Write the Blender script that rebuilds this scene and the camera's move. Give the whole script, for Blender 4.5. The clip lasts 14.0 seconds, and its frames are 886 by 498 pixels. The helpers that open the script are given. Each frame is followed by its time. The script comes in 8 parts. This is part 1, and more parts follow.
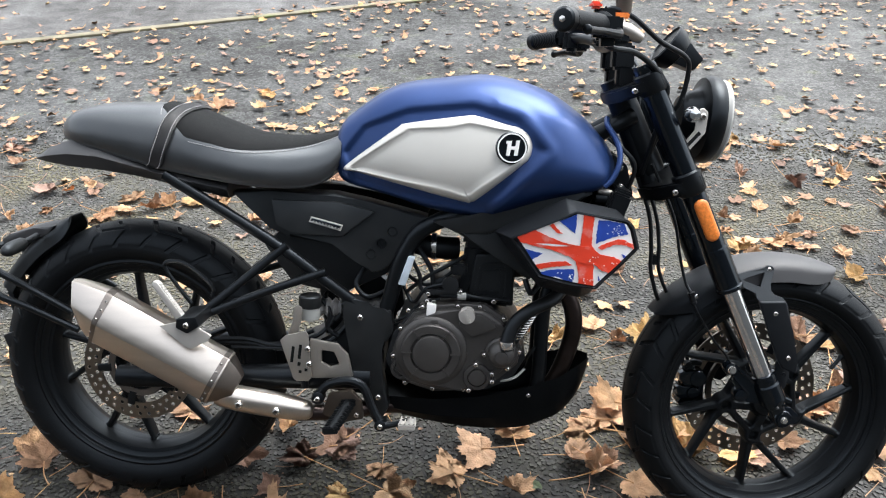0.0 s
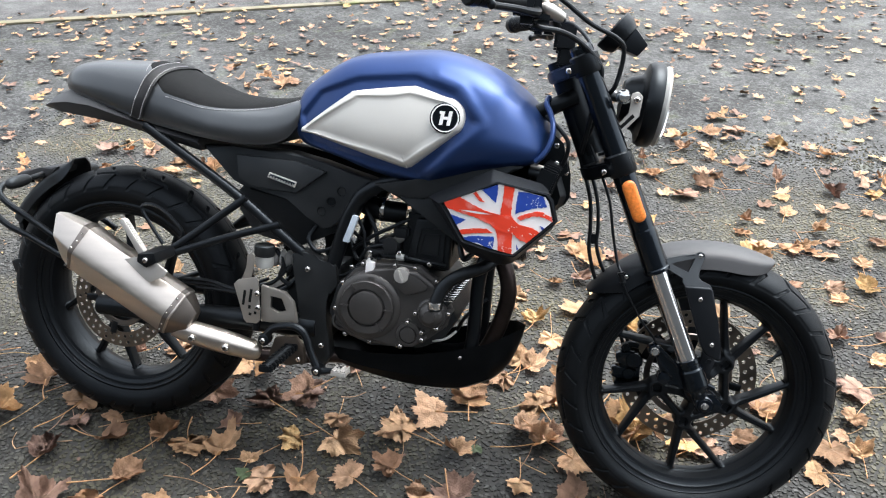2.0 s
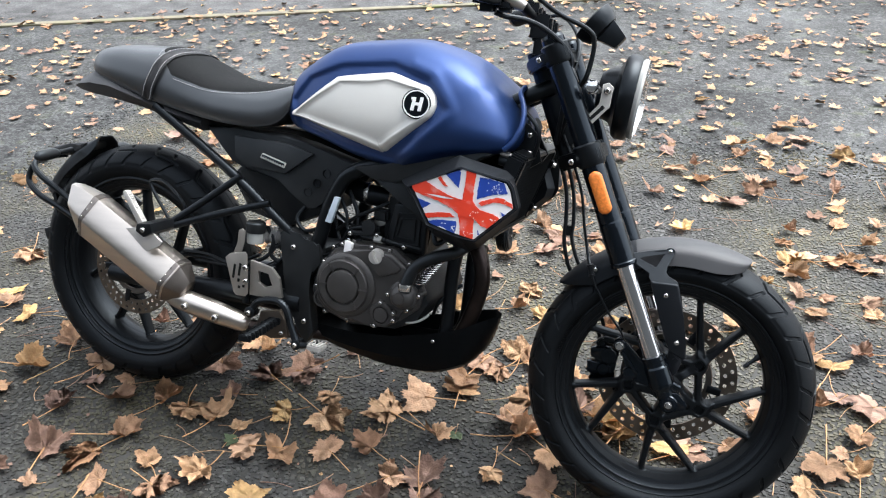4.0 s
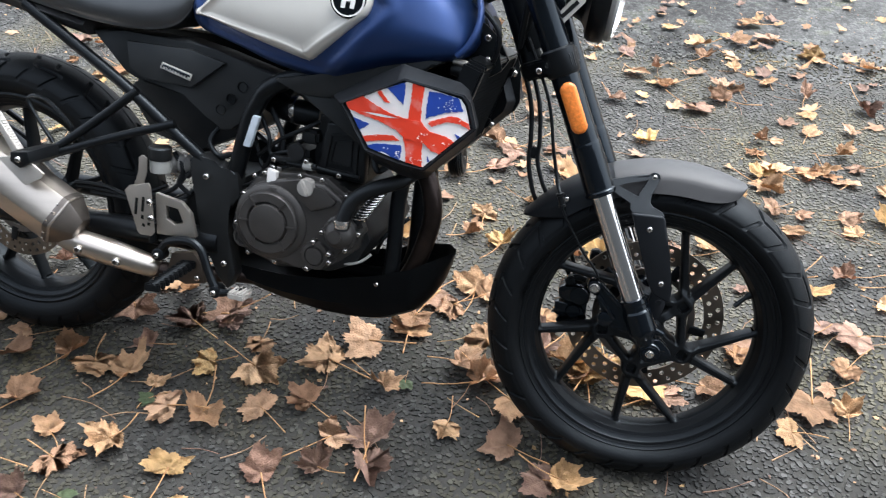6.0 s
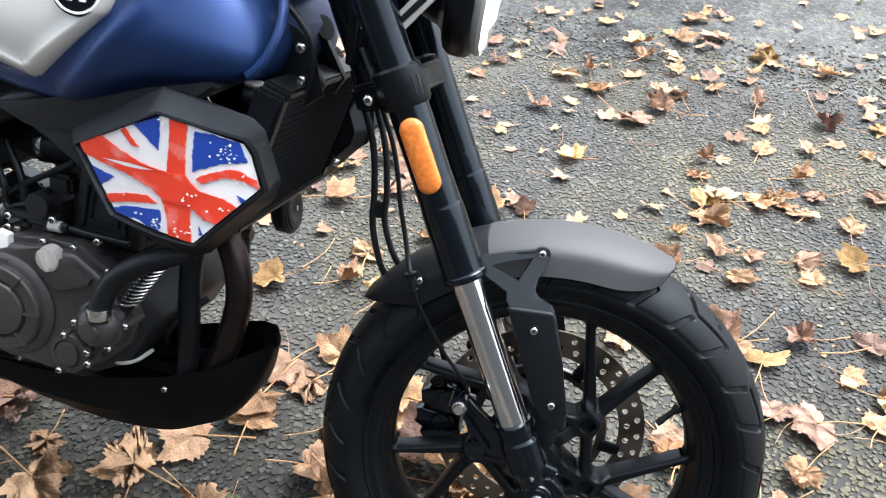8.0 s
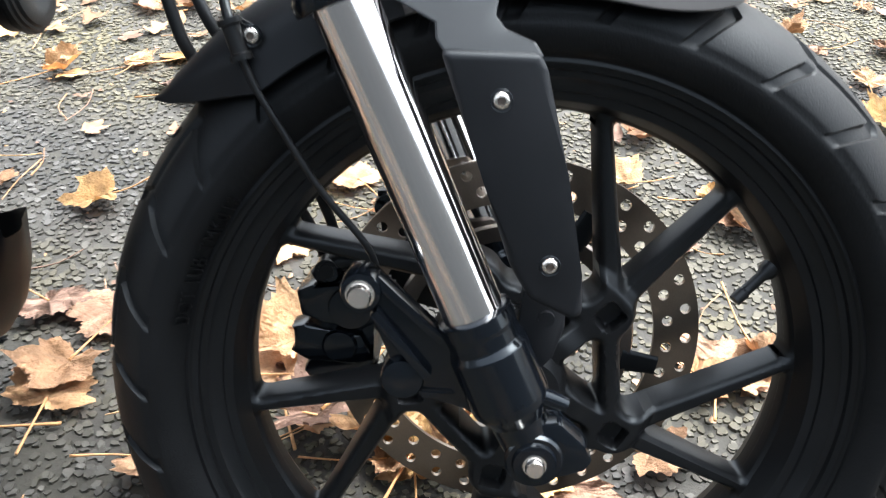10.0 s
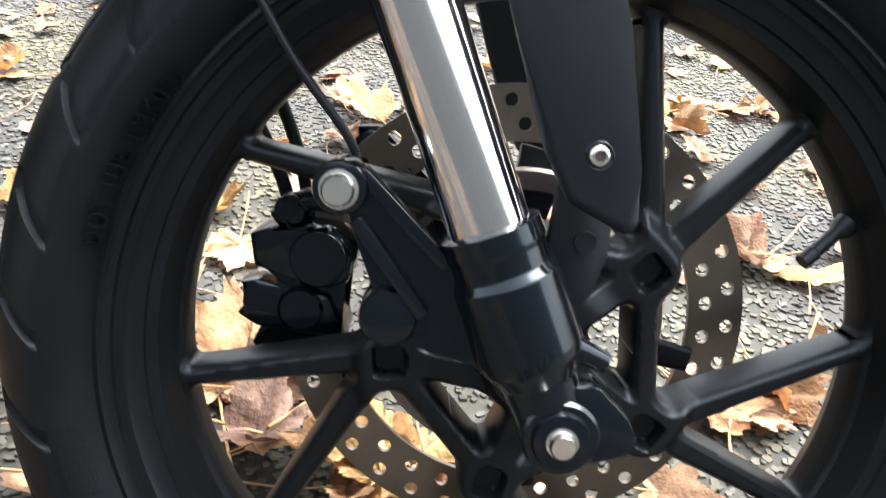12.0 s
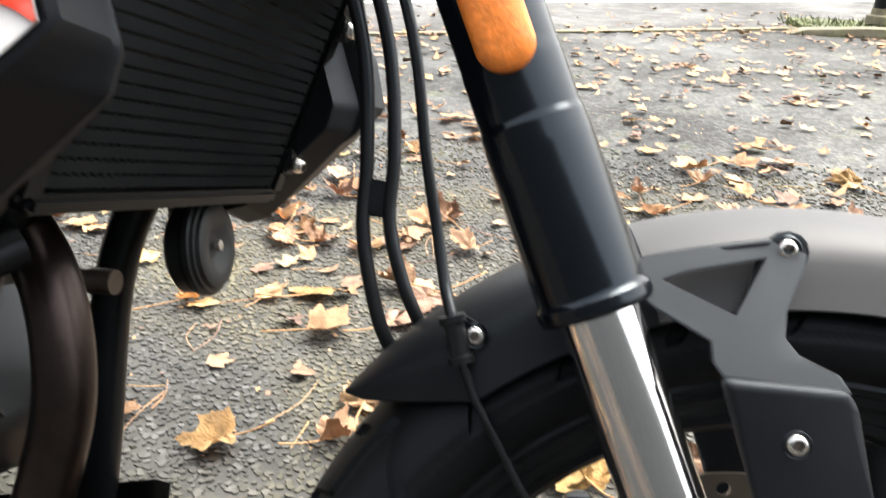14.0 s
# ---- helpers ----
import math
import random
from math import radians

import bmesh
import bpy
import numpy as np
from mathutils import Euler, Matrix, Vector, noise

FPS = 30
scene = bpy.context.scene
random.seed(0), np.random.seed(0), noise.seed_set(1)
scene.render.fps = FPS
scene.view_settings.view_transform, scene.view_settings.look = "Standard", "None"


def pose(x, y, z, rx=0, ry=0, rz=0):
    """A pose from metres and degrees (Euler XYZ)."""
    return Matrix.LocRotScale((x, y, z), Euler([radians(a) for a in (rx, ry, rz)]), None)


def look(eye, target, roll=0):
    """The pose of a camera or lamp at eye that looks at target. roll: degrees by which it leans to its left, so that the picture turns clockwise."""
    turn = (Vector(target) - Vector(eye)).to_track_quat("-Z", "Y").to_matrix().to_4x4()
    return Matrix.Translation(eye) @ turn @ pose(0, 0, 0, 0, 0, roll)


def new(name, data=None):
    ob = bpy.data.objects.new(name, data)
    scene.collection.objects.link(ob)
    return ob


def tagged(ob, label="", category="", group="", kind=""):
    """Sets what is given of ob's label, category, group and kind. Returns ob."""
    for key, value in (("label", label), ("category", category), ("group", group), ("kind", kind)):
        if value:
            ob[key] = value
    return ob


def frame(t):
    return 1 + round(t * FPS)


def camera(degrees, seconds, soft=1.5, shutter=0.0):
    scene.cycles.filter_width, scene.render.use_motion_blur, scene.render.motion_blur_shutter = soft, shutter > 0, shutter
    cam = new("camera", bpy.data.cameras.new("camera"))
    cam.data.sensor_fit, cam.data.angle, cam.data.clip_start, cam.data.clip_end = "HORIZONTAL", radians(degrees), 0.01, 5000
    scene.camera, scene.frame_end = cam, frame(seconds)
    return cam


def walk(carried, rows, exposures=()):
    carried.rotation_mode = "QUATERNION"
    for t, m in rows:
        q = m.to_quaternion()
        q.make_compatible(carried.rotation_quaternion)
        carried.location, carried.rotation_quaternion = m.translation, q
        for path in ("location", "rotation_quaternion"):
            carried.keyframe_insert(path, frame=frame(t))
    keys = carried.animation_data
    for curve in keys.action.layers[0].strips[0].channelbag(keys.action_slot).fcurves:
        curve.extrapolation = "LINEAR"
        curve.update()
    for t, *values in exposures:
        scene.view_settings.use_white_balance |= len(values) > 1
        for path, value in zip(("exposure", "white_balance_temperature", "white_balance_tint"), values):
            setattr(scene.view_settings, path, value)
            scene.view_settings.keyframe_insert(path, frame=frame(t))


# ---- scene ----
cam = camera(56.5, 14.0, soft=1.15, shutter=0.3)
PATH = [
    (0, (-0.007, 0.11, 1.434), (0.004, 1.846, 0.441), 0.5),
    (0.5, (0.069, 0.138, 1.427), (0.016, 1.864, 0.417), 1.0),
    (1, (0.187, 0.137, 1.411), (0.043, 1.865, 0.415), 1.5),
    (1.5, (0.276, 0.087, 1.413), (0.055, 1.807, 0.417), 1.2),
    (2, (0.353, 0.015, 1.424), (0.097, 1.729, 0.426), 0.8),
    (4.5, (0.669, 0.028, 1.379), (0.126, 1.686, 0.401), -0.7),
    (5, (0.658, 0.055, 1.353), (0.148, 1.689, 0.32), -0.6),
    (5.5, (0.614, 0.167, 1.32), (0.173, 1.775, 0.217), -0.1),
    (6, (0.572, 0.273, 1.301), (0.217, 1.851, 0.125), 0.7),
    (6.5, (0.601, 0.374, 1.272), (0.307, 1.941, 0.063), 1.8),
    (7, (0.659, 0.498, 1.253), (0.385, 2.12, 0.116), 2.9),
    (9.5, (0.661, 1.021, 0.862), (0.511, 2.52, -0.455), 2.0),
    (10, (0.65, 1.063, 0.725), (0.572, 2.64, -0.503), 1.5),
    (10.5, (0.651, 1.063, 0.607), (0.642, 2.73, -0.497), 1.3),
    (11, (0.654, 1.069, 0.547), (0.702, 2.75, -0.537), 4.4),
    (11.5, (0.654, 1.083, 0.547), (0.709, 2.771, -0.525), 6.3),
    (12, (0.629, 1.111, 0.574), (0.642, 2.815, -0.473), 6.1),
    (12.5, (0.612, 1.133, 0.621), (0.554, 2.855, -0.396), 5.2),
    (13, (0.596, 1.143, 0.661), (0.461, 2.884, -0.313), 4.8),
    (13.5, (0.59, 1.155, 0.679), (0.388, 2.928, -0.224), 3.6),
    (14, (0.56, 1.145, 0.726), (0.241, 2.963, -0.044), 1.6),
]
EXPOSURES = ((0, 1.75, 6350, 9), (2, 1.84, 6300, 9), (4.5, 1.75, 6200, 9), (5.3, 1.65, 6200, 9), (7, 2.06, 6150, 9), (9.5, 2.10, 6350, 9), (10, 2.54, 6450, 9), (11, 2.84, 6500, 9), (12.5, 2.86, 6650, 9), (13.2, 2.72, 6850, 9), (13.6, 2.66, 6850, 9), (14, 2.32, 6850, 9))
walk(cam, [(t, look(eye, target, roll)) for t, eye, target, roll in PATH], EXPOSURES)

# ---- world, sun ----
world = bpy.data.worlds.new("overcast")
scene.world = world
world.use_nodes = True
wn = world.node_tree
for n in list(wn.nodes):
    wn.nodes.remove(n)
sky = wn.nodes.new("ShaderNodeTexSky")
sky.sky_type = "NISHITA"
sky.sun_disc = False
sky.sun_elevation = radians(64)
sky.sun_rotation = radians(48)
sky.air_density, sky.dust_density, sky.ozone_density = 1.0, 5.0, 0.6
cloud = wn.nodes.new("ShaderNodeHueSaturation")
cloud.inputs["Saturation"].default_value = 0.26
wbg = wn.nodes.new("ShaderNodeBackground")
wbg.inputs["Strength"].default_value = 0.15
wout = wn.nodes.new("ShaderNodeOutputWorld")
wn.links.new(sky.outputs[0], cloud.inputs["Color"])
wn.links.new(cloud.outputs[0], wbg.inputs["Color"])
wn.links.new(wbg.outputs[0], wout.inputs["Surface"])

sun_data = bpy.data.lights.new("sun", "SUN")
sun_data.energy = 1.4
sun_data.angle = radians(50)
sun_data.color = (1.0, 0.97, 0.92)
sun = new("sun", sun_data)
sun.matrix_world = look((3.6, 4.7, 10.0), (0.0, 1.5, 0.0))


# ---- materials ----
def mat(name, base, rough=0.5, metal=0.0, var=0.18, scale=25.0, bump=0.05, fine=400.0, coat=0.0, coat_rough=0.12, spec=0.5, dirt=None, dirt_amount=0.0, stretch=(1, 1, 1), aniso=0.0):
    """A worn surface: a base colour that varies at two scales, an uneven gloss, fine relief and, if wanted, dirt in patches."""
    m = bpy.data.materials.new(name)
    m.use_nodes = True
    t = m.node_tree
    p = t.nodes["Principled BSDF"]
    p.inputs["Metallic"].default_value = metal
    p.inputs["Specular IOR Level"].default_value = spec
    p.inputs["Coat Weight"].default_value = coat
    p.inputs["Coat Roughness"].default_value = coat_rough
    p.inputs["Anisotropic"].default_value = aniso
    if max(base) < 0.02:
        p.inputs["Specular Tint"].default_value = (0.76, 0.89, 1.0, 1)
    tc = t.nodes.new("ShaderNodeTexCoord")
    mp = t.nodes.new("ShaderNodeMapping")
    mp.inputs["Scale"].default_value = stretch
    t.links.new(tc.outputs["Object"], mp.inputs["Vector"])
    big, small = t.nodes.new("ShaderNodeTexNoise"), t.nodes.new("ShaderNodeTexNoise")
    for n, s in ((big, scale), (small, fine)):
        n.inputs["Scale"].default_value = s
        n.inputs["Detail"].default_value = 4
        t.links.new(mp.outputs[0], n.inputs["Vector"])
    both = t.nodes.new("ShaderNodeMath")
    both.operation = "MULTIPLY_ADD"
    both.inputs[1].default_value = 0.4
    t.links.new(small.outputs[0], both.inputs[0])
    t.links.new(big.outputs[0], both.inputs[2])
    ramp = t.nodes.new("ShaderNodeValToRGB")
    ramp.color_ramp.elements[0].position, ramp.color_ramp.elements[1].position = 0.45, 0.95
    ramp.color_ramp.elements[0].color = (*[c * (1 - var) for c in base], 1)
    ramp.color_ramp.elements[1].color = (*[min(1, c * (1 + var)) for c in base], 1)
    t.links.new(both.outputs[0], ramp.inputs[0])
    colour = ramp.outputs[0]
    if dirt:
        dn = t.nodes.new("ShaderNodeTexNoise")
        dn.inputs["Scale"].default_value, dn.inputs["Detail"].default_value = scale * 0.6, 8
        t.links.new(tc.outputs["Object"], dn.inputs["Vector"])
        dr = t.nodes.new("ShaderNodeMapRange")
        dr.inputs[1].default_value, dr.inputs[2].default_value, dr.inputs[4].default_value = 0.52, 0.75, dirt_amount
        t.links.new(dn.outputs[0], dr.inputs[0])
        mx = t.nodes.new("ShaderNodeMix")
        mx.data_type = "RGBA"
        mx.inputs["B"].default_value = (*dirt, 1)
        for i in mx.inputs:
            if i.name == "B" and i.type == "RGBA":
                i.default_value = (*dirt, 1)
        t.links.new(dr.outputs[0], mx.inputs[0])
        t.links.new(colour, [i for i in mx.inputs if i.name == "A" and i.type == "RGBA"][0])
        colour = [o for o in mx.outputs if o.type == "RGBA"][0]
    t.links.new(colour, p.inputs["Base Color"])
    rr = t.nodes.new("ShaderNodeMapRange")
    rr.inputs[3].default_value, rr.inputs[4].default_value = max(0.02, rough * 0.8), min(1, rough * 1.2)
    t.links.new(both.outputs[0], rr.inputs[0])
    t.links.new(rr.outputs[0], p.inputs["Roughness"])
    if bump:
        b = t.nodes.new("ShaderNodeBump")
        b.inputs["Strength"].default_value, b.inputs["Distance"].default_value = bump, 0.0015
        t.links.new(small.outputs[0], b.inputs["Height"])
        t.links.new(b.outputs[0], p.inputs["Normal"])
    return m


M_BLUE = mat("satin_blue_paint", (0.015, 0.042, 0.143), 0.40, 0.60, 0.10, 6, 0.015, 900, coat=0.15)
M_SILVER = mat("satin_silver_paint", (0.56, 0.555, 0.525), 0.44, 0.35, 0.05, 8, 0.02, 900)
M_PLASTIC = mat("black_textured_plastic", (0.0115, 0.0120, 0.0125), 0.44, 0, 0.25, 30, 0.10, 1500, spec=0.36, dirt=(0.04, 0.038, 0.034), dirt_amount=0.05)
M_FENDER = mat("satin_grey_fender_paint", (0.040, 0.042, 0.046), 0.56, 0.15, 0.12, 12, 0.03, 1200)
M_GUARD = mat("satin_black_cast_guard", (0.0062, 0.0068, 0.0084), 0.46, 0.0, 0.2, 20, 0.06, 1400, spec=0.24)
M_GLOSS = mat("gloss_black_paint", (0.0022, 0.0032, 0.0050), 0.15, 0, 0.2, 20, 0.008, 600, coat=0.0, spec=0.44)
M_FRAME = mat("black_frame_enamel", (0.004, 0.0044, 0.0052), 0.33, 0, 0.25, 25, 0.05, 900, spec=0.28)
M_WHEEL = mat("satin_black_wheel_enamel", (0.0038, 0.0042, 0.0050), 0.36, 0, 0.25, 25, 0.05, 900, spec=0.28, dirt=(0.020, 0.020, 0.020), dirt_amount=0.05)
M_RUBBER = mat("tyre_rubber", (0.0036, 0.0039, 0.0045), 0.48, 0, 0.25, 25, 0.18, 700, spec=0.21, dirt=(0.011, 0.011, 0.011), dirt_amount=0.15)
M_HOSE = mat("rubber_hose", (0.006, 0.006, 0.0065), 0.40, 0, 0.2, 30, 0.04, 600, spec=0.35)
M_CHROME = mat("hard_chrome", (0.80, 0.80, 0.82), 0.11, 1, 0.04, 10, 0.004, 900)
M_STEEL = mat("brushed_stainless", (0.58, 0.535, 0.485), 0.29, 1, 0.10, 9, 0.012, 300, stretch=(1, 1, 6), aniso=0.3)
M_STEELDARK = mat("tarnished_and_socket_shade_steel", (0.20, 0.18, 0.165), 0.33, 1, 0.18, 20, 0.05, 500)
M_BRONZE = mat("bronze_tinted_casting", (0.085, 0.070, 0.058), 0.42, 0.7, 0.2, 30, 0.08, 900)
M_ENGINE = mat("cast_engine_grey", (0.062, 0.060, 0.059), 0.37, 0.5, 0.15, 30, 0.12, 1500)
M_ENGDARK = mat("black_engine_casting", (0.0095, 0.0095, 0.0100), 0.42, 0.0, 0.25, 30, 0.12, 1200, spec=0.38)
M_ALU = mat("matt_aluminium", (0.42, 0.40, 0.37), 0.38, 0.85, 0.12, 20, 0.05, 900)
M_CASTALU = mat("bare_cast_alloy", (0.46, 0.45, 0.43), 0.42, 0.35, 0.10, 40, 0.06, 900)
M_ZINC = mat("zinc_plated_bolt", (0.72, 0.71, 0.69), 0.22, 1, 0.06, 60, 0.008, 900)
M_DISC = mat("brake_disc_steel", (0.225, 0.195, 0.165), 0.30, 1.0, 0.22, 18, 0.05, 800, dirt=(0.13, 0.085, 0.05), dirt_amount=0.4)
M_LEATHER = mat("black_leatherette", (0.013, 0.013, 0.014), 0.46, 0, 0.2, 30, 0.15, 900, spec=0.7, coat=0.7, coat_rough=0.30)
M_SUEDE = mat("black_suede", (0.010, 0.010, 0.010), 0.95, 0, 0.25, 40, 0.35, 1800, spec=0.15)
M_GREYLEATHER = mat("grey_leatherette_strap", (0.034, 0.035, 0.038), 0.42, 0, 0.2, 40, 0.25, 1000)
M_THREAD = mat("grey_thread", (0.34, 0.34, 0.35), 0.8, 0, 0.1, 80, 0.1, 1500)
M_ORANGE = mat("orange_reflector", (0.66, 0.185, 0.028), 0.34, 0, 0.30, 180, 0.25, 500, coat=0.25)
M_RED = mat("red_print", (0.72, 0.05, 0.02), 0.38, 0, 0.06, 60, 0.02, 600, dirt=(0.8, 0.78, 0.75), dirt_amount=0.35)
M_WHITE = mat("white_print", (0.80, 0.80, 0.80), 0.38, 0, 0.04, 40, 0.02, 600)
M_NAVY = mat("blue_print", (0.015, 0.055, 0.34), 0.38, 0, 0.10, 60, 0.02, 600)
M_TAPE = mat("pale_blue_tape", (0.52, 0.60, 0.68), 0.55, 0, 0.08, 60, 0.05, 700)
M_HEADER = mat("heat_browned_steel", (0.034, 0.026, 0.024), 0.30, 0.85, 0.35, 22, 0.06, 500)
M_LENSGREY = mat("lamp_reflector", (0.72, 0.74, 0.76), 0.12, 1, 0.05, 30, 0.02, 400)
M_CLEARWHITE = mat("translucent_white_plastic", (0.34, 0.35, 0.34), 0.3, 0, 0.08, 50, 0.02, 500)
M_GREYSLEEVE = mat("grey_sleeve", (0.20, 0.20, 0.20), 0.5, 0, 0.2, 60, 0.1, 500)


def glass_mat():
    m = bpy.data.materials.new("clear_lens")
    m.use_nodes = True
    p = m.node_tree.nodes["Principled BSDF"]
    p.inputs["Base Color"].default_value = (0.96, 0.97, 0.98, 1)
    p.inputs["Transmission Weight"].default_value = 1.0
    p.inputs["Roughness"].default_value = 0.04
    p.inputs["IOR"].default_value = 1.35
    return m


M_GLASS = glass_mat()


def darken_near_side(t, tc, colour, target):
    """Darkens a ground colour towards low y, in front of the motorcycle; the darker patch has a ragged edge."""
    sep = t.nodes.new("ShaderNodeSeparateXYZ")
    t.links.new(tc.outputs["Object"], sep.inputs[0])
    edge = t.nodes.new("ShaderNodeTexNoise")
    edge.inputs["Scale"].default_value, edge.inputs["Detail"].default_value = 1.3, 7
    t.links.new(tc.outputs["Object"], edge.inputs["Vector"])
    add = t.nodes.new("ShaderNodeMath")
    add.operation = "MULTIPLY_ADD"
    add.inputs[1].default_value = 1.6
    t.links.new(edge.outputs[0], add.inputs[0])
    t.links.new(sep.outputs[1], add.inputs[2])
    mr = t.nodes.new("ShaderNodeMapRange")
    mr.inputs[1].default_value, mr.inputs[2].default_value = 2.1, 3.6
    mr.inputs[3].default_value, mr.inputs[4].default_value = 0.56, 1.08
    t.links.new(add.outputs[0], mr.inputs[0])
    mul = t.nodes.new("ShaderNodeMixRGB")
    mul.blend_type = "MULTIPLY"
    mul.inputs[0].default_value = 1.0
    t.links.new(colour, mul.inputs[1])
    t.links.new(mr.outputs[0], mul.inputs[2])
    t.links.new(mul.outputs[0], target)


def stone_mat(name, low, high, rough, single=False):
    """Stones, each of its own grey, wetter in patches."""
    m = bpy.data.materials.new(name)
    m.use_nodes = True
    t = m.node_tree
    p = t.nodes["Principled BSDF"]
    p.inputs["Specular IOR Level"].default_value = 0.28
    geo = t.nodes.new("ShaderNodeNewGeometry")
    ramp = t.nodes.new("ShaderNodeValToRGB")
    ramp.color_ramp.elements[0].color, ramp.color_ramp.elements[1].color = (*low, 1), (*high, 1)
    e = ramp.color_ramp.elements.new(0.7)
    e.color = (*[0.6 * a + 0.4 * b for a, b in zip(low, high)], 1)
    t.links.new(t.nodes.new("ShaderNodeObjectInfo").outputs["Random"] if single else geo.outputs["Random Per Island"], ramp.inputs[0])
    tc = t.nodes.new("ShaderNodeTexCoord")
    n = t.nodes.new("ShaderNodeTexNoise")
    n.inputs["Scale"].default_value, n.inputs["Detail"].default_value = 350, 5
    t.links.new(tc.outputs["Object"], n.inputs["Vector"])
    mx = t.nodes.new("ShaderNodeMixRGB")
    mx.blend_type = "MULTIPLY"
    mx.inputs[0].default_value = 0.5
    t.links.new(ramp.outputs[0], mx.inputs[1])
    t.links.new(n.outputs[0], mx.inputs[2])
    mossy = t.nodes.new("ShaderNodeTexNoise")
    mossy.inputs["Scale"].default_value, mossy.inputs["Detail"].default_value = 2.6, 7
    t.links.new(tc.outputs["Object"], mossy.inputs["Vector"])
    mr = t.nodes.new("ShaderNodeMapRange")
    mr.inputs[1].default_value, mr.inputs[2].default_value, mr.inputs[4].default_value = 0.42, 0.66, 0.70
    t.links.new(mossy.outputs[0], mr.inputs[0])
    olive = t.nodes.new("ShaderNodeMixRGB")
    olive.inputs[2].default_value = (0.132, 0.120, 0.072, 1)
    t.links.new(mr.outputs[0], olive.inputs[0])
    t.links.new(mx.outputs[0], olive.inputs[1])
    darken_near_side(t, tc, olive.outputs[0], p.inputs["Base Color"])
    wet = t.nodes.new("ShaderNodeTexNoise")
    wet.inputs["Scale"].default_value = 1.6
    t.links.new(tc.outputs["Object"], wet.inputs["Vector"])
    rr = t.nodes.new("ShaderNodeMapRange")
    rr.inputs[1].default_value, rr.inputs[2].default_value = 0.4, 0.65
    rr.inputs[3].default_value, rr.inputs[4].default_value = rough + 0.15, rough - 0.12
    t.links.new(wet.outputs[0], rr.inputs[0])
    t.links.new(rr.outputs[0], p.inputs["Roughness"])
    b = t.nodes.new("ShaderNodeBump")
    b.inputs["Strength"].default_value, b.inputs["Distance"].default_value = 0.25, 0.001
    t.links.new(n.outputs[0], b.inputs["Height"])
    t.links.new(b.outputs[0], p.inputs["Normal"])
    return m


def asphalt_mat(name, low, high, cell, rough, moss=0.0):
    """Chippings bound in tar: cells of many greys with dark joints, wet and dry patches and a little moss."""
    m = bpy.data.materials.new(name)
    m.use_nodes = True
    t = m.node_tree
    p = t.nodes["Principled BSDF"]
    p.inputs["Specular IOR Level"].default_value = 0.25
    tc = t.nodes.new("ShaderNodeTexCoord")
    v = t.nodes.new("ShaderNodeTexVoronoi")
    v.inputs["Scale"].default_value = cell
    ve = t.nodes.new("ShaderNodeTexVoronoi")
    ve.feature = "DISTANCE_TO_EDGE"
    ve.inputs["Scale"].default_value = cell
    big = t.nodes.new("ShaderNodeTexNoise")
    big.inputs["Scale"].default_value, big.inputs["Detail"].default_value = 0.9, 6
    mid = t.nodes.new("ShaderNodeTexNoise")
    mid.inputs["Scale"].default_value, mid.inputs["Detail"].default_value = 7.0, 6
    for n in (v, ve, big, mid):
        t.links.new(tc.outputs["Object"], n.inputs["Vector"])
    grey = t.nodes.new("ShaderNodeSeparateColor")
    t.links.new(v.outputs["Color"], grey.inputs[0])
    ramp = t.nodes.new("ShaderNodeValToRGB")
    ramp.color_ramp.elements[0].color, ramp.color_ramp.elements[1].color = (*low, 1), (*high, 1)
    t.links.new(grey.outputs[0], ramp.inputs[0])
    joint = t.nodes.new("ShaderNodeMapRange")
    joint.inputs[2].default_value = 0.12
    joint.inputs[3].default_value = 0.35
    t.links.new(ve.outputs["Distance"], joint.inputs[0])
    mx = t.nodes.new("ShaderNodeMixRGB")
    mx.blend_type = "MULTIPLY"
    mx.inputs[0].default_value = 1.0
    t.links.new(ramp.outputs[0], mx.inputs[1])
    t.links.new(joint.outputs[0], mx.inputs[2])
    patch = t.nodes.new("ShaderNodeMapRange")
    patch.inputs[1].default_value, patch.inputs[2].default_value = 0.35, 0.7
    patch.inputs[3].default_value, patch.inputs[4].default_value = 0.75, 1.25
    t.links.new(big.outputs[0], patch.inputs[0])
    mx2 = t.nodes.new("ShaderNodeMixRGB")
    mx2.blend_type = "MULTIPLY"
    mx2.inputs[0].default_value = 1.0
    t.links.new(mx.outputs[0], mx2.inputs[1])
    blot = t.nodes.new("ShaderNodeMapRange")
    blot.inputs[1].default_value, blot.inputs[2].default_value = 0.38, 0.62
    blot.inputs[3].default_value, blot.inputs[4].default_value = 0.70, 1.25
    t.links.new(mid.outputs[0], blot.inputs[0])
    both = t.nodes.new("ShaderNodeMath")
    both.operation = "MULTIPLY"
    t.links.new(patch.outputs[0], both.inputs[0])
    t.links.new(blot.outputs[0], both.inputs[1])
    t.links.new(both.outputs[0], mx2.inputs[2])
    ms = t.nodes.new("ShaderNodeMapRange")
    ms.inputs[1].default_value, ms.inputs[2].default_value, ms.inputs[4].default_value = 0.58, 0.75, moss
    t.links.new(mid.outputs[0], ms.inputs[0])
    mx3 = t.nodes.new("ShaderNodeMixRGB")
    mx3.inputs[2].default_value = (0.07, 0.085, 0.02, 1)
    t.links.new(ms.outputs[0], mx3.inputs[0])
    t.links.new(mx2.outputs[0], mx3.inputs[1])
    darken_near_side(t, tc, mx3.outputs[0], p.inputs["Base Color"])
    rr = t.nodes.new("ShaderNodeMapRange")
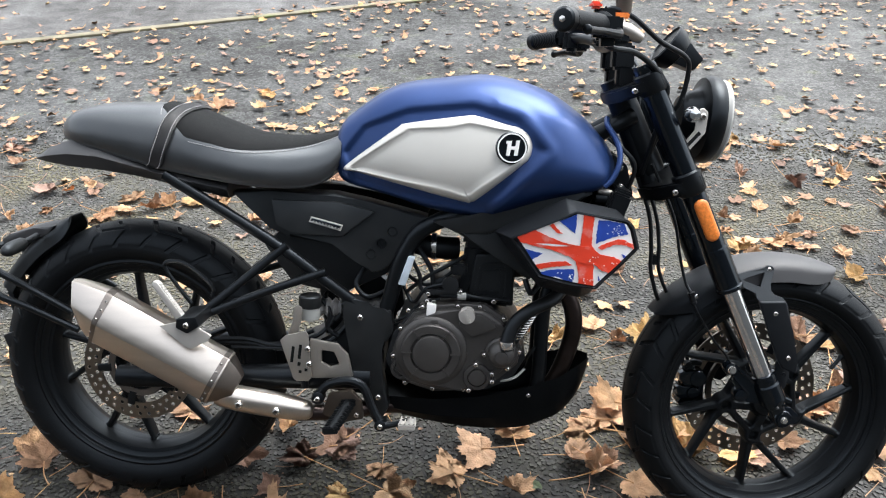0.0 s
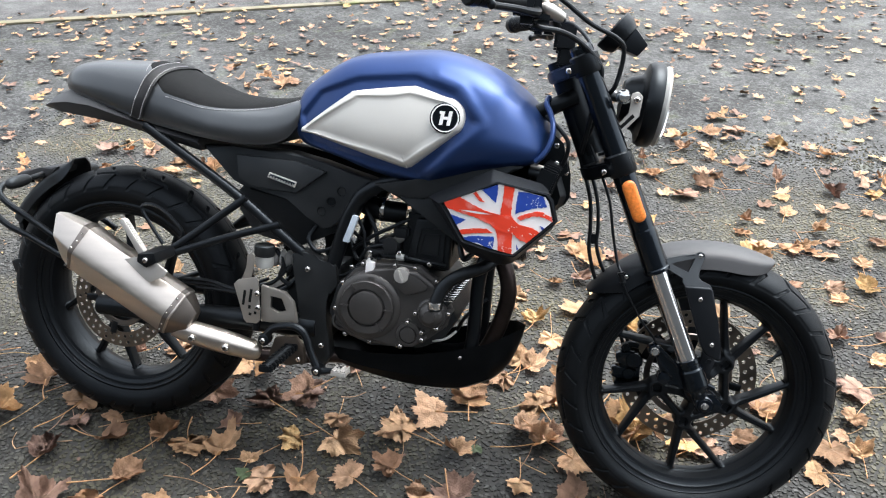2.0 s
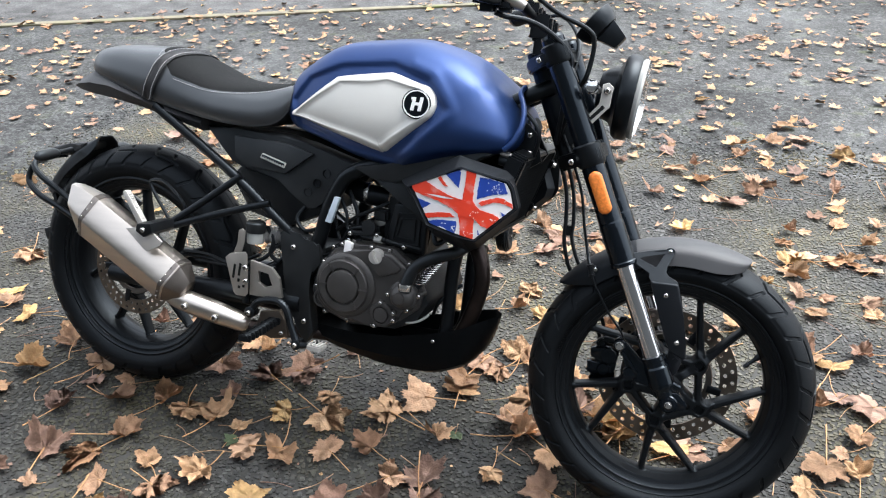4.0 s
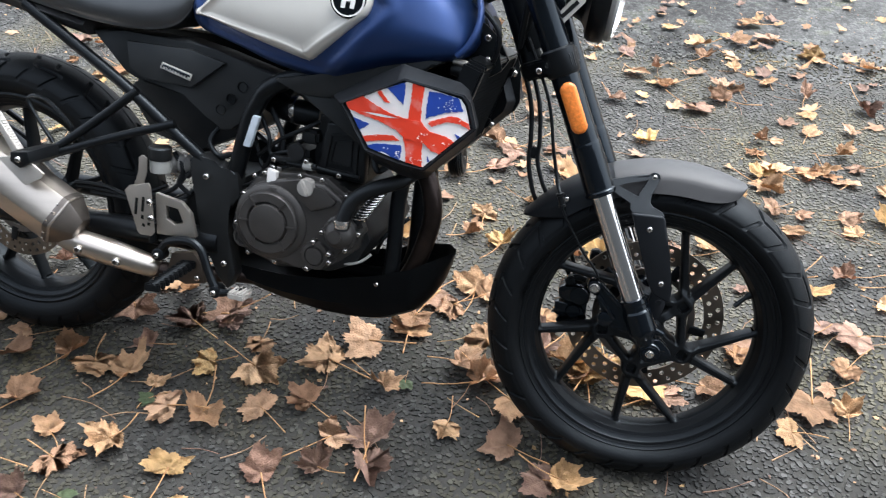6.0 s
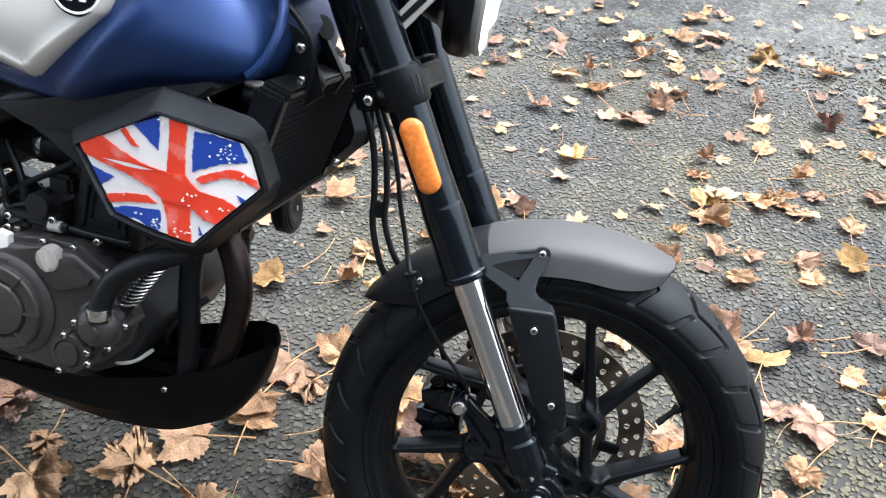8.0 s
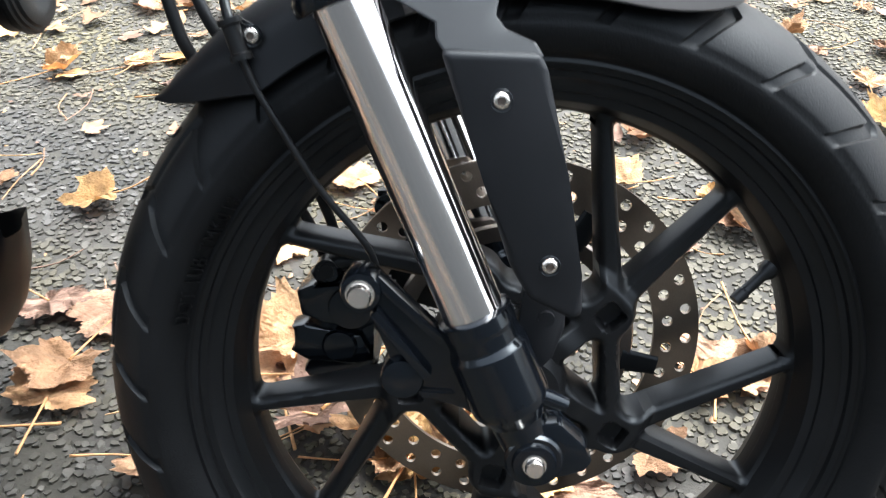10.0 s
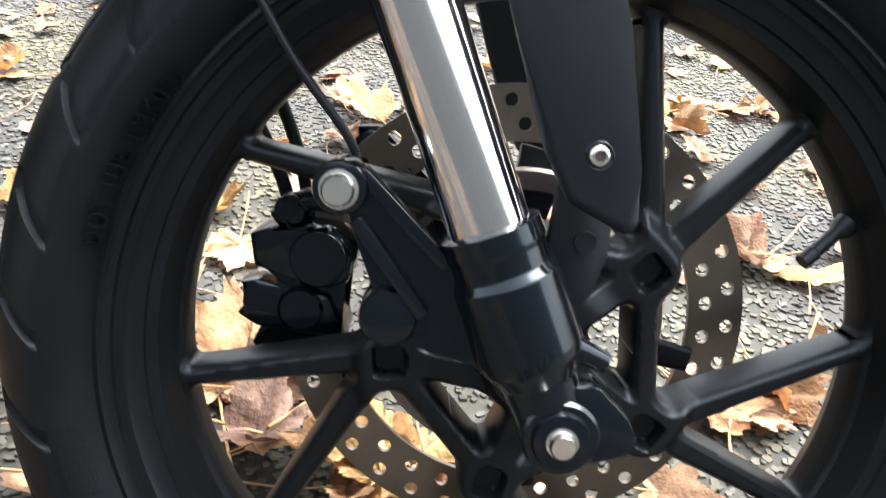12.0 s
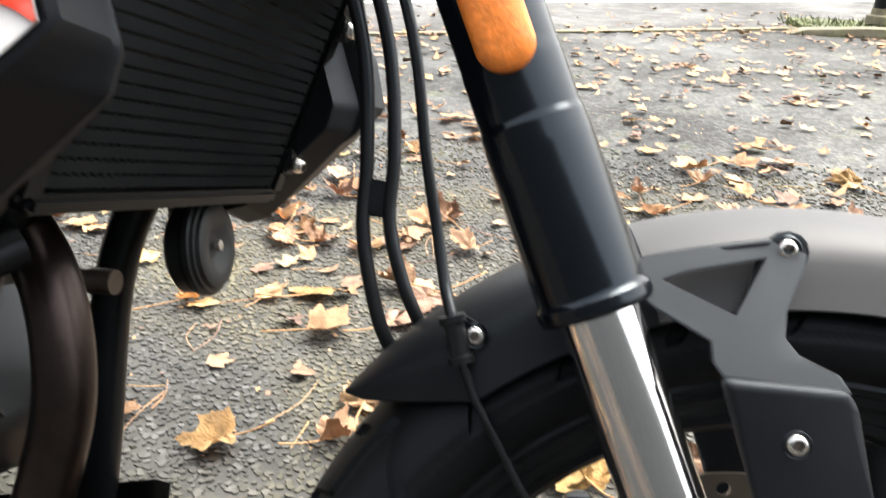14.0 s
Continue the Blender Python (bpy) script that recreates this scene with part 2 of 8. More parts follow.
    rr.inputs[1].default_value, rr.inputs[2].default_value = 0.4, 0.62
    rr.inputs[3].default_value, rr.inputs[4].default_value = rough + 0.12, rough - 0.2
    t.links.new(big.outputs[0], rr.inputs[0])
    t.links.new(rr.outputs[0], p.inputs["Roughness"])
    b = t.nodes.new("ShaderNodeBump")
    b.inputs["Strength"].default_value, b.inputs["Distance"].default_value = 0.45, 0.003
    t.links.new(ve.outputs["Distance"], b.inputs["Height"])
    t.links.new(b.outputs[0], p.inputs["Normal"])
    return m


M_GROUND = asphalt_mat("chipped_asphalt", (0.022, 0.023, 0.023), (0.090, 0.093, 0.092), 70, 0.74, 0.40)
M_ROAD = asphalt_mat("pale_road_asphalt", (0.060, 0.060, 0.060), (0.120, 0.120, 0.120), 140, 0.75)
M_TAR = mat("dark_tar", (0.060, 0.060, 0.057), 0.8, 0, 0.4, 6, 0.6, 260, spec=0.2, dirt=(0.034, 0.035, 0.020), dirt_amount=0.5)
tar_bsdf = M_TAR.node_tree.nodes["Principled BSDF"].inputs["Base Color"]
darken_near_side(M_TAR.node_tree, [n for n in M_TAR.node_tree.nodes if n.type == "TEX_COORD"][0], tar_bsdf.links[0].from_socket, tar_bsdf)
M_STONE = stone_mat("stone_chippings", (0.050, 0.052, 0.051), (0.148, 0.149, 0.147), 0.72)
M_STONE_PIECE = stone_mat("stone_chipping", (0.050, 0.052, 0.051), (0.148, 0.149, 0.147), 0.72, True)


def leaf_mat(name, island):
    """Dead maple leaves from tan and orange to brown and mauve, mottled; island gives the litter's dimmer copy."""
    m = bpy.data.materials.new(name)
    m.use_nodes = True
    t = m.node_tree
    p = t.nodes["Principled BSDF"]
    if island:
        src = t.nodes.new("ShaderNodeNewGeometry").outputs["Random Per Island"]
    else:
        src = t.nodes.new("ShaderNodeObjectInfo").outputs["Random"]
    ramp = t.nodes.new("ShaderNodeValToRGB")
    ramp.color_ramp.interpolation = "LINEAR"
    tones = ((0.0, (0.24, 0.145, 0.095)), (0.12, (0.37, 0.230, 0.135)), (0.26, (0.47, 0.310, 0.180)), (0.38, (0.33, 0.185, 0.100)), (0.46, (0.170, 0.112, 0.092)), (0.54, (0.28, 0.180, 0.135)), (0.66, (0.41, 0.258, 0.145)), (0.78, (0.50, 0.335, 0.150)), (0.86, (0.215, 0.130, 0.098)), (0.93, (0.34, 0.220, 0.155)), (1.0, (0.45, 0.290, 0.175)))
    els = ramp.color_ramp.elements
    els[0].position, els[0].color = tones[0][0], (*tones[0][1], 1)
    els[1].position, els[1].color = tones[-1][0], (*tones[-1][1], 1)
    for pos, c in tones[1:-1]:
        els.new(pos).color = (*c, 1)
    t.links.new(src, ramp.inputs[0])
    tc = t.nodes.new("ShaderNodeTexCoord")
    n = t.nodes.new("ShaderNodeTexNoise")
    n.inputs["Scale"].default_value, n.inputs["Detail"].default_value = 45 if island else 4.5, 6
    n2 = t.nodes.new("ShaderNodeTexNoise")
    n2.inputs["Scale"].default_value = 300 if island else 28
    t.links.new(tc.outputs["Object"], n.inputs["Vector"])
    t.links.new(tc.outputs["Object"], n2.inputs["Vector"])
    # Single leaves lifted, litter dimmed: light's fall on each is put into the colour.
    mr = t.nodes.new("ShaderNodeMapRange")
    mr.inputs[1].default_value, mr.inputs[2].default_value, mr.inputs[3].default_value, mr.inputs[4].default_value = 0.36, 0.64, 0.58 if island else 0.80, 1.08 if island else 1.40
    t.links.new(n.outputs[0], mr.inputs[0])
    mx = t.nodes.new("ShaderNodeMixRGB")
    mx.blend_type = "MULTIPLY"
    mx.inputs[0].default_value = 1.0
    t.links.new(ramp.outputs[0], mx.inputs[1])
    t.links.new(mr.outputs[0], mx.inputs[2])
    t.links.new(mx.outputs[0], p.inputs["Base Color"])
    p.inputs["Roughness"].default_value = 0.62
    p.inputs["Specular IOR Level"].default_value = 0.15
    b = t.nodes.new("ShaderNodeBump")
    b.inputs["Strength"].default_value, b.inputs["Distance"].default_value = 0.3, 0.0015 if island else 0.012
    t.links.new(n2.outputs[0], b.inputs["Height"])
    t.links.new(b.outputs[0], p.inputs["Normal"])
    return m


M_LEAF_LIFTED = leaf_mat("dead_maple_leaf_lifted", False)
M_LEAVES_DIMMED = leaf_mat("dead_maple_leaves_dimmed", True)
M_GREENLEAF = mat("green_fallen_leaf", (0.085, 0.120, 0.060), 0.6, 0, 0.3, 5, 0.2, 40)
M_STALK = mat("leaf_stalk", (0.42, 0.23, 0.10), 0.55, 0, 0.3, 60, 0.1, 500)
M_GRASS = mat("grass", (0.060, 0.075, 0.022), 0.8, 0, 0.4, 15, 0.3, 200)
M_KERB = mat("mossy_kerb_stone", (0.16, 0.145, 0.10), 0.85, 0, 0.3, 12, 0.4, 200, dirt=(0.10, 0.13, 0.03), dirt_amount=0.7)
M_WALL = mat("dark_reflection_wall", (0.036, 0.040, 0.042), 0.9, 0, 0.3, 2, 0.2, 40)
M_LINE = mat("worn_white_road_paint", (0.62, 0.62, 0.60), 0.6, 0, 0.1, 12, 0.1, 300)

# ---- mesh tools ----
def spline(pts, per=8, closed=False):
    """A smooth Catmull-Rom line through the points."""
    p = [np.array(q, float) for q in pts]
    n = len(p)
    out = []
    for i in range(n if closed else n - 1):
        a, b, c, d = (p[(i + k) % n] if closed else p[min(max(i + k, 0), n - 1)] for k in (-1, 0, 1, 2))
        for s in np.linspace(0, 1, per, endpoint=False):
            out.append(0.5 * (2 * b + (c - a) * s + (2 * a - 5 * b + 4 * c - d) * s**2 + (3 * b - a - 3 * c + d) * s**3))
    if not closed:
        out.append(p[-1])
    return out


def skin(bm, rings, closed=True, caps=True, around=True):
    """Faces between rings of points; each ring has the same number of them."""
    vs = [[bm.verts.new(tuple(q)) for q in r] for r in rings]
    n = len(vs[0])
    for i in range(len(vs) if not closed else len(vs)):
        if i == len(vs) - 1 and not (closed and not caps):
            break
        a, b = vs[i], vs[(i + 1) % len(vs)]
        for j in range(n if around else n - 1):
            k = (j + 1) % n
            bm.faces.new((a[j], a[k], b[k], b[j]))
    if caps and around:
        bm.faces.new(list(reversed(vs[0])))
        bm.faces.new(vs[-1])
    return vs


def tube(bm, pts, r, seg=12, per=6, smooth=True):
    """A round bar along points; r is one radius or one for each point."""
    rr = r if hasattr(r, "__len__") else [r] * len(pts)
    line = spline([(*p, q) for p, q in zip(pts, rr)], per) if smooth and len(pts) > 2 else [np.array((*p, q), float) for p, q in zip(pts, rr)]
    c = [Vector(q[:3]) for q in line]
    side = None
    rings = []
    for i, q in enumerate(c):
        d = (c[min(i + 1, len(c) - 1)] - c[max(i - 1, 0)]).normalized()
        if side is None:
            side = d.orthogonal().normalized()
        side = (side - d * side.dot(d)).normalized()
        up = d.cross(side)
        rings.append([q + (side * math.cos(a) + up * math.sin(a)) * line[i][3] for a in np.linspace(0, 2 * math.pi, seg, endpoint=False)])
    skin(bm, rings, closed=False)
    return bm


def lathe(bm, profile, seg=48, centre=(0, 0, 0), axis="Y", caps=True):
    """A turned body: profile rows are (radius, along the axis)."""
    rings = []
    for r, h in profile:
        ring = []
        for a in np.linspace(0, 2 * math.pi, seg, endpoint=False):
            c, s = r * math.cos(a), r * math.sin(a)
            q = {"Y": (c, h, s), "X": (h, c, s), "Z": (c, s, h)}[axis]
            ring.append((q[0] + centre[0], q[1] + centre[1], q[2] + centre[2]))
        rings.append(ring)
    skin(bm, rings, closed=False, caps=caps)
    return bm


def prism(bm, outline, y0, y1, bevel=0.0, seg=2, shear=None):
    """A plate: an outline of (x, z) from y0 to y1, with rounded edges. shear(x, z) moves the outer face in y."""
    k = shear or (lambda x, z: 0.0)
    a = [bm.verts.new((x, y0 + k(x, z), z)) for x, z in outline]
    b = [bm.verts.new((x, y1 + k(x, z), z)) for x, z in outline]
    n = len(a)
    fs = [bm.faces.new(a), bm.faces.new(list(reversed(b)))]
    for i in range(n):
        j = (i + 1) % n
        fs.append(bm.faces.new((a[j], a[i], b[i], b[j])))
    if bevel:
        es = list({e for f in fs for e in f.edges})
        bmesh.ops.bevel(bm, geom=es, offset=bevel, segments=seg, affect="EDGES", profile=0.6)
    return bm


def ring_plate(bm, outline, inner, y0, y1):
    """A plate with a hole: outer and inner outlines have the same number of (x, z)."""
    rings = []
    for o, y in ((outline, y0), (outline, y1), (inner, y1), (inner, y0)):
        rings.append([(x, y, z) for x, z in o])
    vs = [[bm.verts.new(q) for q in r] for r in rings]
    n = len(outline)
    for i in range(4):
        a, b = vs[i], vs[(i + 1) % 4]
        for j in range(n):
            k = (j + 1) % n
            bm.faces.new((a[j], a[k], b[k], b[j]))
    return bm


def box(bm, c, size, bevel=0.0, m=None, seg=2):
    r = bmesh.ops.create_cube(bm, size=1.0)
    vs = r["verts"]
    for v in vs:
        v.co = Vector((v.co.x * size[0], v.co.y * size[1], v.co.z * size[2]))
    if bevel:
        es = list({e for v in vs for e in v.link_edges})
        vs = list({v for f in bmesh.ops.bevel(bm, geom=es, offset=bevel, segments=seg, affect="EDGES")["faces"] for v in f.verts} | {v for v in vs if v.is_valid})
    mm = Matrix.Translation(c) @ (m or Matrix())
    for v in vs:
        v.co = mm @ v.co
    return bm


def part(name, bm, material, parent=None, label="", at=None, smooth=True, sharp=35, fix=True):
    """Links a bmesh as one mesh object under a thing or a part."""
    if fix:
        bmesh.ops.recalc_face_normals(bm, faces=bm.faces)
    me = bpy.data.meshes.new(name)
    bm.to_mesh(me)
    bm.free()
    if smooth:
        me.shade_smooth()
        me.set_sharp_from_angle(angle=radians(sharp))
    for m in material if isinstance(material, (list, tuple)) else [material]:
        me.materials.append(m)
    ob = new(name, me)
    if parent:
        ob.parent = parent
    if at is not None:
        ob.matrix_basis = at
    if label:
        ob["label"] = label
    return ob


def share(name, me, parent, at):
    ob = new(name, me)
    ob.parent = parent
    ob.matrix_basis = at
    return ob


def moved(bm, m):
    for v in bm.verts:
        v.co = m @ v.co
    return bm


def pad_bm(outline, surf, proud, edge, rounds=10, flip=1):
    """A raised pad that follows a flank: surf(x, z) is the flank's y, proud the height over it, edge the rounded border's width."""
    line = spline([(x, z) for x, z in outline], 6, closed=True)
    cx, cz = sum(p[0] for p in line) / len(line), sum(p[1] for p in line) / len(line)
    rings = []
    steps = [(0.0, -0.004), (0.0, 0.0), (0.05, 0.18), (0.14, 0.40), (0.26, 0.62), (0.40, 0.80), (0.54, 0.93), (0.68, 1.0), (0.80, 0.985), (0.90, 0.90), (1.0, 0.80)]
    for s, h in steps:
        ring = []
        for x, z in line:
            d = math.hypot(x - cx, z - cz)
            k = 1 - s * edge / d
            qx, qz = cx + (x - cx) * k, cz + (z - cz) * k
            ring.append((qx, surf(qx, qz) - flip * (proud * h if h >= 0 else h), qz))
        rings.append(ring)
    for f in np.linspace(0.85, 0.06, rounds):
        ring = []
        for x, z in line:
            d = math.hypot(x - cx, z - cz)
            k = (1 - edge / d) * f
            qx, qz = cx + (x - cx) * k, cz + (z - cz) * k
            ring.append((qx, surf(qx, qz) - flip * proud * (0.76 - 0.02 * (1 - f)), qz))
        rings.append(ring)
    bm = bmesh.new()
    skin(bm, rings, closed=False)
    return bm


def cut_plate(bm, outer, holes, thick, depth, bevel=0.0015):
    """A cast plate of outline (x, z) with holes; depth(x, z) is the y of its outer face, thick its signed thickness."""
    edges, tops = [], []
    for loop in [outer, *holes]:
        vs = [bm.verts.new((x, 0.0, z)) for x, z in loop]
        tops += vs
        edges += [bm.edges.new((vs[i], vs[(i + 1) % len(vs)])) for i in range(len(vs))]
    fill = bmesh.ops.triangle_fill(bm, use_beauty=True, use_dissolve=False, edges=edges)
    faces = [g for g in fill["geom"] if isinstance(g, bmesh.types.BMFace)]
    inner = list({e for f in faces for e in f.edges if len(e.link_faces) == 2})
    bmesh.ops.subdivide_edges(bm, edges=inner, cuts=2)
    faces = bm.faces[:]
    ext = bmesh.ops.extrude_face_region(bm, geom=faces)
    low = [g for g in ext["geom"] if isinstance(g, bmesh.types.BMVert)]
    for v in bm.verts:
        v.co.y = depth(v.co.x, v.co.z)
    for v in low:
        v.co.y += thick
    bmesh.ops.recalc_face_normals(bm, faces=bm.faces)
    if bevel:
        sharp = [e for e in bm.edges if len(e.link_faces) == 2 and e.calc_face_angle(0) > radians(62)]
        bmesh.ops.bevel(bm, geom=sharp, offset=bevel, segments=2, affect="EDGES", profile=0.6)
    return bm


def stepped(zs, rs, gap=0.0006):
    """Adds a ring close to each end of every long stretch, so that steps stay crisp."""
    out = []
    for i, (z, r) in enumerate(zip(zs, rs)):
        out.append((z, r))
        if i + 1 < len(zs):
            z2, r2 = zs[i + 1], rs[i + 1]
            if abs(z2 - z) > 4 * gap:
                for f in (gap / abs(z2 - z), 1 - gap / abs(z2 - z)):
                    out.append((z + (z2 - z) * f, r + (r2 - r) * f))
    return [q[0] for q in out], [q[1] for q in out]

# ---- ground ----
def ground_sheet():
    """One sheet that reaches the horizon, finer near the motorcycle."""
    bm = bmesh.new()
    xs = sorted({*np.linspace(-600, 600, 13).tolist(), *np.linspace(-20, 20, 21).tolist(), *np.linspace(-3, 4, 36).tolist()})
    ys = sorted({*np.linspace(-600, 600, 13).tolist(), *np.linspace(-20, 24, 23).tolist(), *np.linspace(-1, 6, 36).tolist()})
    rows = [[bm.verts.new((x, y, 0.0)) for x in xs] for y in ys]
    for a, b in zip(rows, rows[1:]):
        for i in range(len(xs) - 1):
            bm.faces.new((a[i], a[i + 1], b[i + 1], b[i]))
    return bm


tagged(part("ground", ground_sheet(), M_GROUND), "damp dark asphalt yard with worn stone chippings", "ground", kind="structure")

# the road runs past the yard at a slant; ROAD is its near edge's frame
ROAD = pose(-2.75, 5.10, 0, 0, 0, 25.6)
bm = bmesh.new()
prism(bm, [(-300, 0), (300, 0), (300, 0.005), (-300, 0.005)], 0.0, 16.0)
tagged(part("road", moved(bm, ROAD), M_ROAD, smooth=False), "pale grey damp asphalt road beyond the yard", "road", kind="structure")
bm = bmesh.new()
prism(bm, [(-60, 0.0), (60, 0.0), (60, 0.014), (-60, 0.014)], -0.07, 0.0, 0.003)
tagged(part("edging", moved(bm, ROAD), M_KERB), "narrow stone edging between yard and road", "edging", kind="structure")
for y in (1.6, 2.3):
    bm = bmesh.new()
    prism(bm, [(-60, 0.0055), (60, 0.0055), (60, 0.009), (-60, 0.009)], y, y + 0.10)
    tagged(part("road_line", moved(bm, ROAD), M_LINE, smooth=False), "worn white painted line on the road", "road marking", kind="structure")
# the tar bed that the chippings sit in
bm = bmesh.new()
prism(bm, [(-1.95, -0.004), (1.95, -0.004), (1.95, 0.0015), (-1.95, 0.0015)], 0.85, 3.4)
tar_bed = tagged(part("tar_bed", bm, M_TAR, smooth=False), "dark tar bed between the stone chippings", "tar", kind="structure")


# the stretch of ground beside the front wheel whose stones are laid one by one
BED = (0.62, 0.82, 1.66, 1.86)


def chippings(n_side, x0, x1, y0, y1, step, seed):
    """Angular stone chippings set in the tar, thousands of them in one mesh."""
    rng = np.random.default_rng(seed)
    gx, gy = np.meshgrid(np.arange(x0, x1, step), np.arange(y0, y1, step))
    n = gx.size
    px = gx.ravel() + rng.uniform(-0.55, 0.55, n) * step
    py = gy.ravel() + rng.uniform(-0.55, 0.55, n) * step
    keep = rng.random(n) < 0.95 * np.clip(np.minimum(np.minimum((y1 - py) / 0.9, (py - y0) / 0.3), (2.15 - np.abs(px)) / 0.5) + 0.03, 0.0, 1.0)
    keep &= ~((px > BED[0]) & (px < BED[1]) & (py > BED[2]) & (py < BED[3]))
    px, py = px[keep], py[keep]
    n = len(px)
    k = n_side
    size = step * rng.uniform(0.38, 0.82, n)
    turn = rng.uniform(0, 2 * np.pi, n)
    long = rng.uniform(0.58, 1.0, n)
    ang = np.linspace(0, 2 * np.pi, k, endpoint=False)
    a = ang[None] + rng.uniform(-0.34, 0.34, (n, k))
    rad = rng.uniform(0.84, 1.12, (n, k))
    lx, ly = np.cos(a) * rad, np.sin(a) * rad * long[:, None]
    c, s = np.cos(turn)[:, None], np.sin(turn)[:, None]
    ex, ey = (c * lx - s * ly) * size[:, None], (s * lx + c * ly) * size[:, None]
    tall = 0.0030 + size * rng.uniform(0.08, 0.26, n)
    tx, ty = rng.uniform(-0.22, 0.22, n), rng.uniform(-0.22, 0.22, n)
    inset = rng.uniform(0.70, 0.90, (n, 1))
    base = np.stack([px[:, None] + ex, py[:, None] + ey, np.full((n, k), -0.002)], -1)
    topx, topy = ex * inset, ey * inset
    top = np.stack([px[:, None] + topx, py[:, None] + topy, tall[:, None] + topx * tx[:, None] + topy * ty[:, None]], -1)
    verts = np.concatenate([base, top], 1).reshape(-1, 3)
    off = (np.arange(n) * 2 * k)[:, None]
    faces = []
    j = np.arange(k)
    jn = (j + 1) % k
    quads = np.stack([j, jn, jn + k, j + k], -1)
    me = bpy.data.meshes.new("chippings")
    loops_q = (off[:, :, None] + quads[None]).reshape(n, -1)
    loops_t = off + (np.arange(k) + k)[None]
    loops = np.concatenate([loops_q, loops_t], 1).ravel()
    starts_one = np.concatenate([np.arange(k) * 4, [4 * k]])
    starts = (np.arange(n)[:, None] * (5 * k) + starts_one[None]).ravel()
    me.vertices.add(len(verts))
    me.vertices.foreach_set("co", verts.ravel())
    me.loops.add(len(loops))
    me.loops.foreach_set("vertex_index", loops.astype(np.int32))
    me.polygons.add(len(starts))
    me.polygons.foreach_set("loop_start", starts.astype(np.int32))
    me.update(calc_edges=True)
    me.validate()
    me.shade_flat()
    me.materials.append(M_STONE)
    return new("chippings", me)


tagged(chippings(6, -2.15, 2.15, 0.72, 3.85, 0.0108, 5), "angular dark grey stone chippings bedded in tar", "gravel", kind="stuff")


# ---- plain unseen wall added behind the camera: closes the yard, darkens reflections ----
bm = bmesh.new()
prism(bm, [(-16, 0), (16, 0), (16, 4.6), (-16, 4.6)], -4.2, -4.0)
tagged(part("reflection_wall", bm, M_WALL, smooth=False), "plain dark wall added unseen behind the camera to darken reflections", "wall", kind="structure")

# ---- verge and post across the yard ----
bm = bmesh.new()
prism(bm, [(1.75, -0.01), (9.0, -0.01), (9.0, 0.06), (2.3, 0.06), (1.9, 0.04)], 7.0, 7.14, 0.012)
tagged(part("kerb", bm, M_KERB), "low mossy stone kerb of the grass verge", "kerb", kind="structure")


def grass_blades():
    rng = np.random.default_rng(3)
    bm = bmesh.new()
    for i in range(2600):
        x, y = rng.uniform(1.8, 6.5), rng.uniform(6.95, 7.4) if i < 900 else rng.uniform(7.1, 7.62)
        h, a = rng.uniform(0.015, 0.05), rng.uniform(0, 6.28)
        z = 0.0 if y < 7.12 else 0.04
        dx, dy = 0.006 * math.cos(a), 0.006 * math.sin(a)
        lean = rng.uniform(-0.03, 0.03, 2)
        v = [bm.verts.new(q) for q in ((x - dx, y - dy, z), (x + dx, y + dy, z), (x + lean[0], y + lean[1], z + h))]
        bm.faces.new(v)
    return bm


bm = bmesh.new()
prism(bm, [(1.9, -0.01), (30, -0.01), (30, 0.045), (1.9, 0.045)], 7.14, 7.62)
tagged(part("verge", bm, M_GRASS, smooth=False), "grass verge behind the kerb", "verge", kind="structure")
tagged(part("grass", grass_blades(), M_GRASS, smooth=False, fix=False), "short green grass along the mossy kerb", "grass", kind="stuff")
post = tagged(new("post"), "dark grey round metal post in the grass verge", "post")
post.matrix_basis = pose(2.44, 7.36, 0.06)
bm = bmesh.new()
lathe(bm, [(0.062, 0), (0.062, 2.9)], 24, axis="Z")
part("pole", bm, M_FRAME, post)
bm = bmesh.new()
lathe(bm, [(0.10, 0), (0.095, 0.05), (0.07, 0.06), (0.064, 0.10)], 24, axis="Z")
part("collar", bm, M_KERB, post, "mossy concrete collar")

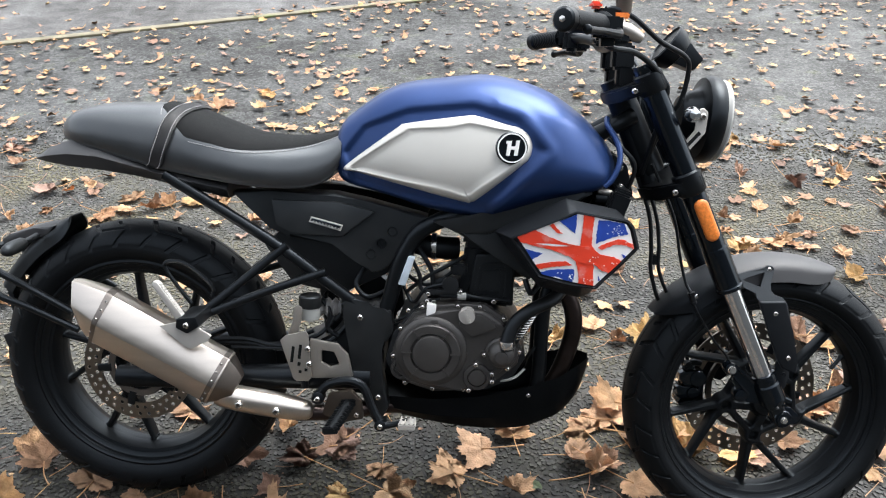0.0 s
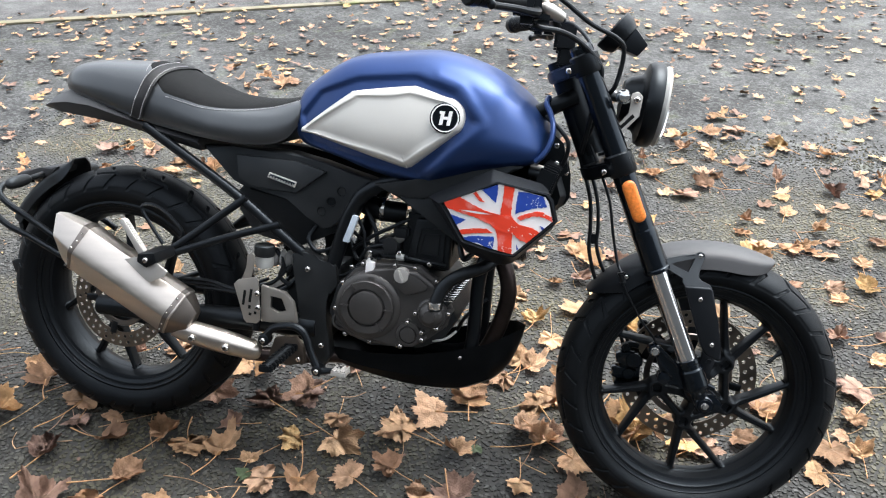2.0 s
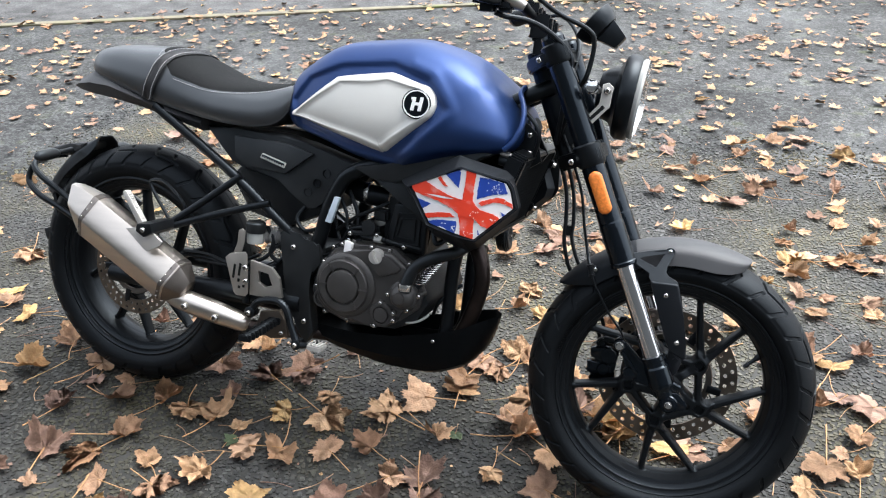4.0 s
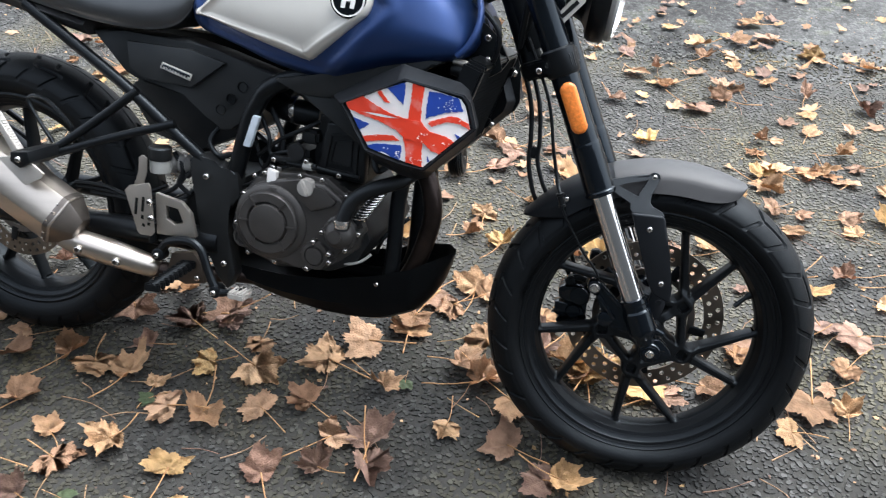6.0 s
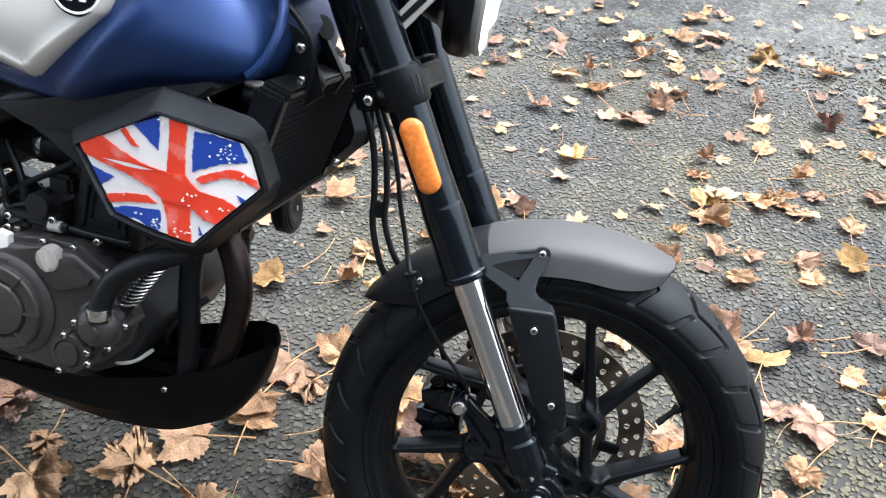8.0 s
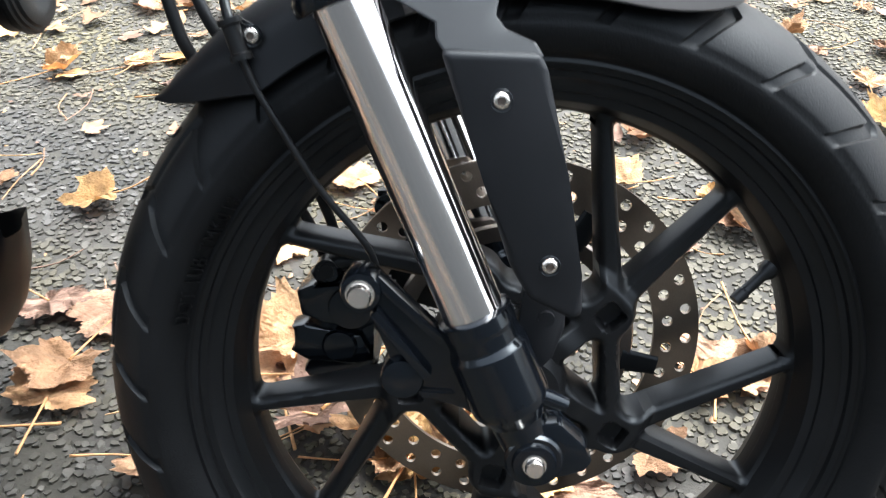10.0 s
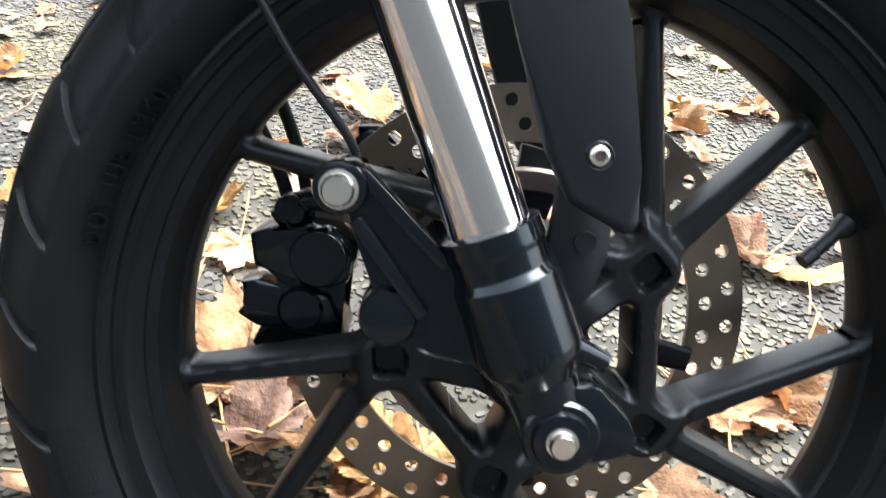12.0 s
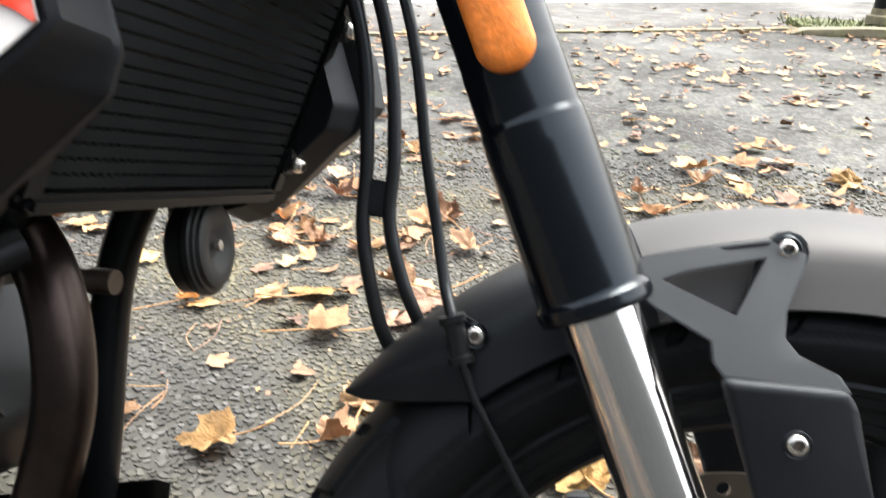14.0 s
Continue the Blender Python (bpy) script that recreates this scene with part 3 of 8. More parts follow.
# ---- fallen leaves ----
def leaf_shape(rng, fine):
    """A maple leaf, five lobes, curled, about 1 across, with a stalk. Returns rings of points and the stalk's points."""
    half = ((90, 1.04), (85, 0.90), (81, 0.93), (74, 0.78), (67, 0.74), (62, 0.71), (57, 0.78), (51, 0.78), (46, 0.92), (40, 1.02), (35, 0.88), (30, 0.90), (22, 0.78), (14, 0.70), (7, 0.71), (-1, 0.74), (-9, 0.80), (-17, 0.66), (-28, 0.62), (-42, 0.52), (-60, 0.46), (-76, 0.36), (-90, 0.14))
    n = 84 if fine else 42
    lobes = [rng.uniform(0.72, 1.12) if rng.random() > 0.14 else rng.uniform(0.40, 0.65) for _ in range(6)]
    tooth = rng.uniform(0.86, 1.06, n)
    out = []
    for i in range(n):
        a = -90 + 360 * (i + 0.5) / n
        m = a if a <= 90 else 180 - a
        ks = [q[0] for q in reversed(half)]
        r = float(np.interp(m, ks, [q[1] for q in reversed(half)]))
        r *= float(np.interp(a, (-90, -10, 40, 90, 140, 190, 270), (lobes[5], *lobes[:5], lobes[5])))
        out.append((a, (r if fine else r**1.7) * 0.58 * tooth[i]))
    # some lie flat and sodden, others are dry: folded along the midrib and curled at the tip
    dry = rng.random() < 0.55
    bent = math.radians(rng.uniform(15, 58) if dry else rng.uniform(-6, 10))
    tip = rng.uniform(0.2, 1.1) if dry else rng.uniform(-0.05, 0.15)
    curl = rng.uniform(0.0, 0.5) if dry else rng.uniform(-0.05, 0.10)
    lop = rng.uniform(0.3, 1.0)
    ph = rng.uniform(0, 6.28)
    wob = rng.uniform(0.07, 0.17) if dry else rng.uniform(0.02, 0.05)

    def lift(x, y):
        d = math.hypot(x, y)
        vein = 0.024 * abs(math.sin(2.5 * math.atan2(y, x) + 0.3)) * min(1, d * 5)
        side = abs(x) * math.sin(bent) * (1.0 if x > 0 else lop)
        return side + tip * max(0.0, y - 0.1) ** 2 + curl * d * d * 0.5 + wob * d * math.sin(3 * math.atan2(y, x) + ph) + 0.6 * wob * d * math.sin(7 * math.atan2(y, x) + 2 * ph) + 0.35 * wob * math.sin(17 * x + ph) * math.sin(15 * y + 2 * ph) + vein + 0.02

    rings = []
    for f in (0.0, 0.3, 0.55, 0.78, 1.0) if fine else (0.0, 1.0):
        ring = []
        for a, r in out:
            x, y = f * r * math.cos(math.radians(a)), f * r * math.sin(math.radians(a))
            ring.append((x * math.cos(bent * (1.0 if x > 0 else lop)), y, lift(x, y)))
        rings.append(ring)
    bend = rng.uniform(-0.25, 0.25)
    reach = rng.uniform(0.55, 1.05)
    stalk = [(0, 0, 0.03), (bend * 0.3, -0.5 * reach, 0.04), (bend, -reach, 0.04 + rng.uniform(0, 0.14))]
    return rings, stalk


def leaf_bm(rng, fine):
    bm = bmesh.new()
    rings, stalk = leaf_shape(rng, fine)
    c = bm.verts.new((0, 0, 0.015))
    prev = None
    for ring in rings[1:]:
        vs = [bm.verts.new(q) for q in ring]
        n = len(vs)
        for j in range(n):
            k = (j + 1) % n
            if prev:
                bm.faces.new((prev[j], prev[k], vs[k], vs[j]))
            else:
                bm.faces.new((c, vs[j], vs[k]))
        prev = vs
    return bm, stalk


def leaf_thing(i):
    rng = np.random.default_rng(100 + i)
    bm, stalk = leaf_bm(rng, True)
    me = bpy.data.meshes.new("blade")
    bmesh.ops.solidify(bm, geom=bm.faces[:], thickness=0.004)
    bm.to_mesh(me)
    bm.free()
    me.shade_smooth()
    me.set_sharp_from_angle(angle=radians(50))
    me.materials.append(M_LEAF_LIFTED)
    bm = bmesh.new()
    tube(bm, stalk, [0.014, 0.010, 0.015], 5, 3)
    ms = bpy.data.meshes.new("stalk")
    bm.to_mesh(ms)
    bm.free()
    ms.shade_smooth()
    ms.materials.append(M_STALK)
    return me, ms


LEAF_KINDS = [leaf_thing(i) for i in range(22)]
LEAF_WORDS = ("curled tan maple leaf fallen on the asphalt", "dry orange-brown maple leaf lying on the asphalt", "wrinkled brown maple leaf with a long stalk on the ground")


def drop_leaf(x, y, size, turn, k, tilt=(0.0, 0.0), z=0.006):
    me, ms = LEAF_KINDS[k % len(LEAF_KINDS)]
    ob = new("maple_leaf", me)
    ob.matrix_basis = pose(x, y, z, tilt[0], tilt[1], turn) @ Matrix.Diagonal((size, size, size, 1))
    tagged(ob, LEAF_WORDS[k % 3], "leaf", group="fallen maple leaves")
    st = new("stalk", ms)
    st.parent = ob
    return ob


NEAR_LEAVES = ((-.47, 1.4), (-.38, 1.39), (-.12, 1.47), (.03, 1.53), (.03, 1.4), (.17, 1.48), (.33, 1.4), (.46, 1.38), (-.17, 1.32), (-.06, 1.36), (-.45, 1.2), (-.32, 1.21), (-.17, 1.17), (.01, 1.2), (.19, 1.32), (.11, 1.32), (.11, 1.24), (.2, 1.27), (.54, 1.31), (.36, 1.68), (.39, 1.57), (.45, 1.5), (.3, 1.86), (.33, 1.84), (.18, 1.66), (.1, 1.61), (-.24, 1.64), (-.38, 1.69), (.26, 1.78), (-.48, 1.59), (-.79, 1.31), (-.8, 1.5), (-.6, 1.19), (-.72, 1.17), (-.53, 1.12), (-.55, 1.01), (-.42, 1.05), (-1.17, 1.64), (-.94, 1.56), (-1.0, 1.43), (-.4, 1.14))
FRONT_LEAVES = ((1.02, 1.55), (1.14, 1.63), (1.07, 1.64), (1.2, 1.89), (1.16, 1.77), (.85, 1.64), (.75, 1.59), (1.04, 2.6), (1.3, 2.8), (1.34, 2.72), (1.06, 2.42), (1.21, 2.13), (1.12, 1.91), (1.25, 2.41), (1.23, 2.69), (.48, 1.65), (.45, 1.72), (.57, 1.61), (.6, 1.6), (1.05, 2.09), (1.0, 1.8), (.95, 1.77), (.72, 1.6), (.33, 2.06), (.47, 1.77), (1.09, 2.31), (.57, 1.32), (-.44, 1.72), (-.25, 1.62))
BACK_LEAVES = ((.09, 2.06), (.24, 2.09), (.26, 2.19), (.12, 2.4), (-.16, 2.47), (.06, 2.54), (-.03, 2.51), (.6, 2.08), (.28, 2.58), (.24, 2.46), (-.12, 2.85), (.17, 2.89), (.32, 2.85), (.22, 2.63), (.09, 4.07), (.72, 4.21), (.89, 3.5), (1.1, 3.92), (1.16, 3.77), (.76, 3.2), (.34, 3.22), (1.32, 3.61), (.88, 3.63), (.71, 3.35), (.59, 3.47), (1.02, 3.7), (.56, 3.04), (.85, 3.03), (.63, 3.3))
MORE_LEAVES = ((.92, 1.76), (.97, 1.76), (1.02, 1.81), (1.07, 2.08), (1.12, 2.04), (.32, 1.59), (.37, 1.54), (.11, 1.82), (.2, 1.81), (.18, 1.72), (.38, 1.98), (.46, 2.14), (.5, 2.43), (.84, 2.05), (.74, 2.14), (-.02, 2.8), (1.08, 1.86))
# the heap of broad dry leaves behind the front wheel: x, y, size, turn
HEAP = ((.43, 1.715, .15, 20), (.49, 1.665, .16, 140), (.545, 1.64, .15, 250), (.60, 1.615, .15, 330), (.45, 1.765, .14, 80), (.64, 1.625, .13, 200))
lrng = np.random.default_rng(21)
placed = []
for k, (x, y) in enumerate(NEAR_LEAVES + FRONT_LEAVES + BACK_LEAVES + MORE_LEAVES):
    placed.append((x, y))
    drop_leaf(x, y, lrng.uniform(0.085, 0.142), lrng.uniform(0, 360), k, lrng.uniform(-12, 12, 2), 0.013)
for k, (x, y, size, turn) in enumerate(HEAP):
    placed.append((x, y))
    drop_leaf(x, y, size, turn, 3 * k + 2, lrng.uniform(-8, 8, 2), 0.014 + 0.004 * k)
# a few small ones that fell green
for x, y, size in ((-0.300, 1.330, 0.052), (0.215, 1.500, 0.048), (-0.330, 1.060, 0.060)):
    ob = drop_leaf(x, y, size, lrng.uniform(0, 360), 3, (0.0, 0.0), 0.012)
    ob.data = ob.data.copy()
    ob.data.materials.clear()
    ob.data.materials.append(M_GREENLEAF)
    tagged(ob, "small grey-green leaf lying flat on the asphalt", "leaf", group="fallen maple leaves")
tries = 0
while len(placed) < 295 and tries < 6000:
    tries += 1
    pick = lrng.random()
    if pick < 0.45:
        x, y = lrng.uniform(-1.5, -0.05), lrng.uniform(0.85, 1.75)
    elif pick < 0.62:
        x, y = lrng.uniform(0.9, 1.9), lrng.uniform(1.4, 3.2)
    else:
        x, y = lrng.uniform(-2.0, 2.0), lrng.uniform(1.95, 3.6)
    if min((x - a) ** 2 + (y - b) ** 2 for a, b in placed) < 0.062**2 or (-0.1 < x < 1.0 and y < 2.0):
        continue
    placed.append((x, y))
    drop_leaf(x, y, lrng.uniform(0.06, 0.130), lrng.uniform(0, 360), tries, lrng.uniform(-14, 14, 2), 0.013)

for extra in range(75):
    x, y = lrng.uniform(-1.35, 0.25), lrng.uniform(2.75, 4.3)
    if min((x - a) ** 2 + (y - b) ** 2 for a, b in placed) > 0.045**2:
        placed.append((x, y))
        drop_leaf(x, y, lrng.uniform(0.07, 0.125), lrng.uniform(0, 360), extra, lrng.uniform(-10, 10, 2), 0.013)


def far_leaves():
    """The litter further off, in one mesh."""
    rng = np.random.default_rng(8)
    kinds = []
    for i in range(10):
        b, stalk = leaf_bm(rng, False)
        b.verts.index_update()
        kinds.append((np.array([v.co for v in b.verts]), [[v.index for v in f.verts] for f in b.faces]))
        b.free()
    verts, faces, count = [], [], 0
    for i in range(20500):
        x, y = rng.uniform(-9, 9), rng.uniform(-3.8, 8.2)
        if rng.random() < 0.30 * (0.2 - y):
            continue
        # the wind has laid them in drifts
        drift = math.sin(2.1 * x + 1.3 * y) + math.sin(-1.2 * x + 2.9 * y + 1.0) + math.sin(3.7 * x - 0.8 * y + 2.2)
        if rng.random() > 0.98 + 0.25 * drift:
            continue
        if abs(x) < 2.0 and 0.3 < y < 2.25 or abs(x) < 2.0 and 2.2 < y < 3.5 and rng.random() < 0.45 or abs(x) < 2.6 and y < 4.6 and rng.random() < 0.2 or y > 5.3 + 0.48 * (x + 2.75) and rng.random() < 0.85:
            continue
        v, f = kinds[i % 10]
        m = np.array(pose(0, 0, 0, rng.uniform(-9, 9), rng.uniform(-9, 9), rng.uniform(0, 360)).to_3x3())
        verts.append(v * (1, 1, 0.6) @ m.T * rng.uniform(0.05, 0.115) + (x, y, 0.008))
        faces += [[q + count for q in face] for face in f]
        count += len(v)
    me = bpy.data.meshes.new("fallen_leaves")
    me.from_pydata(np.concatenate(verts).tolist(), [], faces)
    me.shade_smooth()
    me.materials.append(M_LEAVES_DIMMED)
    return new("fallen_leaves", me)


tagged(far_leaves(), "litter of tan and brown maple leaves on asphalt", "leaves", kind="stuff")


def leaf_crumbs():
    """Torn bits of leaf and loose stalks between the chippings."""
    rng = np.random.default_rng(31)
    bm = bmesh.new()
    for i in range(1500):
        x, y = rng.uniform(-2.2, 2.2), rng.uniform(0.8, 4.4)
        r, a0 = rng.uniform(0.002, 0.007), rng.uniform(0, 6.28)
        z = rng.uniform(0.006, 0.010)
        vs = [bm.verts.new((x + r * rng.uniform(0.5, 1.2) * math.cos(a0 + k * 1.257), y + r * rng.uniform(0.5, 1.2) * math.sin(a0 + k * 1.257), z + rng.uniform(-0.002, 0.003))) for k in range(5)]
        bm.faces.new(vs)
    for i in range(260):
        x, y, a = rng.uniform(-1.8, 1.9), rng.uniform(0.85, 3.6), rng.uniform(0, 6.28)
        h = rng.uniform(0.03, 0.075)
        d, b = Vector((math.cos(a), math.sin(a), 0)), rng.uniform(-0.3, 0.3)
        c = Vector((x, y, 0.011))
        tube(bm, [c - d * h, c + Vector((-d.y, d.x, 0)) * h * b, c + d * h], [0.0008, 0.0009, 0.0014], 4, 3)
    return bm


tagged(part("leaf_crumbs", leaf_crumbs(), M_LEAVES_DIMMED, smooth=False, fix=False), "torn leaf scraps and loose stalks among chippings", "leaf scraps", kind="stuff")

# ---- motorcycle ----
# Its own axes: x ahead, y to its left, z up; it leans on a side stand and its bars are turned a little to the left.
BASE = (-0.016, 1.457, 0.0)
bike = tagged(new("motorcycle"), "blue and silver naked motorcycle parked on damp asphalt among leaves", "motorcycle")
bike.matrix_basis = Matrix.Translation(BASE) @ pose(0, 0, 0, 0, 0, -4.0) @ pose(0, 0, 0, -17.0, 0, 0)
RAKE = 24.5
STEER_AXIS = Vector((-math.sin(radians(RAKE)), 0, math.cos(radians(RAKE))))
FRONT = Matrix.Translation((0.70, 0, 0.290)) @ Matrix.Rotation(radians(5.7), 4, STEER_AXIS)
REAR = Matrix.Translation((-0.642, 0, 0.318))


def bolt_mesh(r=0.0065, socket=True):
    bm = bmesh.new()
    n = 18
    prof = [(r * 1.06, 0.0), (r * 1.06, -0.0012), (r * 1.01, -0.0030), (r * 0.90, -0.0046), (r * 0.74, -0.0058), (r * 0.62, -0.0062)] if socket else [(r * 1.22, 0.0), (r * 1.22, -0.0010), (r, -0.0012), (r, -0.0045), (r * 0.86, -0.0062)]
    rings = [[(q * math.cos(a), h, q * math.sin(a)) for a in np.linspace(0, 6.283185, n, endpoint=False)] for q, h in prof]
    if socket:
        hexa = []
        for a in np.linspace(0, 6.283185, n, endpoint=False):
            q = r * 0.5 / math.cos((a % (math.pi / 3)) - math.pi / 6)
            hexa.append((q * math.cos(a), q * math.sin(a)))
        rings.append([(x, -0.0062, z) for x, z in hexa])
        rings.append([(x, -0.0012, z) for x, z in hexa])
    skin(bm, rings, closed=False)
    bmesh.ops.recalc_face_normals(bm, faces=bm.faces)
    me = bpy.data.meshes.new("bolt")
    bm.to_mesh(me)
    bm.free()
    me.shade_smooth()
    me.set_sharp_from_angle(angle=radians(30))
    me.materials.append(M_ZINC)
    me.materials.append(M_STEELDARK)
    # Socket faces take the darker steel: the shade inside is painted on.
    for f in me.polygons:
        if socket and max(math.hypot(me.vertices[v].co.x, me.vertices[v].co.z) for v in f.vertices) < r * 0.585:
            f.material_index = 1
    return me


BOLT = bolt_mesh()
BOLT_PLAIN = bolt_mesh(0.0065, False)


def bolts(parent, places, size=1.0, m=Matrix(), plain=False, turn=None, flat=1.0):
    """Bolts whose heads face the motorcycle's right."""
    for q in places:
        share("bolt", BOLT_PLAIN if plain else BOLT, parent, m @ Matrix.Translation(q) @ (turn or Matrix()) @ Matrix.Diagonal((size, size * flat, size, 1)))


def tyre_bm(outer, half, rim, repeats):
    """A tyre with a round crown, wide block grooves over the shoulders, hooked grooves on the crown and a hatched band on the wall."""
    bm = bmesh.new()
    per = 64
    na, nb = repeats * per, 69
    rt = half * 1.02
    prof = []
    for s in np.linspace(-1, 1, nb):
        a = s * 2.05
        if abs(a) < 1.30:
            r, y = outer - rt * 0.80 * (1 - math.cos(a)), half * math.sin(a) / math.sin(1.30)
        else:
            k = (abs(a) - 1.30) / 0.75
            r0 = outer - rt * 0.80 * (1 - math.cos(1.30))
            r = r0 + (rim - r0) * k
            y = math.copysign(half * (1 - 0.10 * k - 0.16 * k**3 + 0.05 * math.sin(k * 3.14)), a)
        prof.append((r, y, s))
    rings = []
    # each line of the grid runs along a groove: slanting over the crown, then turning back on the shoulder
    pitch = 2 * math.pi / repeats
    run = lambda q: -0.55 * min(q, 0.36) + 0.62 * max(0.0, min(q, 0.72) - 0.36)
    for i in range(na):
        ring = []
        phase = i % per
        for r, y, s in prof:
            q = abs(s)
            th = 2 * math.pi * i / na + pitch * (run(q) + (0.5 if s > 0 else 0.0))
            cut = 0.0
            if 0.30 < q < 0.665 and 2 <= phase <= 7:
                cut = 0.0036
            elif 0.40 < q < 0.665 and 34 <= phase <= 38:
                cut = 0.0032
            elif 0.30 < q < 0.345 and 2 <= phase <= 34:
                cut = 0.0038
            elif 0.07 < q < 0.31 and 33 <= phase <= 37:
                cut = 0.0042
            elif 0.10 < q < 0.22 and 8 <= phase <= 11:
                cut = 0.0045
            elif 0.665 < q < 0.70:
                cut = 0.0009
            elif 0.735 < q < 0.865 and (i // (per * 2)) % 2 == 0:
                cut = -0.0006 if (i // 2 + int(q * nb / 2)) % 2 else 0.0
            elif 0.95 < q < 0.98:
                cut = -0.0014
            # cut along the surface normal
            slope = min(1.5, q * 2.05)
            rr, yy = r - cut * math.cos(slope), y - math.copysign(cut * math.sin(slope), y)
            ring.append((rr * math.cos(th), yy, rr * math.sin(th)))
        rings.append(ring)
    vs = [[bm.verts.new(q) for q in r] for r in rings]
    for i in range(na):
        a, b = vs[i], vs[(i + 1) % na]
        for j in range(nb - 1):
            bm.faces.new((a[j], a[j + 1], b[j + 1], b[j]))
    return bm


def rim_bm(rim, half, inner):
    """The rim's barrel with its two lips and steps."""
    prof = [(rim + 0.0090, -half), (rim + 0.0105, -half + 0.002), (rim + 0.0085, -half + 0.0045), (rim + 0.0045, -half + 0.006), (rim + 0.0035, -half + 0.009), (rim - 0.0010, -half + 0.0098), (rim - 0.0030, -half + 0.0125), (rim - 0.0100, -half + 0.0155), (rim - 0.0108, -half + 0.0175), (rim - 0.0165, -half + 0.0195), (rim - 0.0180, -half + 0.0225), (inner + 0.0040, -half + 0.034), (inner + 0.0008, -half + 0.042), (inner, 0.0)]
    full = prof + [(r, -y) for r, y in reversed(prof[:-1])]
    back = [(r + 0.006, y * 0.97) for r, y in reversed(full)]
    bm = bmesh.new()
    rings = [[(r * math.cos(a), y, r * math.sin(a)) for a in np.linspace(0, 2 * math.pi, 160, endpoint=False)] for r, y in full + back]
    vs = [[bm.verts.new(q) for q in r] for r in rings]
    n = len(vs)
    for i in range(n):
        a, b = vs[i], vs[(i + 1) % n]
        for j in range(160):
            k = (j + 1) % 160
            bm.faces.new((a[j], a[k], b[k], b[j]))
    return bm


def spoke_bar(bm, p0, p1, w0, w1, y0, y1, d0, d1, flared=1.0):
    """A cast bar from p0 to p1 in the wheel's plane: widths w, faces at y, depths d, with a raised flat face and sloping flanks."""
    a, b = Vector((p0[0], 0, p0[1])), Vector((p1[0], 0, p1[1]))
    d = (b - a).normalized()
    s = Vector((-d.z, 0, d.x))
    rings = []
    for t in (0.0, 0.06, 0.12, 0.2, 0.45, 0.7, 0.85, 0.90, 0.94, 0.97, 1.0):
        flare = 1 + flared * (0.85 * max(0, (t - 0.86) / 0.14) ** 2 + 0.25 * max(0, (0.18 - t) / 0.18) ** 2)
        c, w, y, dep = a.lerp(b, t), (w0 + (w1 - w0) * t) * flare, y0 + (y1 - y0) * t, d0 + (d1 - d0) * t
        ring = [(-w * 0.55, y), (w * 0.55, y), (w * 0.86, y + dep * 0.14), (w, y + dep * 0.35), (w * 0.8, y + dep), (-w * 0.8, y + dep), (-w, y + dep * 0.35), (-w * 0.86, y + dep * 0.14)]
        rings.append([c + s * q + Vector((0, yy, 0)) for q, yy in ring])
    skin(bm, rings, closed=False)


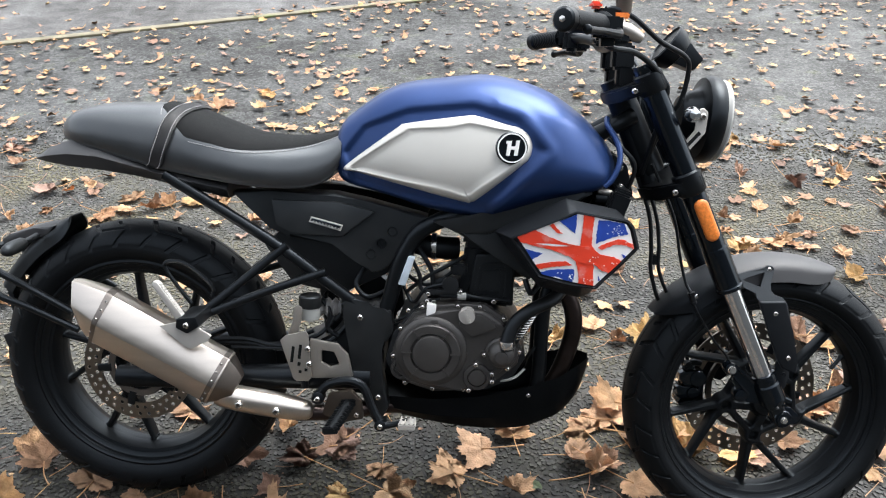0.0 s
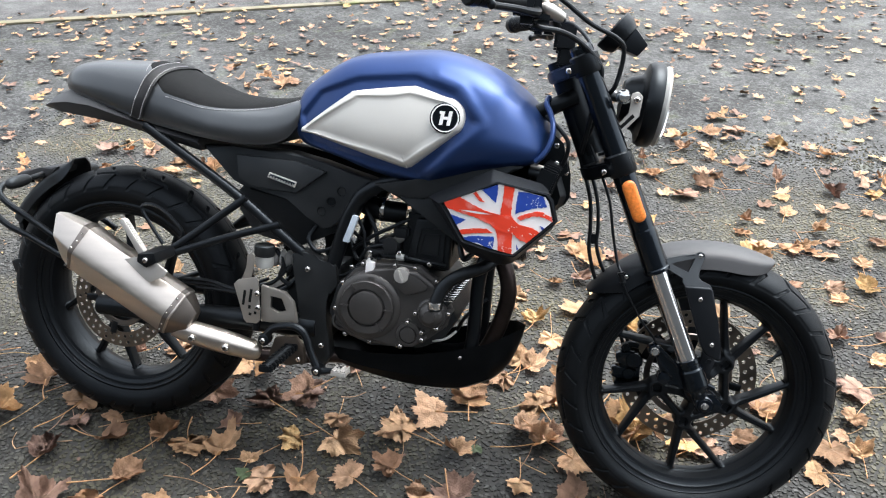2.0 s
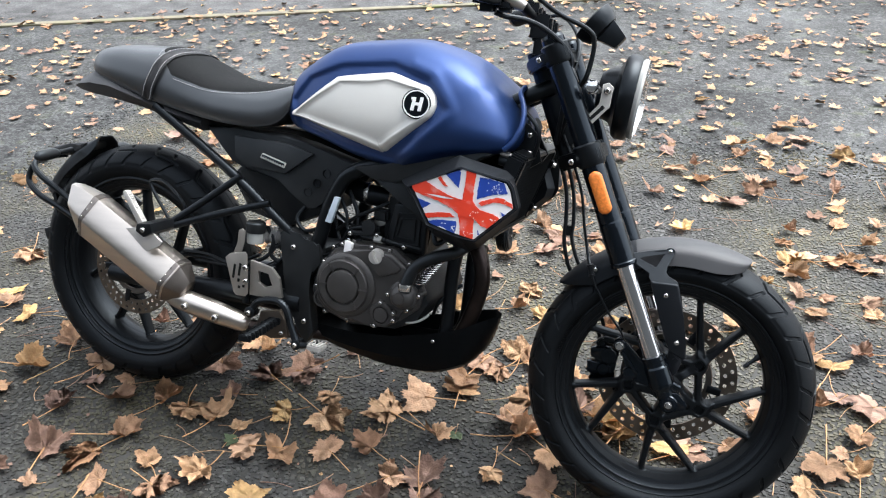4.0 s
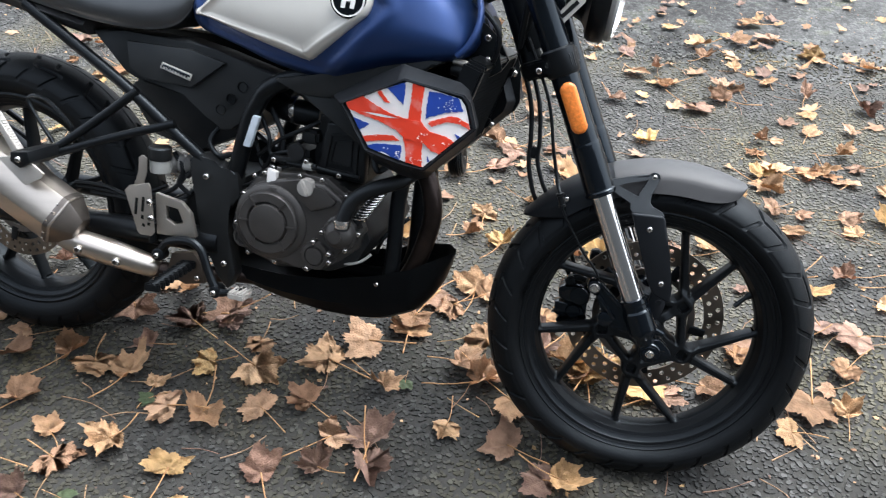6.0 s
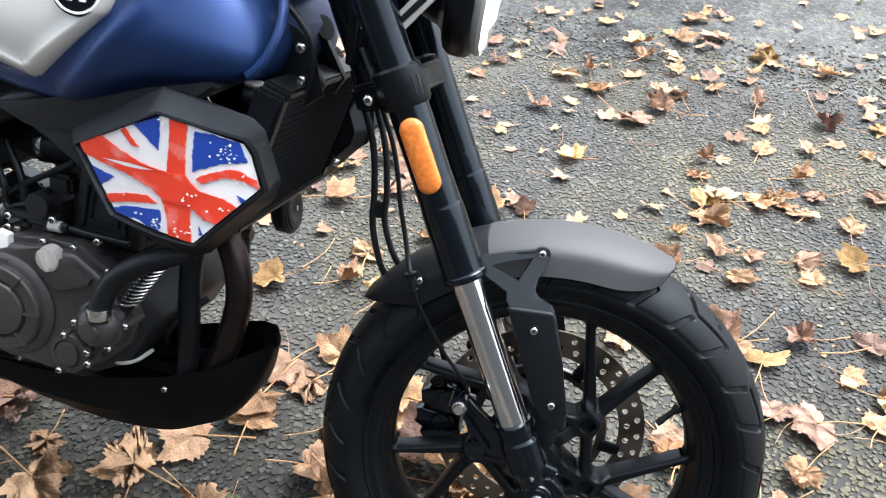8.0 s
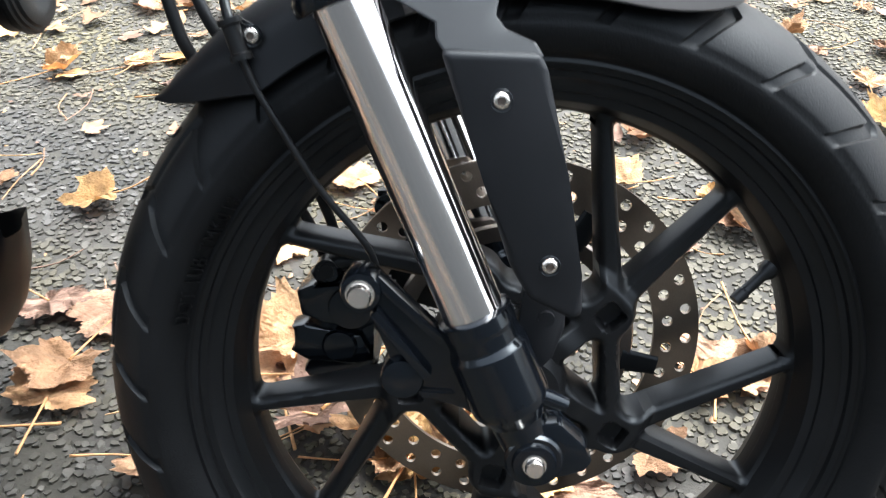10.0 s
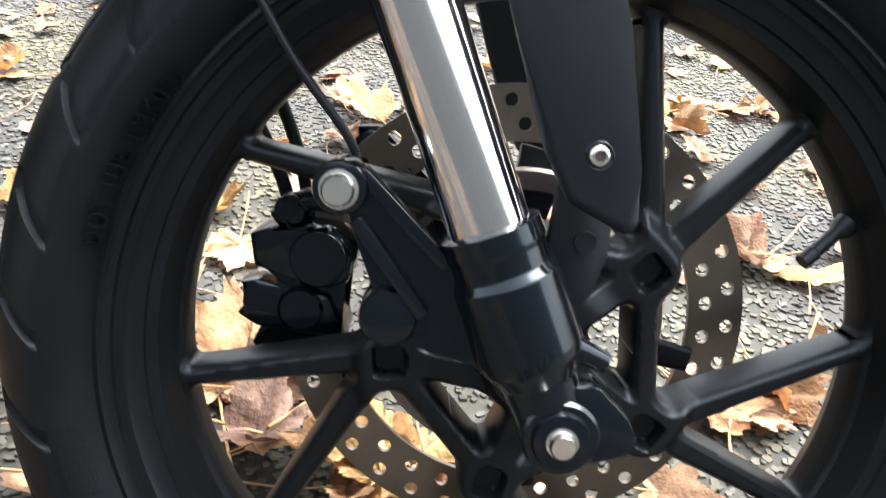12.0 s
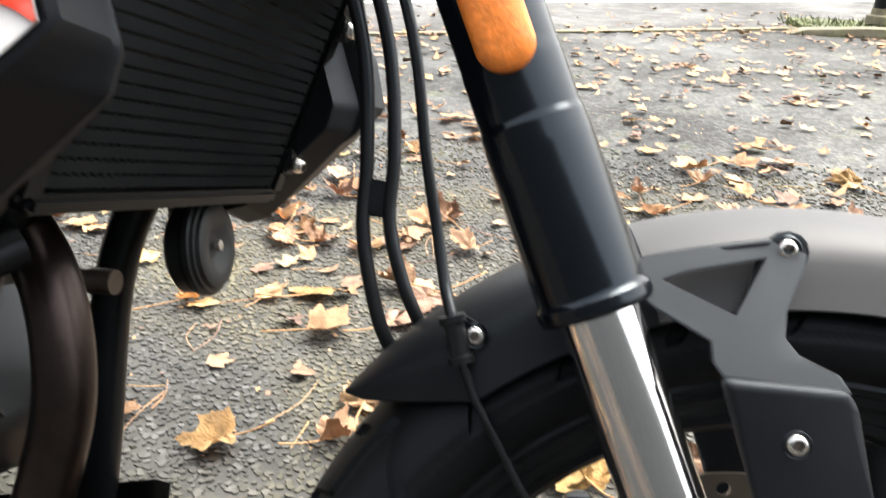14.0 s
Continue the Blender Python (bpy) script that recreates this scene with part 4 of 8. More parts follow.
def wheel_arm_mesh(inner):
    """A fifth of the cast spider: a pocketed node, two spokes, a hub arm and half of each link to the next nodes, with filleted corners and bevelled edges."""
    at = lambda r, deg: np.array((r * math.cos(radians(deg)), r * math.sin(radians(deg))))
    bars = []
    for k in (-1, 0, 1):
        o = 72 * k
        bars += [(at(0.084, o), at(inner + 0.004, o + 3.0), 0.0088, 0.0056), (at(0.084, o), at(inner + 0.004, o + 35.0), 0.0088, 0.0056), (at(0.080, o), at(0.080, o + 72), 0.0074, 0.0074), (at(0.080, o), at(0.030, o + 14), 0.0098, 0.0100), (at(0.079, o), at(0.081, o), 0.0180, 0.0180)]

    def join(a, b, k):
        h = np.clip(0.5 + 0.5 * (b - a) / k, 0, 1)
        return b + (a - b) * h - k * h * (1 - h)

    def depth(x, z):
        r = np.hypot(x, z)
        out = join(inner - r, r - 0.033, 0.002)
        for p, q, w0, w1 in bars:
            d = q - p
            t = np.clip(((x - p[0]) * d[0] + (z - p[1]) * d[1]) / (d @ d), 0, 1)
            out = join(out, np.hypot(x - p[0] - t * d[0], z - p[1] - t * d[1]) - (w0 + (w1 - w0) * t), 0.007)
        return out

    na, nr = 120, 92
    ang, rad = np.radians(np.linspace(-36, 36, na + 1)), np.linspace(0.026, inner + 0.003, nr + 1)
    aa, rr = np.meshgrid(ang, rad, indexing="ij")
    x, z = rr * np.cos(aa), rr * np.sin(aa)
    ac, rc = np.meshgrid((ang[1:] + ang[:-1]) / 2, (rad[1:] + rad[:-1]) / 2, indexing="ij")
    kept = depth(rc * np.cos(ac), rc * np.sin(ac)) < 0
    # draw the ragged border of the kept cells onto the true outline
    pad = np.pad(kept, 1, mode="edge")
    corner = np.stack([pad[:-1, :-1], pad[1:, :-1], pad[:-1, 1:], pad[1:, 1:]])
    border = corner.any(0) & ~corner.all(0)
    for _ in range(4):
        f, e = depth(x, z), 2e-4
        gx, gz = (depth(x + e, z) - f) / e, (depth(x, z + e) - f) / e
        g2 = np.maximum(gx * gx + gz * gz, 0.2)
        sx, sz = np.where(border, f * gx / g2, 0), np.where(border, f * gz / g2, 0)
        sx[[0, -1]] = sz[[0, -1]] = 0
        x, z = x - sx, z - sz
    r, d = np.hypot(x, z), np.maximum(0, -depth(x, z))
    smooth = lambda t: np.clip(t, 0, 1) ** 2 * (3 - 2 * np.clip(t, 0, 1))
    face = -0.0250 + 0.0075 * smooth((r - 0.094) / 0.011) + 0.003 * np.clip((r - 0.105) / 0.09, 0, 1) - 0.006 * smooth((0.060 - r) / 0.02)
    face = face + 0.0055 * np.clip(1 - d / 0.0036, 0, 1) ** 1.2
    # the pocket: a rounded square sunk into the node
    px, pz = np.abs(x - 0.0805), np.abs(z)
    sunk = np.hypot(np.maximum(px - 0.0042, 0), np.maximum(pz - 0.0042, 0)) - 0.0048
    face = face + 0.0105 * smooth((0.0010 - sunk) / 0.0026)
    verts, faces, index = [], [], {}

    def vert(side, i, j):
        if (side, i, j) not in index:
            index[side, i, j] = len(verts)
            verts.append((float(x[i, j]), float(face[i, j]) if side == 0 else 0.012, float(z[i, j])))
        return index[side, i, j]

    for i, j in zip(*np.nonzero(kept)):
        i, j = int(i), int(j)
        faces.append((vert(0, i, j), vert(0, i + 1, j), vert(0, i + 1, j + 1), vert(0, i, j + 1)))
        faces.append((vert(1, i, j + 1), vert(1, i + 1, j + 1), vert(1, i + 1, j), vert(1, i, j)))
        for di, dj, c0, c1 in ((-1, 0, (i, j), (i, j + 1)), (1, 0, (i + 1, j + 1), (i + 1, j)), (0, -1, (i + 1, j), (i, j)), (0, 1, (i, j + 1), (i + 1, j + 1))):
            ni, nj = i + di, j + dj
            if 0 <= ni < na and 0 <= nj < nr and not kept[ni, nj]:
                faces.append((vert(0, *c0), vert(0, *c1), vert(1, *c1), vert(1, *c0)))
    me = bpy.data.meshes.new("wheel_arm")
    me.from_pydata(verts, [], faces)
    bm = bmesh.new()
    bm.from_mesh(me)
    bmesh.ops.recalc_face_normals(bm, faces=bm.faces)
    bm.to_mesh(me)
    bm.free()
    me.shade_smooth()
    me.set_sharp_from_angle(angle=radians(40))
    me.materials.append(M_WHEEL)
    return me


WHEEL_ARM = wheel_arm_mesh(0.1965)


def wheel(name, m, outer, half_t, rim, half_r, inner, turn, repeats, disc_y, disc_r, label):
    w = new(name)
    w.parent = bike
    w.matrix_basis = m
    w["label"] = label
    part("tyre", tyre_bm(outer, half_t, rim + 0.008, repeats), M_RUBBER, w, "black rubber tyre with slanting tread grooves", sharp=50)
    part("rim", rim_bm(rim, half_r, inner), M_WHEEL, w, "satin black cast rim")
    for k in range(5):
        share("wheel_arm", WHEEL_ARM, w, Matrix.Rotation(-radians(turn + 72 * k), 4, "Y"))
    bm = bmesh.new()
    lathe(bm, [(0.030, 0.045), (0.034, 0.03), (0.034, -0.022), (0.030, -0.034), (0.026, -0.040)], 36)
    part("hub", bm, M_WHEEL, w)
    # brake disc: two rows of round holes, with their walls
    bm = bmesh.new()
    nh, r0, r1 = 34, disc_r - 0.036, disc_r
    n, nr, hole = nh * 12, 18, 0.0044
    radii = np.linspace(r0, r1, nr + 1)
    centres = [(rr * math.cos((k + o) * 2 * math.pi / nh), rr * math.sin((k + o) * 2 * math.pi / nh)) for rr, o in ((r0 + 0.011, 0.0), (r1 - 0.010, 0.35)) for k in range(nh)]
    grid = {}
    ca = np.array(centres)

    def nearest(x, z):
        d = np.hypot(ca[:, 0] - x, ca[:, 1] - z)
        k = int(d.argmin())
        return d[k], ca[k]

    gone = set()
    for i in range(n):
        for j in range(nr):
            tm, rm = 2 * math.pi * (i + 0.5) / n, (radii[j] + radii[j + 1]) / 2
            if nearest(rm * math.cos(tm), rm * math.sin(tm))[0] < hole:
                gone.add((i, j))
    flat = {}
    for i in range(n):
        for j in range(nr + 1):
            t = 2 * math.pi * i / n
            x, z = radii[j] * math.cos(t), radii[j] * math.sin(t)
            if any(((i + a) % n, j + b) in gone for a in (0, -1) for b in (0, -1)):
                d, c = nearest(x, z)
                x, z = c[0] + (x - c[0]) * hole / max(d, 1e-6), c[1] + (z - c[1]) * hole / max(d, 1e-6)
            flat[i, j] = (x, z)
    ya, yb = disc_y - 0.002, disc_y + 0.002
    vs = {(y, i, j): bm.verts.new((x, y, z)) for y in (ya, yb) for (i, j), (x, z) in flat.items()}
    for i in range(n):
        for j in range(nr):
            i2 = (i + 1) % n
            if (i, j) in gone:
                continue
            for y in (ya, yb):
                bm.faces.new((vs[y, i, j], vs[y, i2, j], vs[y, i2, j + 1], vs[y, i, j + 1]))
            for near, e0, e1 in ((((i - 1) % n, j), (i, j), (i, j + 1)), ((i2, j), (i2, j), (i2, j + 1)), ((i, j - 1), (i, j), (i2, j)), ((i, j + 1), (i, j + 1), (i2, j + 1))):
                if near in gone or near[1] in (-1, nr):
                    bm.faces.new((vs[(ya, *e0)], vs[(ya, *e1)], vs[(yb, *e1)], vs[(yb, *e0)]))
    for v in [v for v in bm.verts if not v.link_faces]:
        bm.verts.remove(v)
    part("brake_disc", bm, M_DISC, w, "drilled steel brake disc with brown tarnish", smooth=False, fix=False)
    # the disc's carrier: a dark ring with five short feet
    bm = bmesh.new()
    lathe(bm, [(r0 - 0.030, disc_y - 0.003), (r0 - 0.018, disc_y - 0.004), (r0 - 0.016, disc_y), (r0 - 0.018, disc_y + 0.004), (r0 - 0.030, disc_y + 0.003), (r0 - 0.030, disc_y - 0.003)], 72, caps=False)
    part("disc_carrier", bm, M_STEELDARK, w, "tarnished disc carrier ring")
    for k in range(5):
        a = radians(turn + 20 + 72 * k)
        bm = bmesh.new()
        spoke_bar(bm, ((r0 - 0.024) * math.cos(a), (r0 - 0.024) * math.sin(a)), ((r0 + 0.006) * math.cos(a), (r0 + 0.006) * math.sin(a)), 0.010, 0.008, disc_y - 0.0045, disc_y - 0.0045, 0.006, 0.006, 0.0)
        part("carrier_foot", bm, M_WHEEL, w)
    return w


front_wheel = wheel("front_wheel", FRONT @ pose(-0.001, 0.006, 0.001, 0, 0, 1.5), 0.297, 0.062, 0.222, 0.0505, 0.1965, 44, 15, 0.056, 0.150, "satin black five-arm cast front wheel")
rear_wheel = wheel("rear_wheel", REAR, 0.313, 0.068, 0.222, 0.058, 0.1965, 20, 15, -0.062, 0.120, "satin black five-arm cast rear wheel")
bm = bmesh.new()
va = radians(28.5)
vp, vd = Vector((0.196 * math.cos(va), -0.004, 0.196 * math.sin(va))), Vector((-math.cos(va + 0.25), -0.25, -math.sin(va + 0.25))).normalized()
tube(bm, [vp, vp + vd * 0.006, vp + vd * 0.010, vp + vd * 0.026, vp + vd * 0.027, vp + vd * 0.036], [0.0075, 0.0065, 0.0042, 0.0042, 0.0050, 0.0046], 12, 1, smooth=False)
part("valve_stem", bm, M_HOSE, front_wheel, "black rubber valve stem")


def tyre_text(body, parent, radius, y, start, height, label):
    """Raised sidewall lettering that runs clockwise round the tyre."""
    cu = bpy.data.curves.new("lettering", "FONT")
    cu.body, cu.size, cu.extrude = body, height * 1.35, 0.0012
    cu.space_character = 1.15
    tmp = new("lettering", cu)
    dg = bpy.context.evaluated_depsgraph_get()
    me = bpy.data.meshes.new_from_object(tmp.evaluated_get(dg))
    bpy.data.objects.remove(tmp)
    for v in me.vertices:
        a, r = radians(start) - v.co.x / radius, radius + v.co.y
        # the wall draws in towards the rim
        k = (0.2599 - r) / 0.0299
        wall = y * (1 - 0.10 * k - 0.16 * k**3 + 0.05 * math.sin(k * 3.14))
        v.co = (r * math.cos(a), wall - v.co.z - 0.0004, r * math.sin(a))
    me.materials.clear()
    me.materials.append(M_RUBBER)
    ob = new("lettering", me)
    ob.parent = parent
    ob["label"] = label
    return ob


tyre_text("DOT 1UB TMK013", front_wheel, 0.2335, -0.0645, 169.0, 0.0080, "raised sidewall lettering")

# ---- fork, front mudguard, lamp, bars ----
def fork_x(z):
    return -0.0002 - 0.4765 * z


def group(name, label="", m=None, parent=None):
    ob = new(name)
    ob.parent = parent or bike
    if m is not None:
        ob.matrix_basis = m
    if label:
        ob["label"] = label
    return ob


fork = group("front_fork", "gloss black upside-down fork with chromed stanchions", FRONT)
for side in (-1, 1):
    y = 0.093 * side
    at = lambda z: (fork_x(z) + (0.009 if side > 0 else 0.0), y, z)
    bm = bmesh.new()
    zs, rs = stepped((0.690, 0.684, 0.372, 0.366, 0.344, 0.341, 0.332, 0.270, 0.2685, 0.2670, 0.2625, 0.2605, 0.2600), (0.0215, 0.0232, 0.0234, 0.0238, 0.0240, 0.0248, 0.0252, 0.0255, 0.0258, 0.0272, 0.0272, 0.0262, 0.0200))
    tube(bm, [at(z) for z in zs], rs, 40, smooth=False)
    part("outer_tube", bm, M_GLOSS, fork, "gloss black outer tube")
    bm = bmesh.new()
    tube(bm, [at(0.27), at(0.06)], 0.0190, 48, smooth=False)
    part("stanchion", bm, M_CHROME, fork, "chromed stanchion")
    bm = bmesh.new()
    zs, rs = stepped((0.087, 0.086, 0.078, 0.076, 0.068, 0.064, 0.032, 0.028, 0.026, 0.018, 0.000, -0.008), (0.0205, 0.0234, 0.0236, 0.0228, 0.0226, 0.0252, 0.0256, 0.0250, 0.0235, 0.0185, 0.0170, 0.0140))
    tube(bm, [at(z) for z in zs], rs, 32, smooth=False)
    lathe(bm, [(0.0085, -0.020), (0.0130, -0.0195), (0.0140, -0.0165), (0.0168, -0.0165), (0.0183, -0.0145), (0.0185, 0.012), (0.017, 0.018)], 36, (0.003, y, -0.005))
    prism(bm, [(0.010, -0.022), (0.036, -0.012), (0.040, -0.004), (0.034, 0.006), (0.018, 0.020), (-0.004, 0.018)], y - 0.012, y + 0.010, 0.003)
    # caliper arm: a thin web with two raised edges and a round eye
    prism(bm, [(-0.113, 0.104), (-0.100, 0.105), (-0.060, 0.070), (-0.036, 0.060), (-0.034, 0.014), (-0.050, 0.024), (-0.066, 0.024), (-0.084, 0.036), (-0.100, 0.072)], y + 0.001, y + 0.009, 0.002)
    for p0, p1 in (((-0.101, 0.1045), (-0.058, 0.0665)), ((-0.1015, 0.0830), (-0.0660, 0.0420))):
        d = Vector((p1[0] - p0[0], 0, p1[1] - p0[1])).normalized()
        nrm = Vector((-d.z, 0, d.x)) * 0.0032
        a, b = Vector((p0[0], 0, p0[1])), Vector((p1[0], 0, p1[1]))
        prism(bm, [((a + nrm).x, (a + nrm).z), ((b + nrm).x, (b + nrm).z), ((b - nrm).x, (b - nrm).z), ((a - nrm).x, (a - nrm).z)], y - 0.006, y + 0.010, 0.0016)
    lathe(bm, [(0.0080, y - 0.0095), (0.0118, y - 0.0085), (0.0126, y - 0.006), (0.0126, y + 0.014)], 28, (-0.109, 0, 0.0965))
    lathe(bm, [(0.0105, y - 0.0045), (0.0125, y - 0.004), (0.0136, y - 0.002), (0.0136, y + 0.02)], 28, (-0.082, 0, 0.039))
    box(bm, (-0.060, y + 0.004, 0.029), (0.022, 0.012, 0.006), 0.0015)
    tube(bm, [(0.004, y - 0.006, 0.036), (0.020, y - 0.004, 0.030)], [0.0065, 0.0050], 12, smooth=False)
    part("lower_leg", bm, M_GLOSS, fork, "black cast fork foot with a worn lug")
for i in range(6):
    dx, z = -0.0085 + 0.0036 * i, 0.0255 + 0.0022 * i
    bm = bmesh.new()
    turn = math.asin(dx / 0.026)
    box(bm, (fork_x(z) + dx, -0.093 - math.sqrt(0.0250**2 - dx * dx), z), (0.0022, 0.0022, 0.0052), 0.0005, Matrix.Rotation(turn, 4, "Z") @ Matrix.Rotation(radians(-24), 4, "Y"))
    part("cast_mark", bm, M_GLOSS, fork)
bolts(fork, [(-0.109, -0.1030, 0.0965)], 1.12, plain=True)
bolts(fork, [(0.003, -0.1125, -0.005)], 0.95, plain=True)
bm = bmesh.new()
tube(bm, [(0.0, -0.09, 0.0), (0.0, 0.09, 0.0)], 0.011, 20, smooth=False)
part("axle", bm, M_ZINC, fork)
# reflector
bm = bmesh.new()
ax = Vector((fork_x(0.44) - fork_x(0.36), 0, 0.08)).normalized()
rings = []
for r, out in ((0.0135, 0.003), (0.0135, -0.003), (0.0115, -0.0055), (0.0060, -0.0068)):
    ring = []
    for a in np.linspace(0, 2 * math.pi, 40, endpoint=False):
        along = math.sin(a) * r + math.copysign(0.030, math.sin(a))
        across = math.cos(a) * r
        q = Vector((fork_x(0.400), -0.1160, 0.400)) + ax * along + Vector((ax.z, 0, -ax.x)) * across
        ring.append((q.x, q.y + out, q.z))
    rings.append(ring)
skin(bm, rings, closed=False)
part("reflector", bm, M_ORANGE, fork, "orange pill-shaped side reflector", sharp=50)
# yokes
for nm, z0, th, lab in (("lower_yoke", 0.468, 0.030, "black lower yoke"), ("upper_yoke", 0.655, 0.026, "black upper yoke")):
    bm = bmesh.new()
    tilt = Matrix.Translation((fork_x(z0), 0, z0)) @ Matrix.Rotation(radians(-RAKE), 4, "Y")
    pts = []
    for side, a0 in ((1, -30), (-1, 150)):
        for a in range(a0, a0 + 241, 24):
            pts.append((0.033 * math.cos(radians(a)), 0.093 * side + 0.033 * math.sin(radians(a)) * 1.0))
    pts = [(0.030, -0.093), (0.022, -0.114), (0.0, -0.122), (-0.022, -0.114), (-0.040, -0.093), (-0.066, -0.060), (-0.078, 0.0), (-0.066, 0.060), (-0.040, 0.093), (-0.022, 0.114), (0.0, 0.122), (0.022, 0.114), (0.030, 0.093), (0.016, 0.05), (0.012, 0.0), (0.016, -0.05)]
    lo = [bm.verts.new((x, yy, -th / 2)) for x, yy in pts]
    hi = [bm.verts.new((x, yy, th / 2)) for x, yy in pts]
    fs = [bm.faces.new(list(reversed(lo))), bm.faces.new(hi)]
    for i in range(len(pts)):
        j = (i + 1) % len(pts)
        fs.append(bm.faces.new((lo[i], lo[j], hi[j], hi[i])))
    bmesh.ops.bevel(bm, geom=list({e for f in fs for e in f.edges}), offset=0.004, segments=2, affect="EDGES")
    moved(bm, tilt)
    part(nm, bm, M_FRAME, fork, lab)
    for side in (-1, 1):
        bm = bmesh.new()
        at = lambda z: (fork_x(z), 0.093 * side, z)
        tube(bm, [at(z0 - th / 2 - 0.004), at(z0 - th / 2), at(z0 + th / 2 + 0.004), at(z0 + th / 2 + 0.007)], [0.0255, 0.0285, 0.0285, 0.025], 32, smooth=False)
        part("clamp_ring", bm, M_FRAME, fork)
for side in (-1, 1):
    bm = bmesh.new()
    at = lambda z: (fork_x(z), 0.093 * side, z)
    tube(bm, [at(0.675), at(0.681), at(0.683)], [0.0180, 0.0180, 0.015], 6, smooth=False)
    part("fork_cap", bm, M_ZINC, fork, "silver hexagon fork cap")
bolts(fork, [(fork_x(0.46) - 0.036, -0.112, 0.452), (fork_x(0.64) - 0.040, -0.108, 0.640)], 0.9)
bm = bmesh.new()
tube(bm, [(fork_x(0.45) - 0.05, 0, 0.43), (fork_x(0.67) - 0.05, 0, 0.66)], 0.020, 28, smooth=False)
part("steering_stem", bm, M_FRAME, fork)


# front mudguard: a thin arched shell round the tyre
def mudguard_bm(r_top, drop, a0, a1, half, thick=0.0028, keep=(-1.0, 2.0), blunt=False):
    bm = bmesh.new()
    rings = []
    n = 64
    for i in range(n + 1):
        t = i / n
        if not keep[0] <= t <= keep[1]:
            continue
        a = radians(a0 + (a1 - a0) * t)
        # the sides draw up into a point at both ends
        k = min(1.0, (t / 0.16)) ** 0.7 if t < 0.16 else min(1.0, ((1 - t) / 0.15)) ** 0.7 if t > 0.85 else 1.0
        if blunt:
            k = math.sqrt(max(0.0, 1 - (1 - min(1.0, t / 0.22)) ** 2))
        wide, low = half * (0.45 + 0.55 * k), drop * (0.06 + 0.94 * k)
        if t > 0.80 and not blunt:
            # the front end is rounded off
            k = math.sqrt(max(0.0, 1 - (1 - min(1.0, (1 - t) / 0.20)) ** 2))
            wide, low = half * (0.40 + 0.60 * k), drop * (0.16 + 0.84 * k)
        outer, inner = [], []
        for s in np.linspace(-1, 1, 25):
            e = abs(s)
            if e < 0.72:
                w = e / 0.72
                y, d = wide * 0.93 * math.sin(w * 1.45) / math.sin(1.45), low * 0.50 * (1 - math.cos(w * 1.45)) / (1 - math.cos(1.45))
            else:
                w = (e - 0.72) / 0.28
                y, d = wide * (0.93 + 0.07 * w), low * (0.50 + 0.50 * w)
            y = math.copysign(y, s)
            outer.append((y, r_top - d))
            inner.append((y * (1 - thick / wide), r_top - d - thick * (1 - e * 0.6)))
        loop = outer + list(reversed(inner))
        rings.append([(r * math.cos(a), y, r * math.sin(a)) for y, r in loop])
    skin(bm, rings, closed=False)
    return bm


guard = group("front_mudguard", "satin grey plastic front mudguard on black cast brackets", FRONT)
part("shell", mudguard_bm(0.319, 0.048, 143, 67.5, 0.068, keep=(0.43, 2.0)), M_FENDER, guard, sharp=40)
# The arch's rear half, drawn darker than its front.
part("rear_half", mudguard_bm(0.3185, 0.048, 143, 67.5, 0.0678, keep=(-1.0, 0.44)), M_GUARD, guard, "rear half of the mudguard, darker than the front half", sharp=40)
for side in (-1, 1):
    # one casting: two arms round an open triangle, an eye on the mudguard, a sloping shoulder and the cover plate
    face = lambda x, z: side * min(0.1115, 0.0715 + 0.62 * max(0.0, 0.2975 - z))
    bm = bmesh.new()
    eye = [(-0.0395 + 0.0098 * math.cos(radians(a)), 0.2965 + 0.0092 * math.sin(radians(a))) for a in (150, 120, 90, 60, 30, 0, -30)]
    cut_plate(bm, [(-0.118, 0.2795), (-0.107, 0.2862), (-0.075, 0.2950)] + eye + [(-0.0405, 0.270), (-0.0418, 0.2585), (-0.036, 0.2520), (-0.0195, 0.2460), (-0.0148, 0.2395), (-0.0690, 0.2395), (-0.0735, 0.2450), (-0.0745, 0.2530), (-0.103, 0.2660), (-0.118, 0.2700)], [[(-0.0975, 0.2758), (-0.0860, 0.2812), (-0.0515, 0.2908), (-0.0620, 0.2650)]], -0.0070 * side, face)
    part("bracket", bm, M_GUARD, guard, "satin black cast mudguard bracket", sharp=14)
    out = 0.101 * side
    bm = bmesh.new()
    prism(bm, [(-0.0705, 0.2400), (-0.0175, 0.2415), (-0.0125, 0.2340), (0.0040, 0.178), (0.0180, 0.120), (0.0212, 0.0965), (0.0165, 0.0918), (-0.0110, 0.1035), (-0.0240, 0.124), (-0.0420, 0.170)], out, out + 0.0105 * side, 0.0050, 4)
    prism(bm, [(-0.012, 0.112), (0.012, 0.108), (0.014, 0.092), (0.015, 0.078), (0.010, 0.058), (0.004, 0.050), (-0.006, 0.057), (-0.014, 0.075)], 0.080 * side, 0.090 * side, 0.0022, 2)
    lathe(bm, [(0.0052, 0.0890 * side), (0.0050, 0.0925 * side)], 18, (0.003, 0, 0.084))
    part("cover_plate", bm, M_GUARD, guard, "satin black cover plate beside the fork", sharp=50)
bolts(guard, [(-0.036, -0.1110, 0.216), (-0.001, -0.1110, 0.125), (-0.0400, -0.0715, 0.297), (-0.181, -0.066, 0.237)], 0.70, flat=0.6)
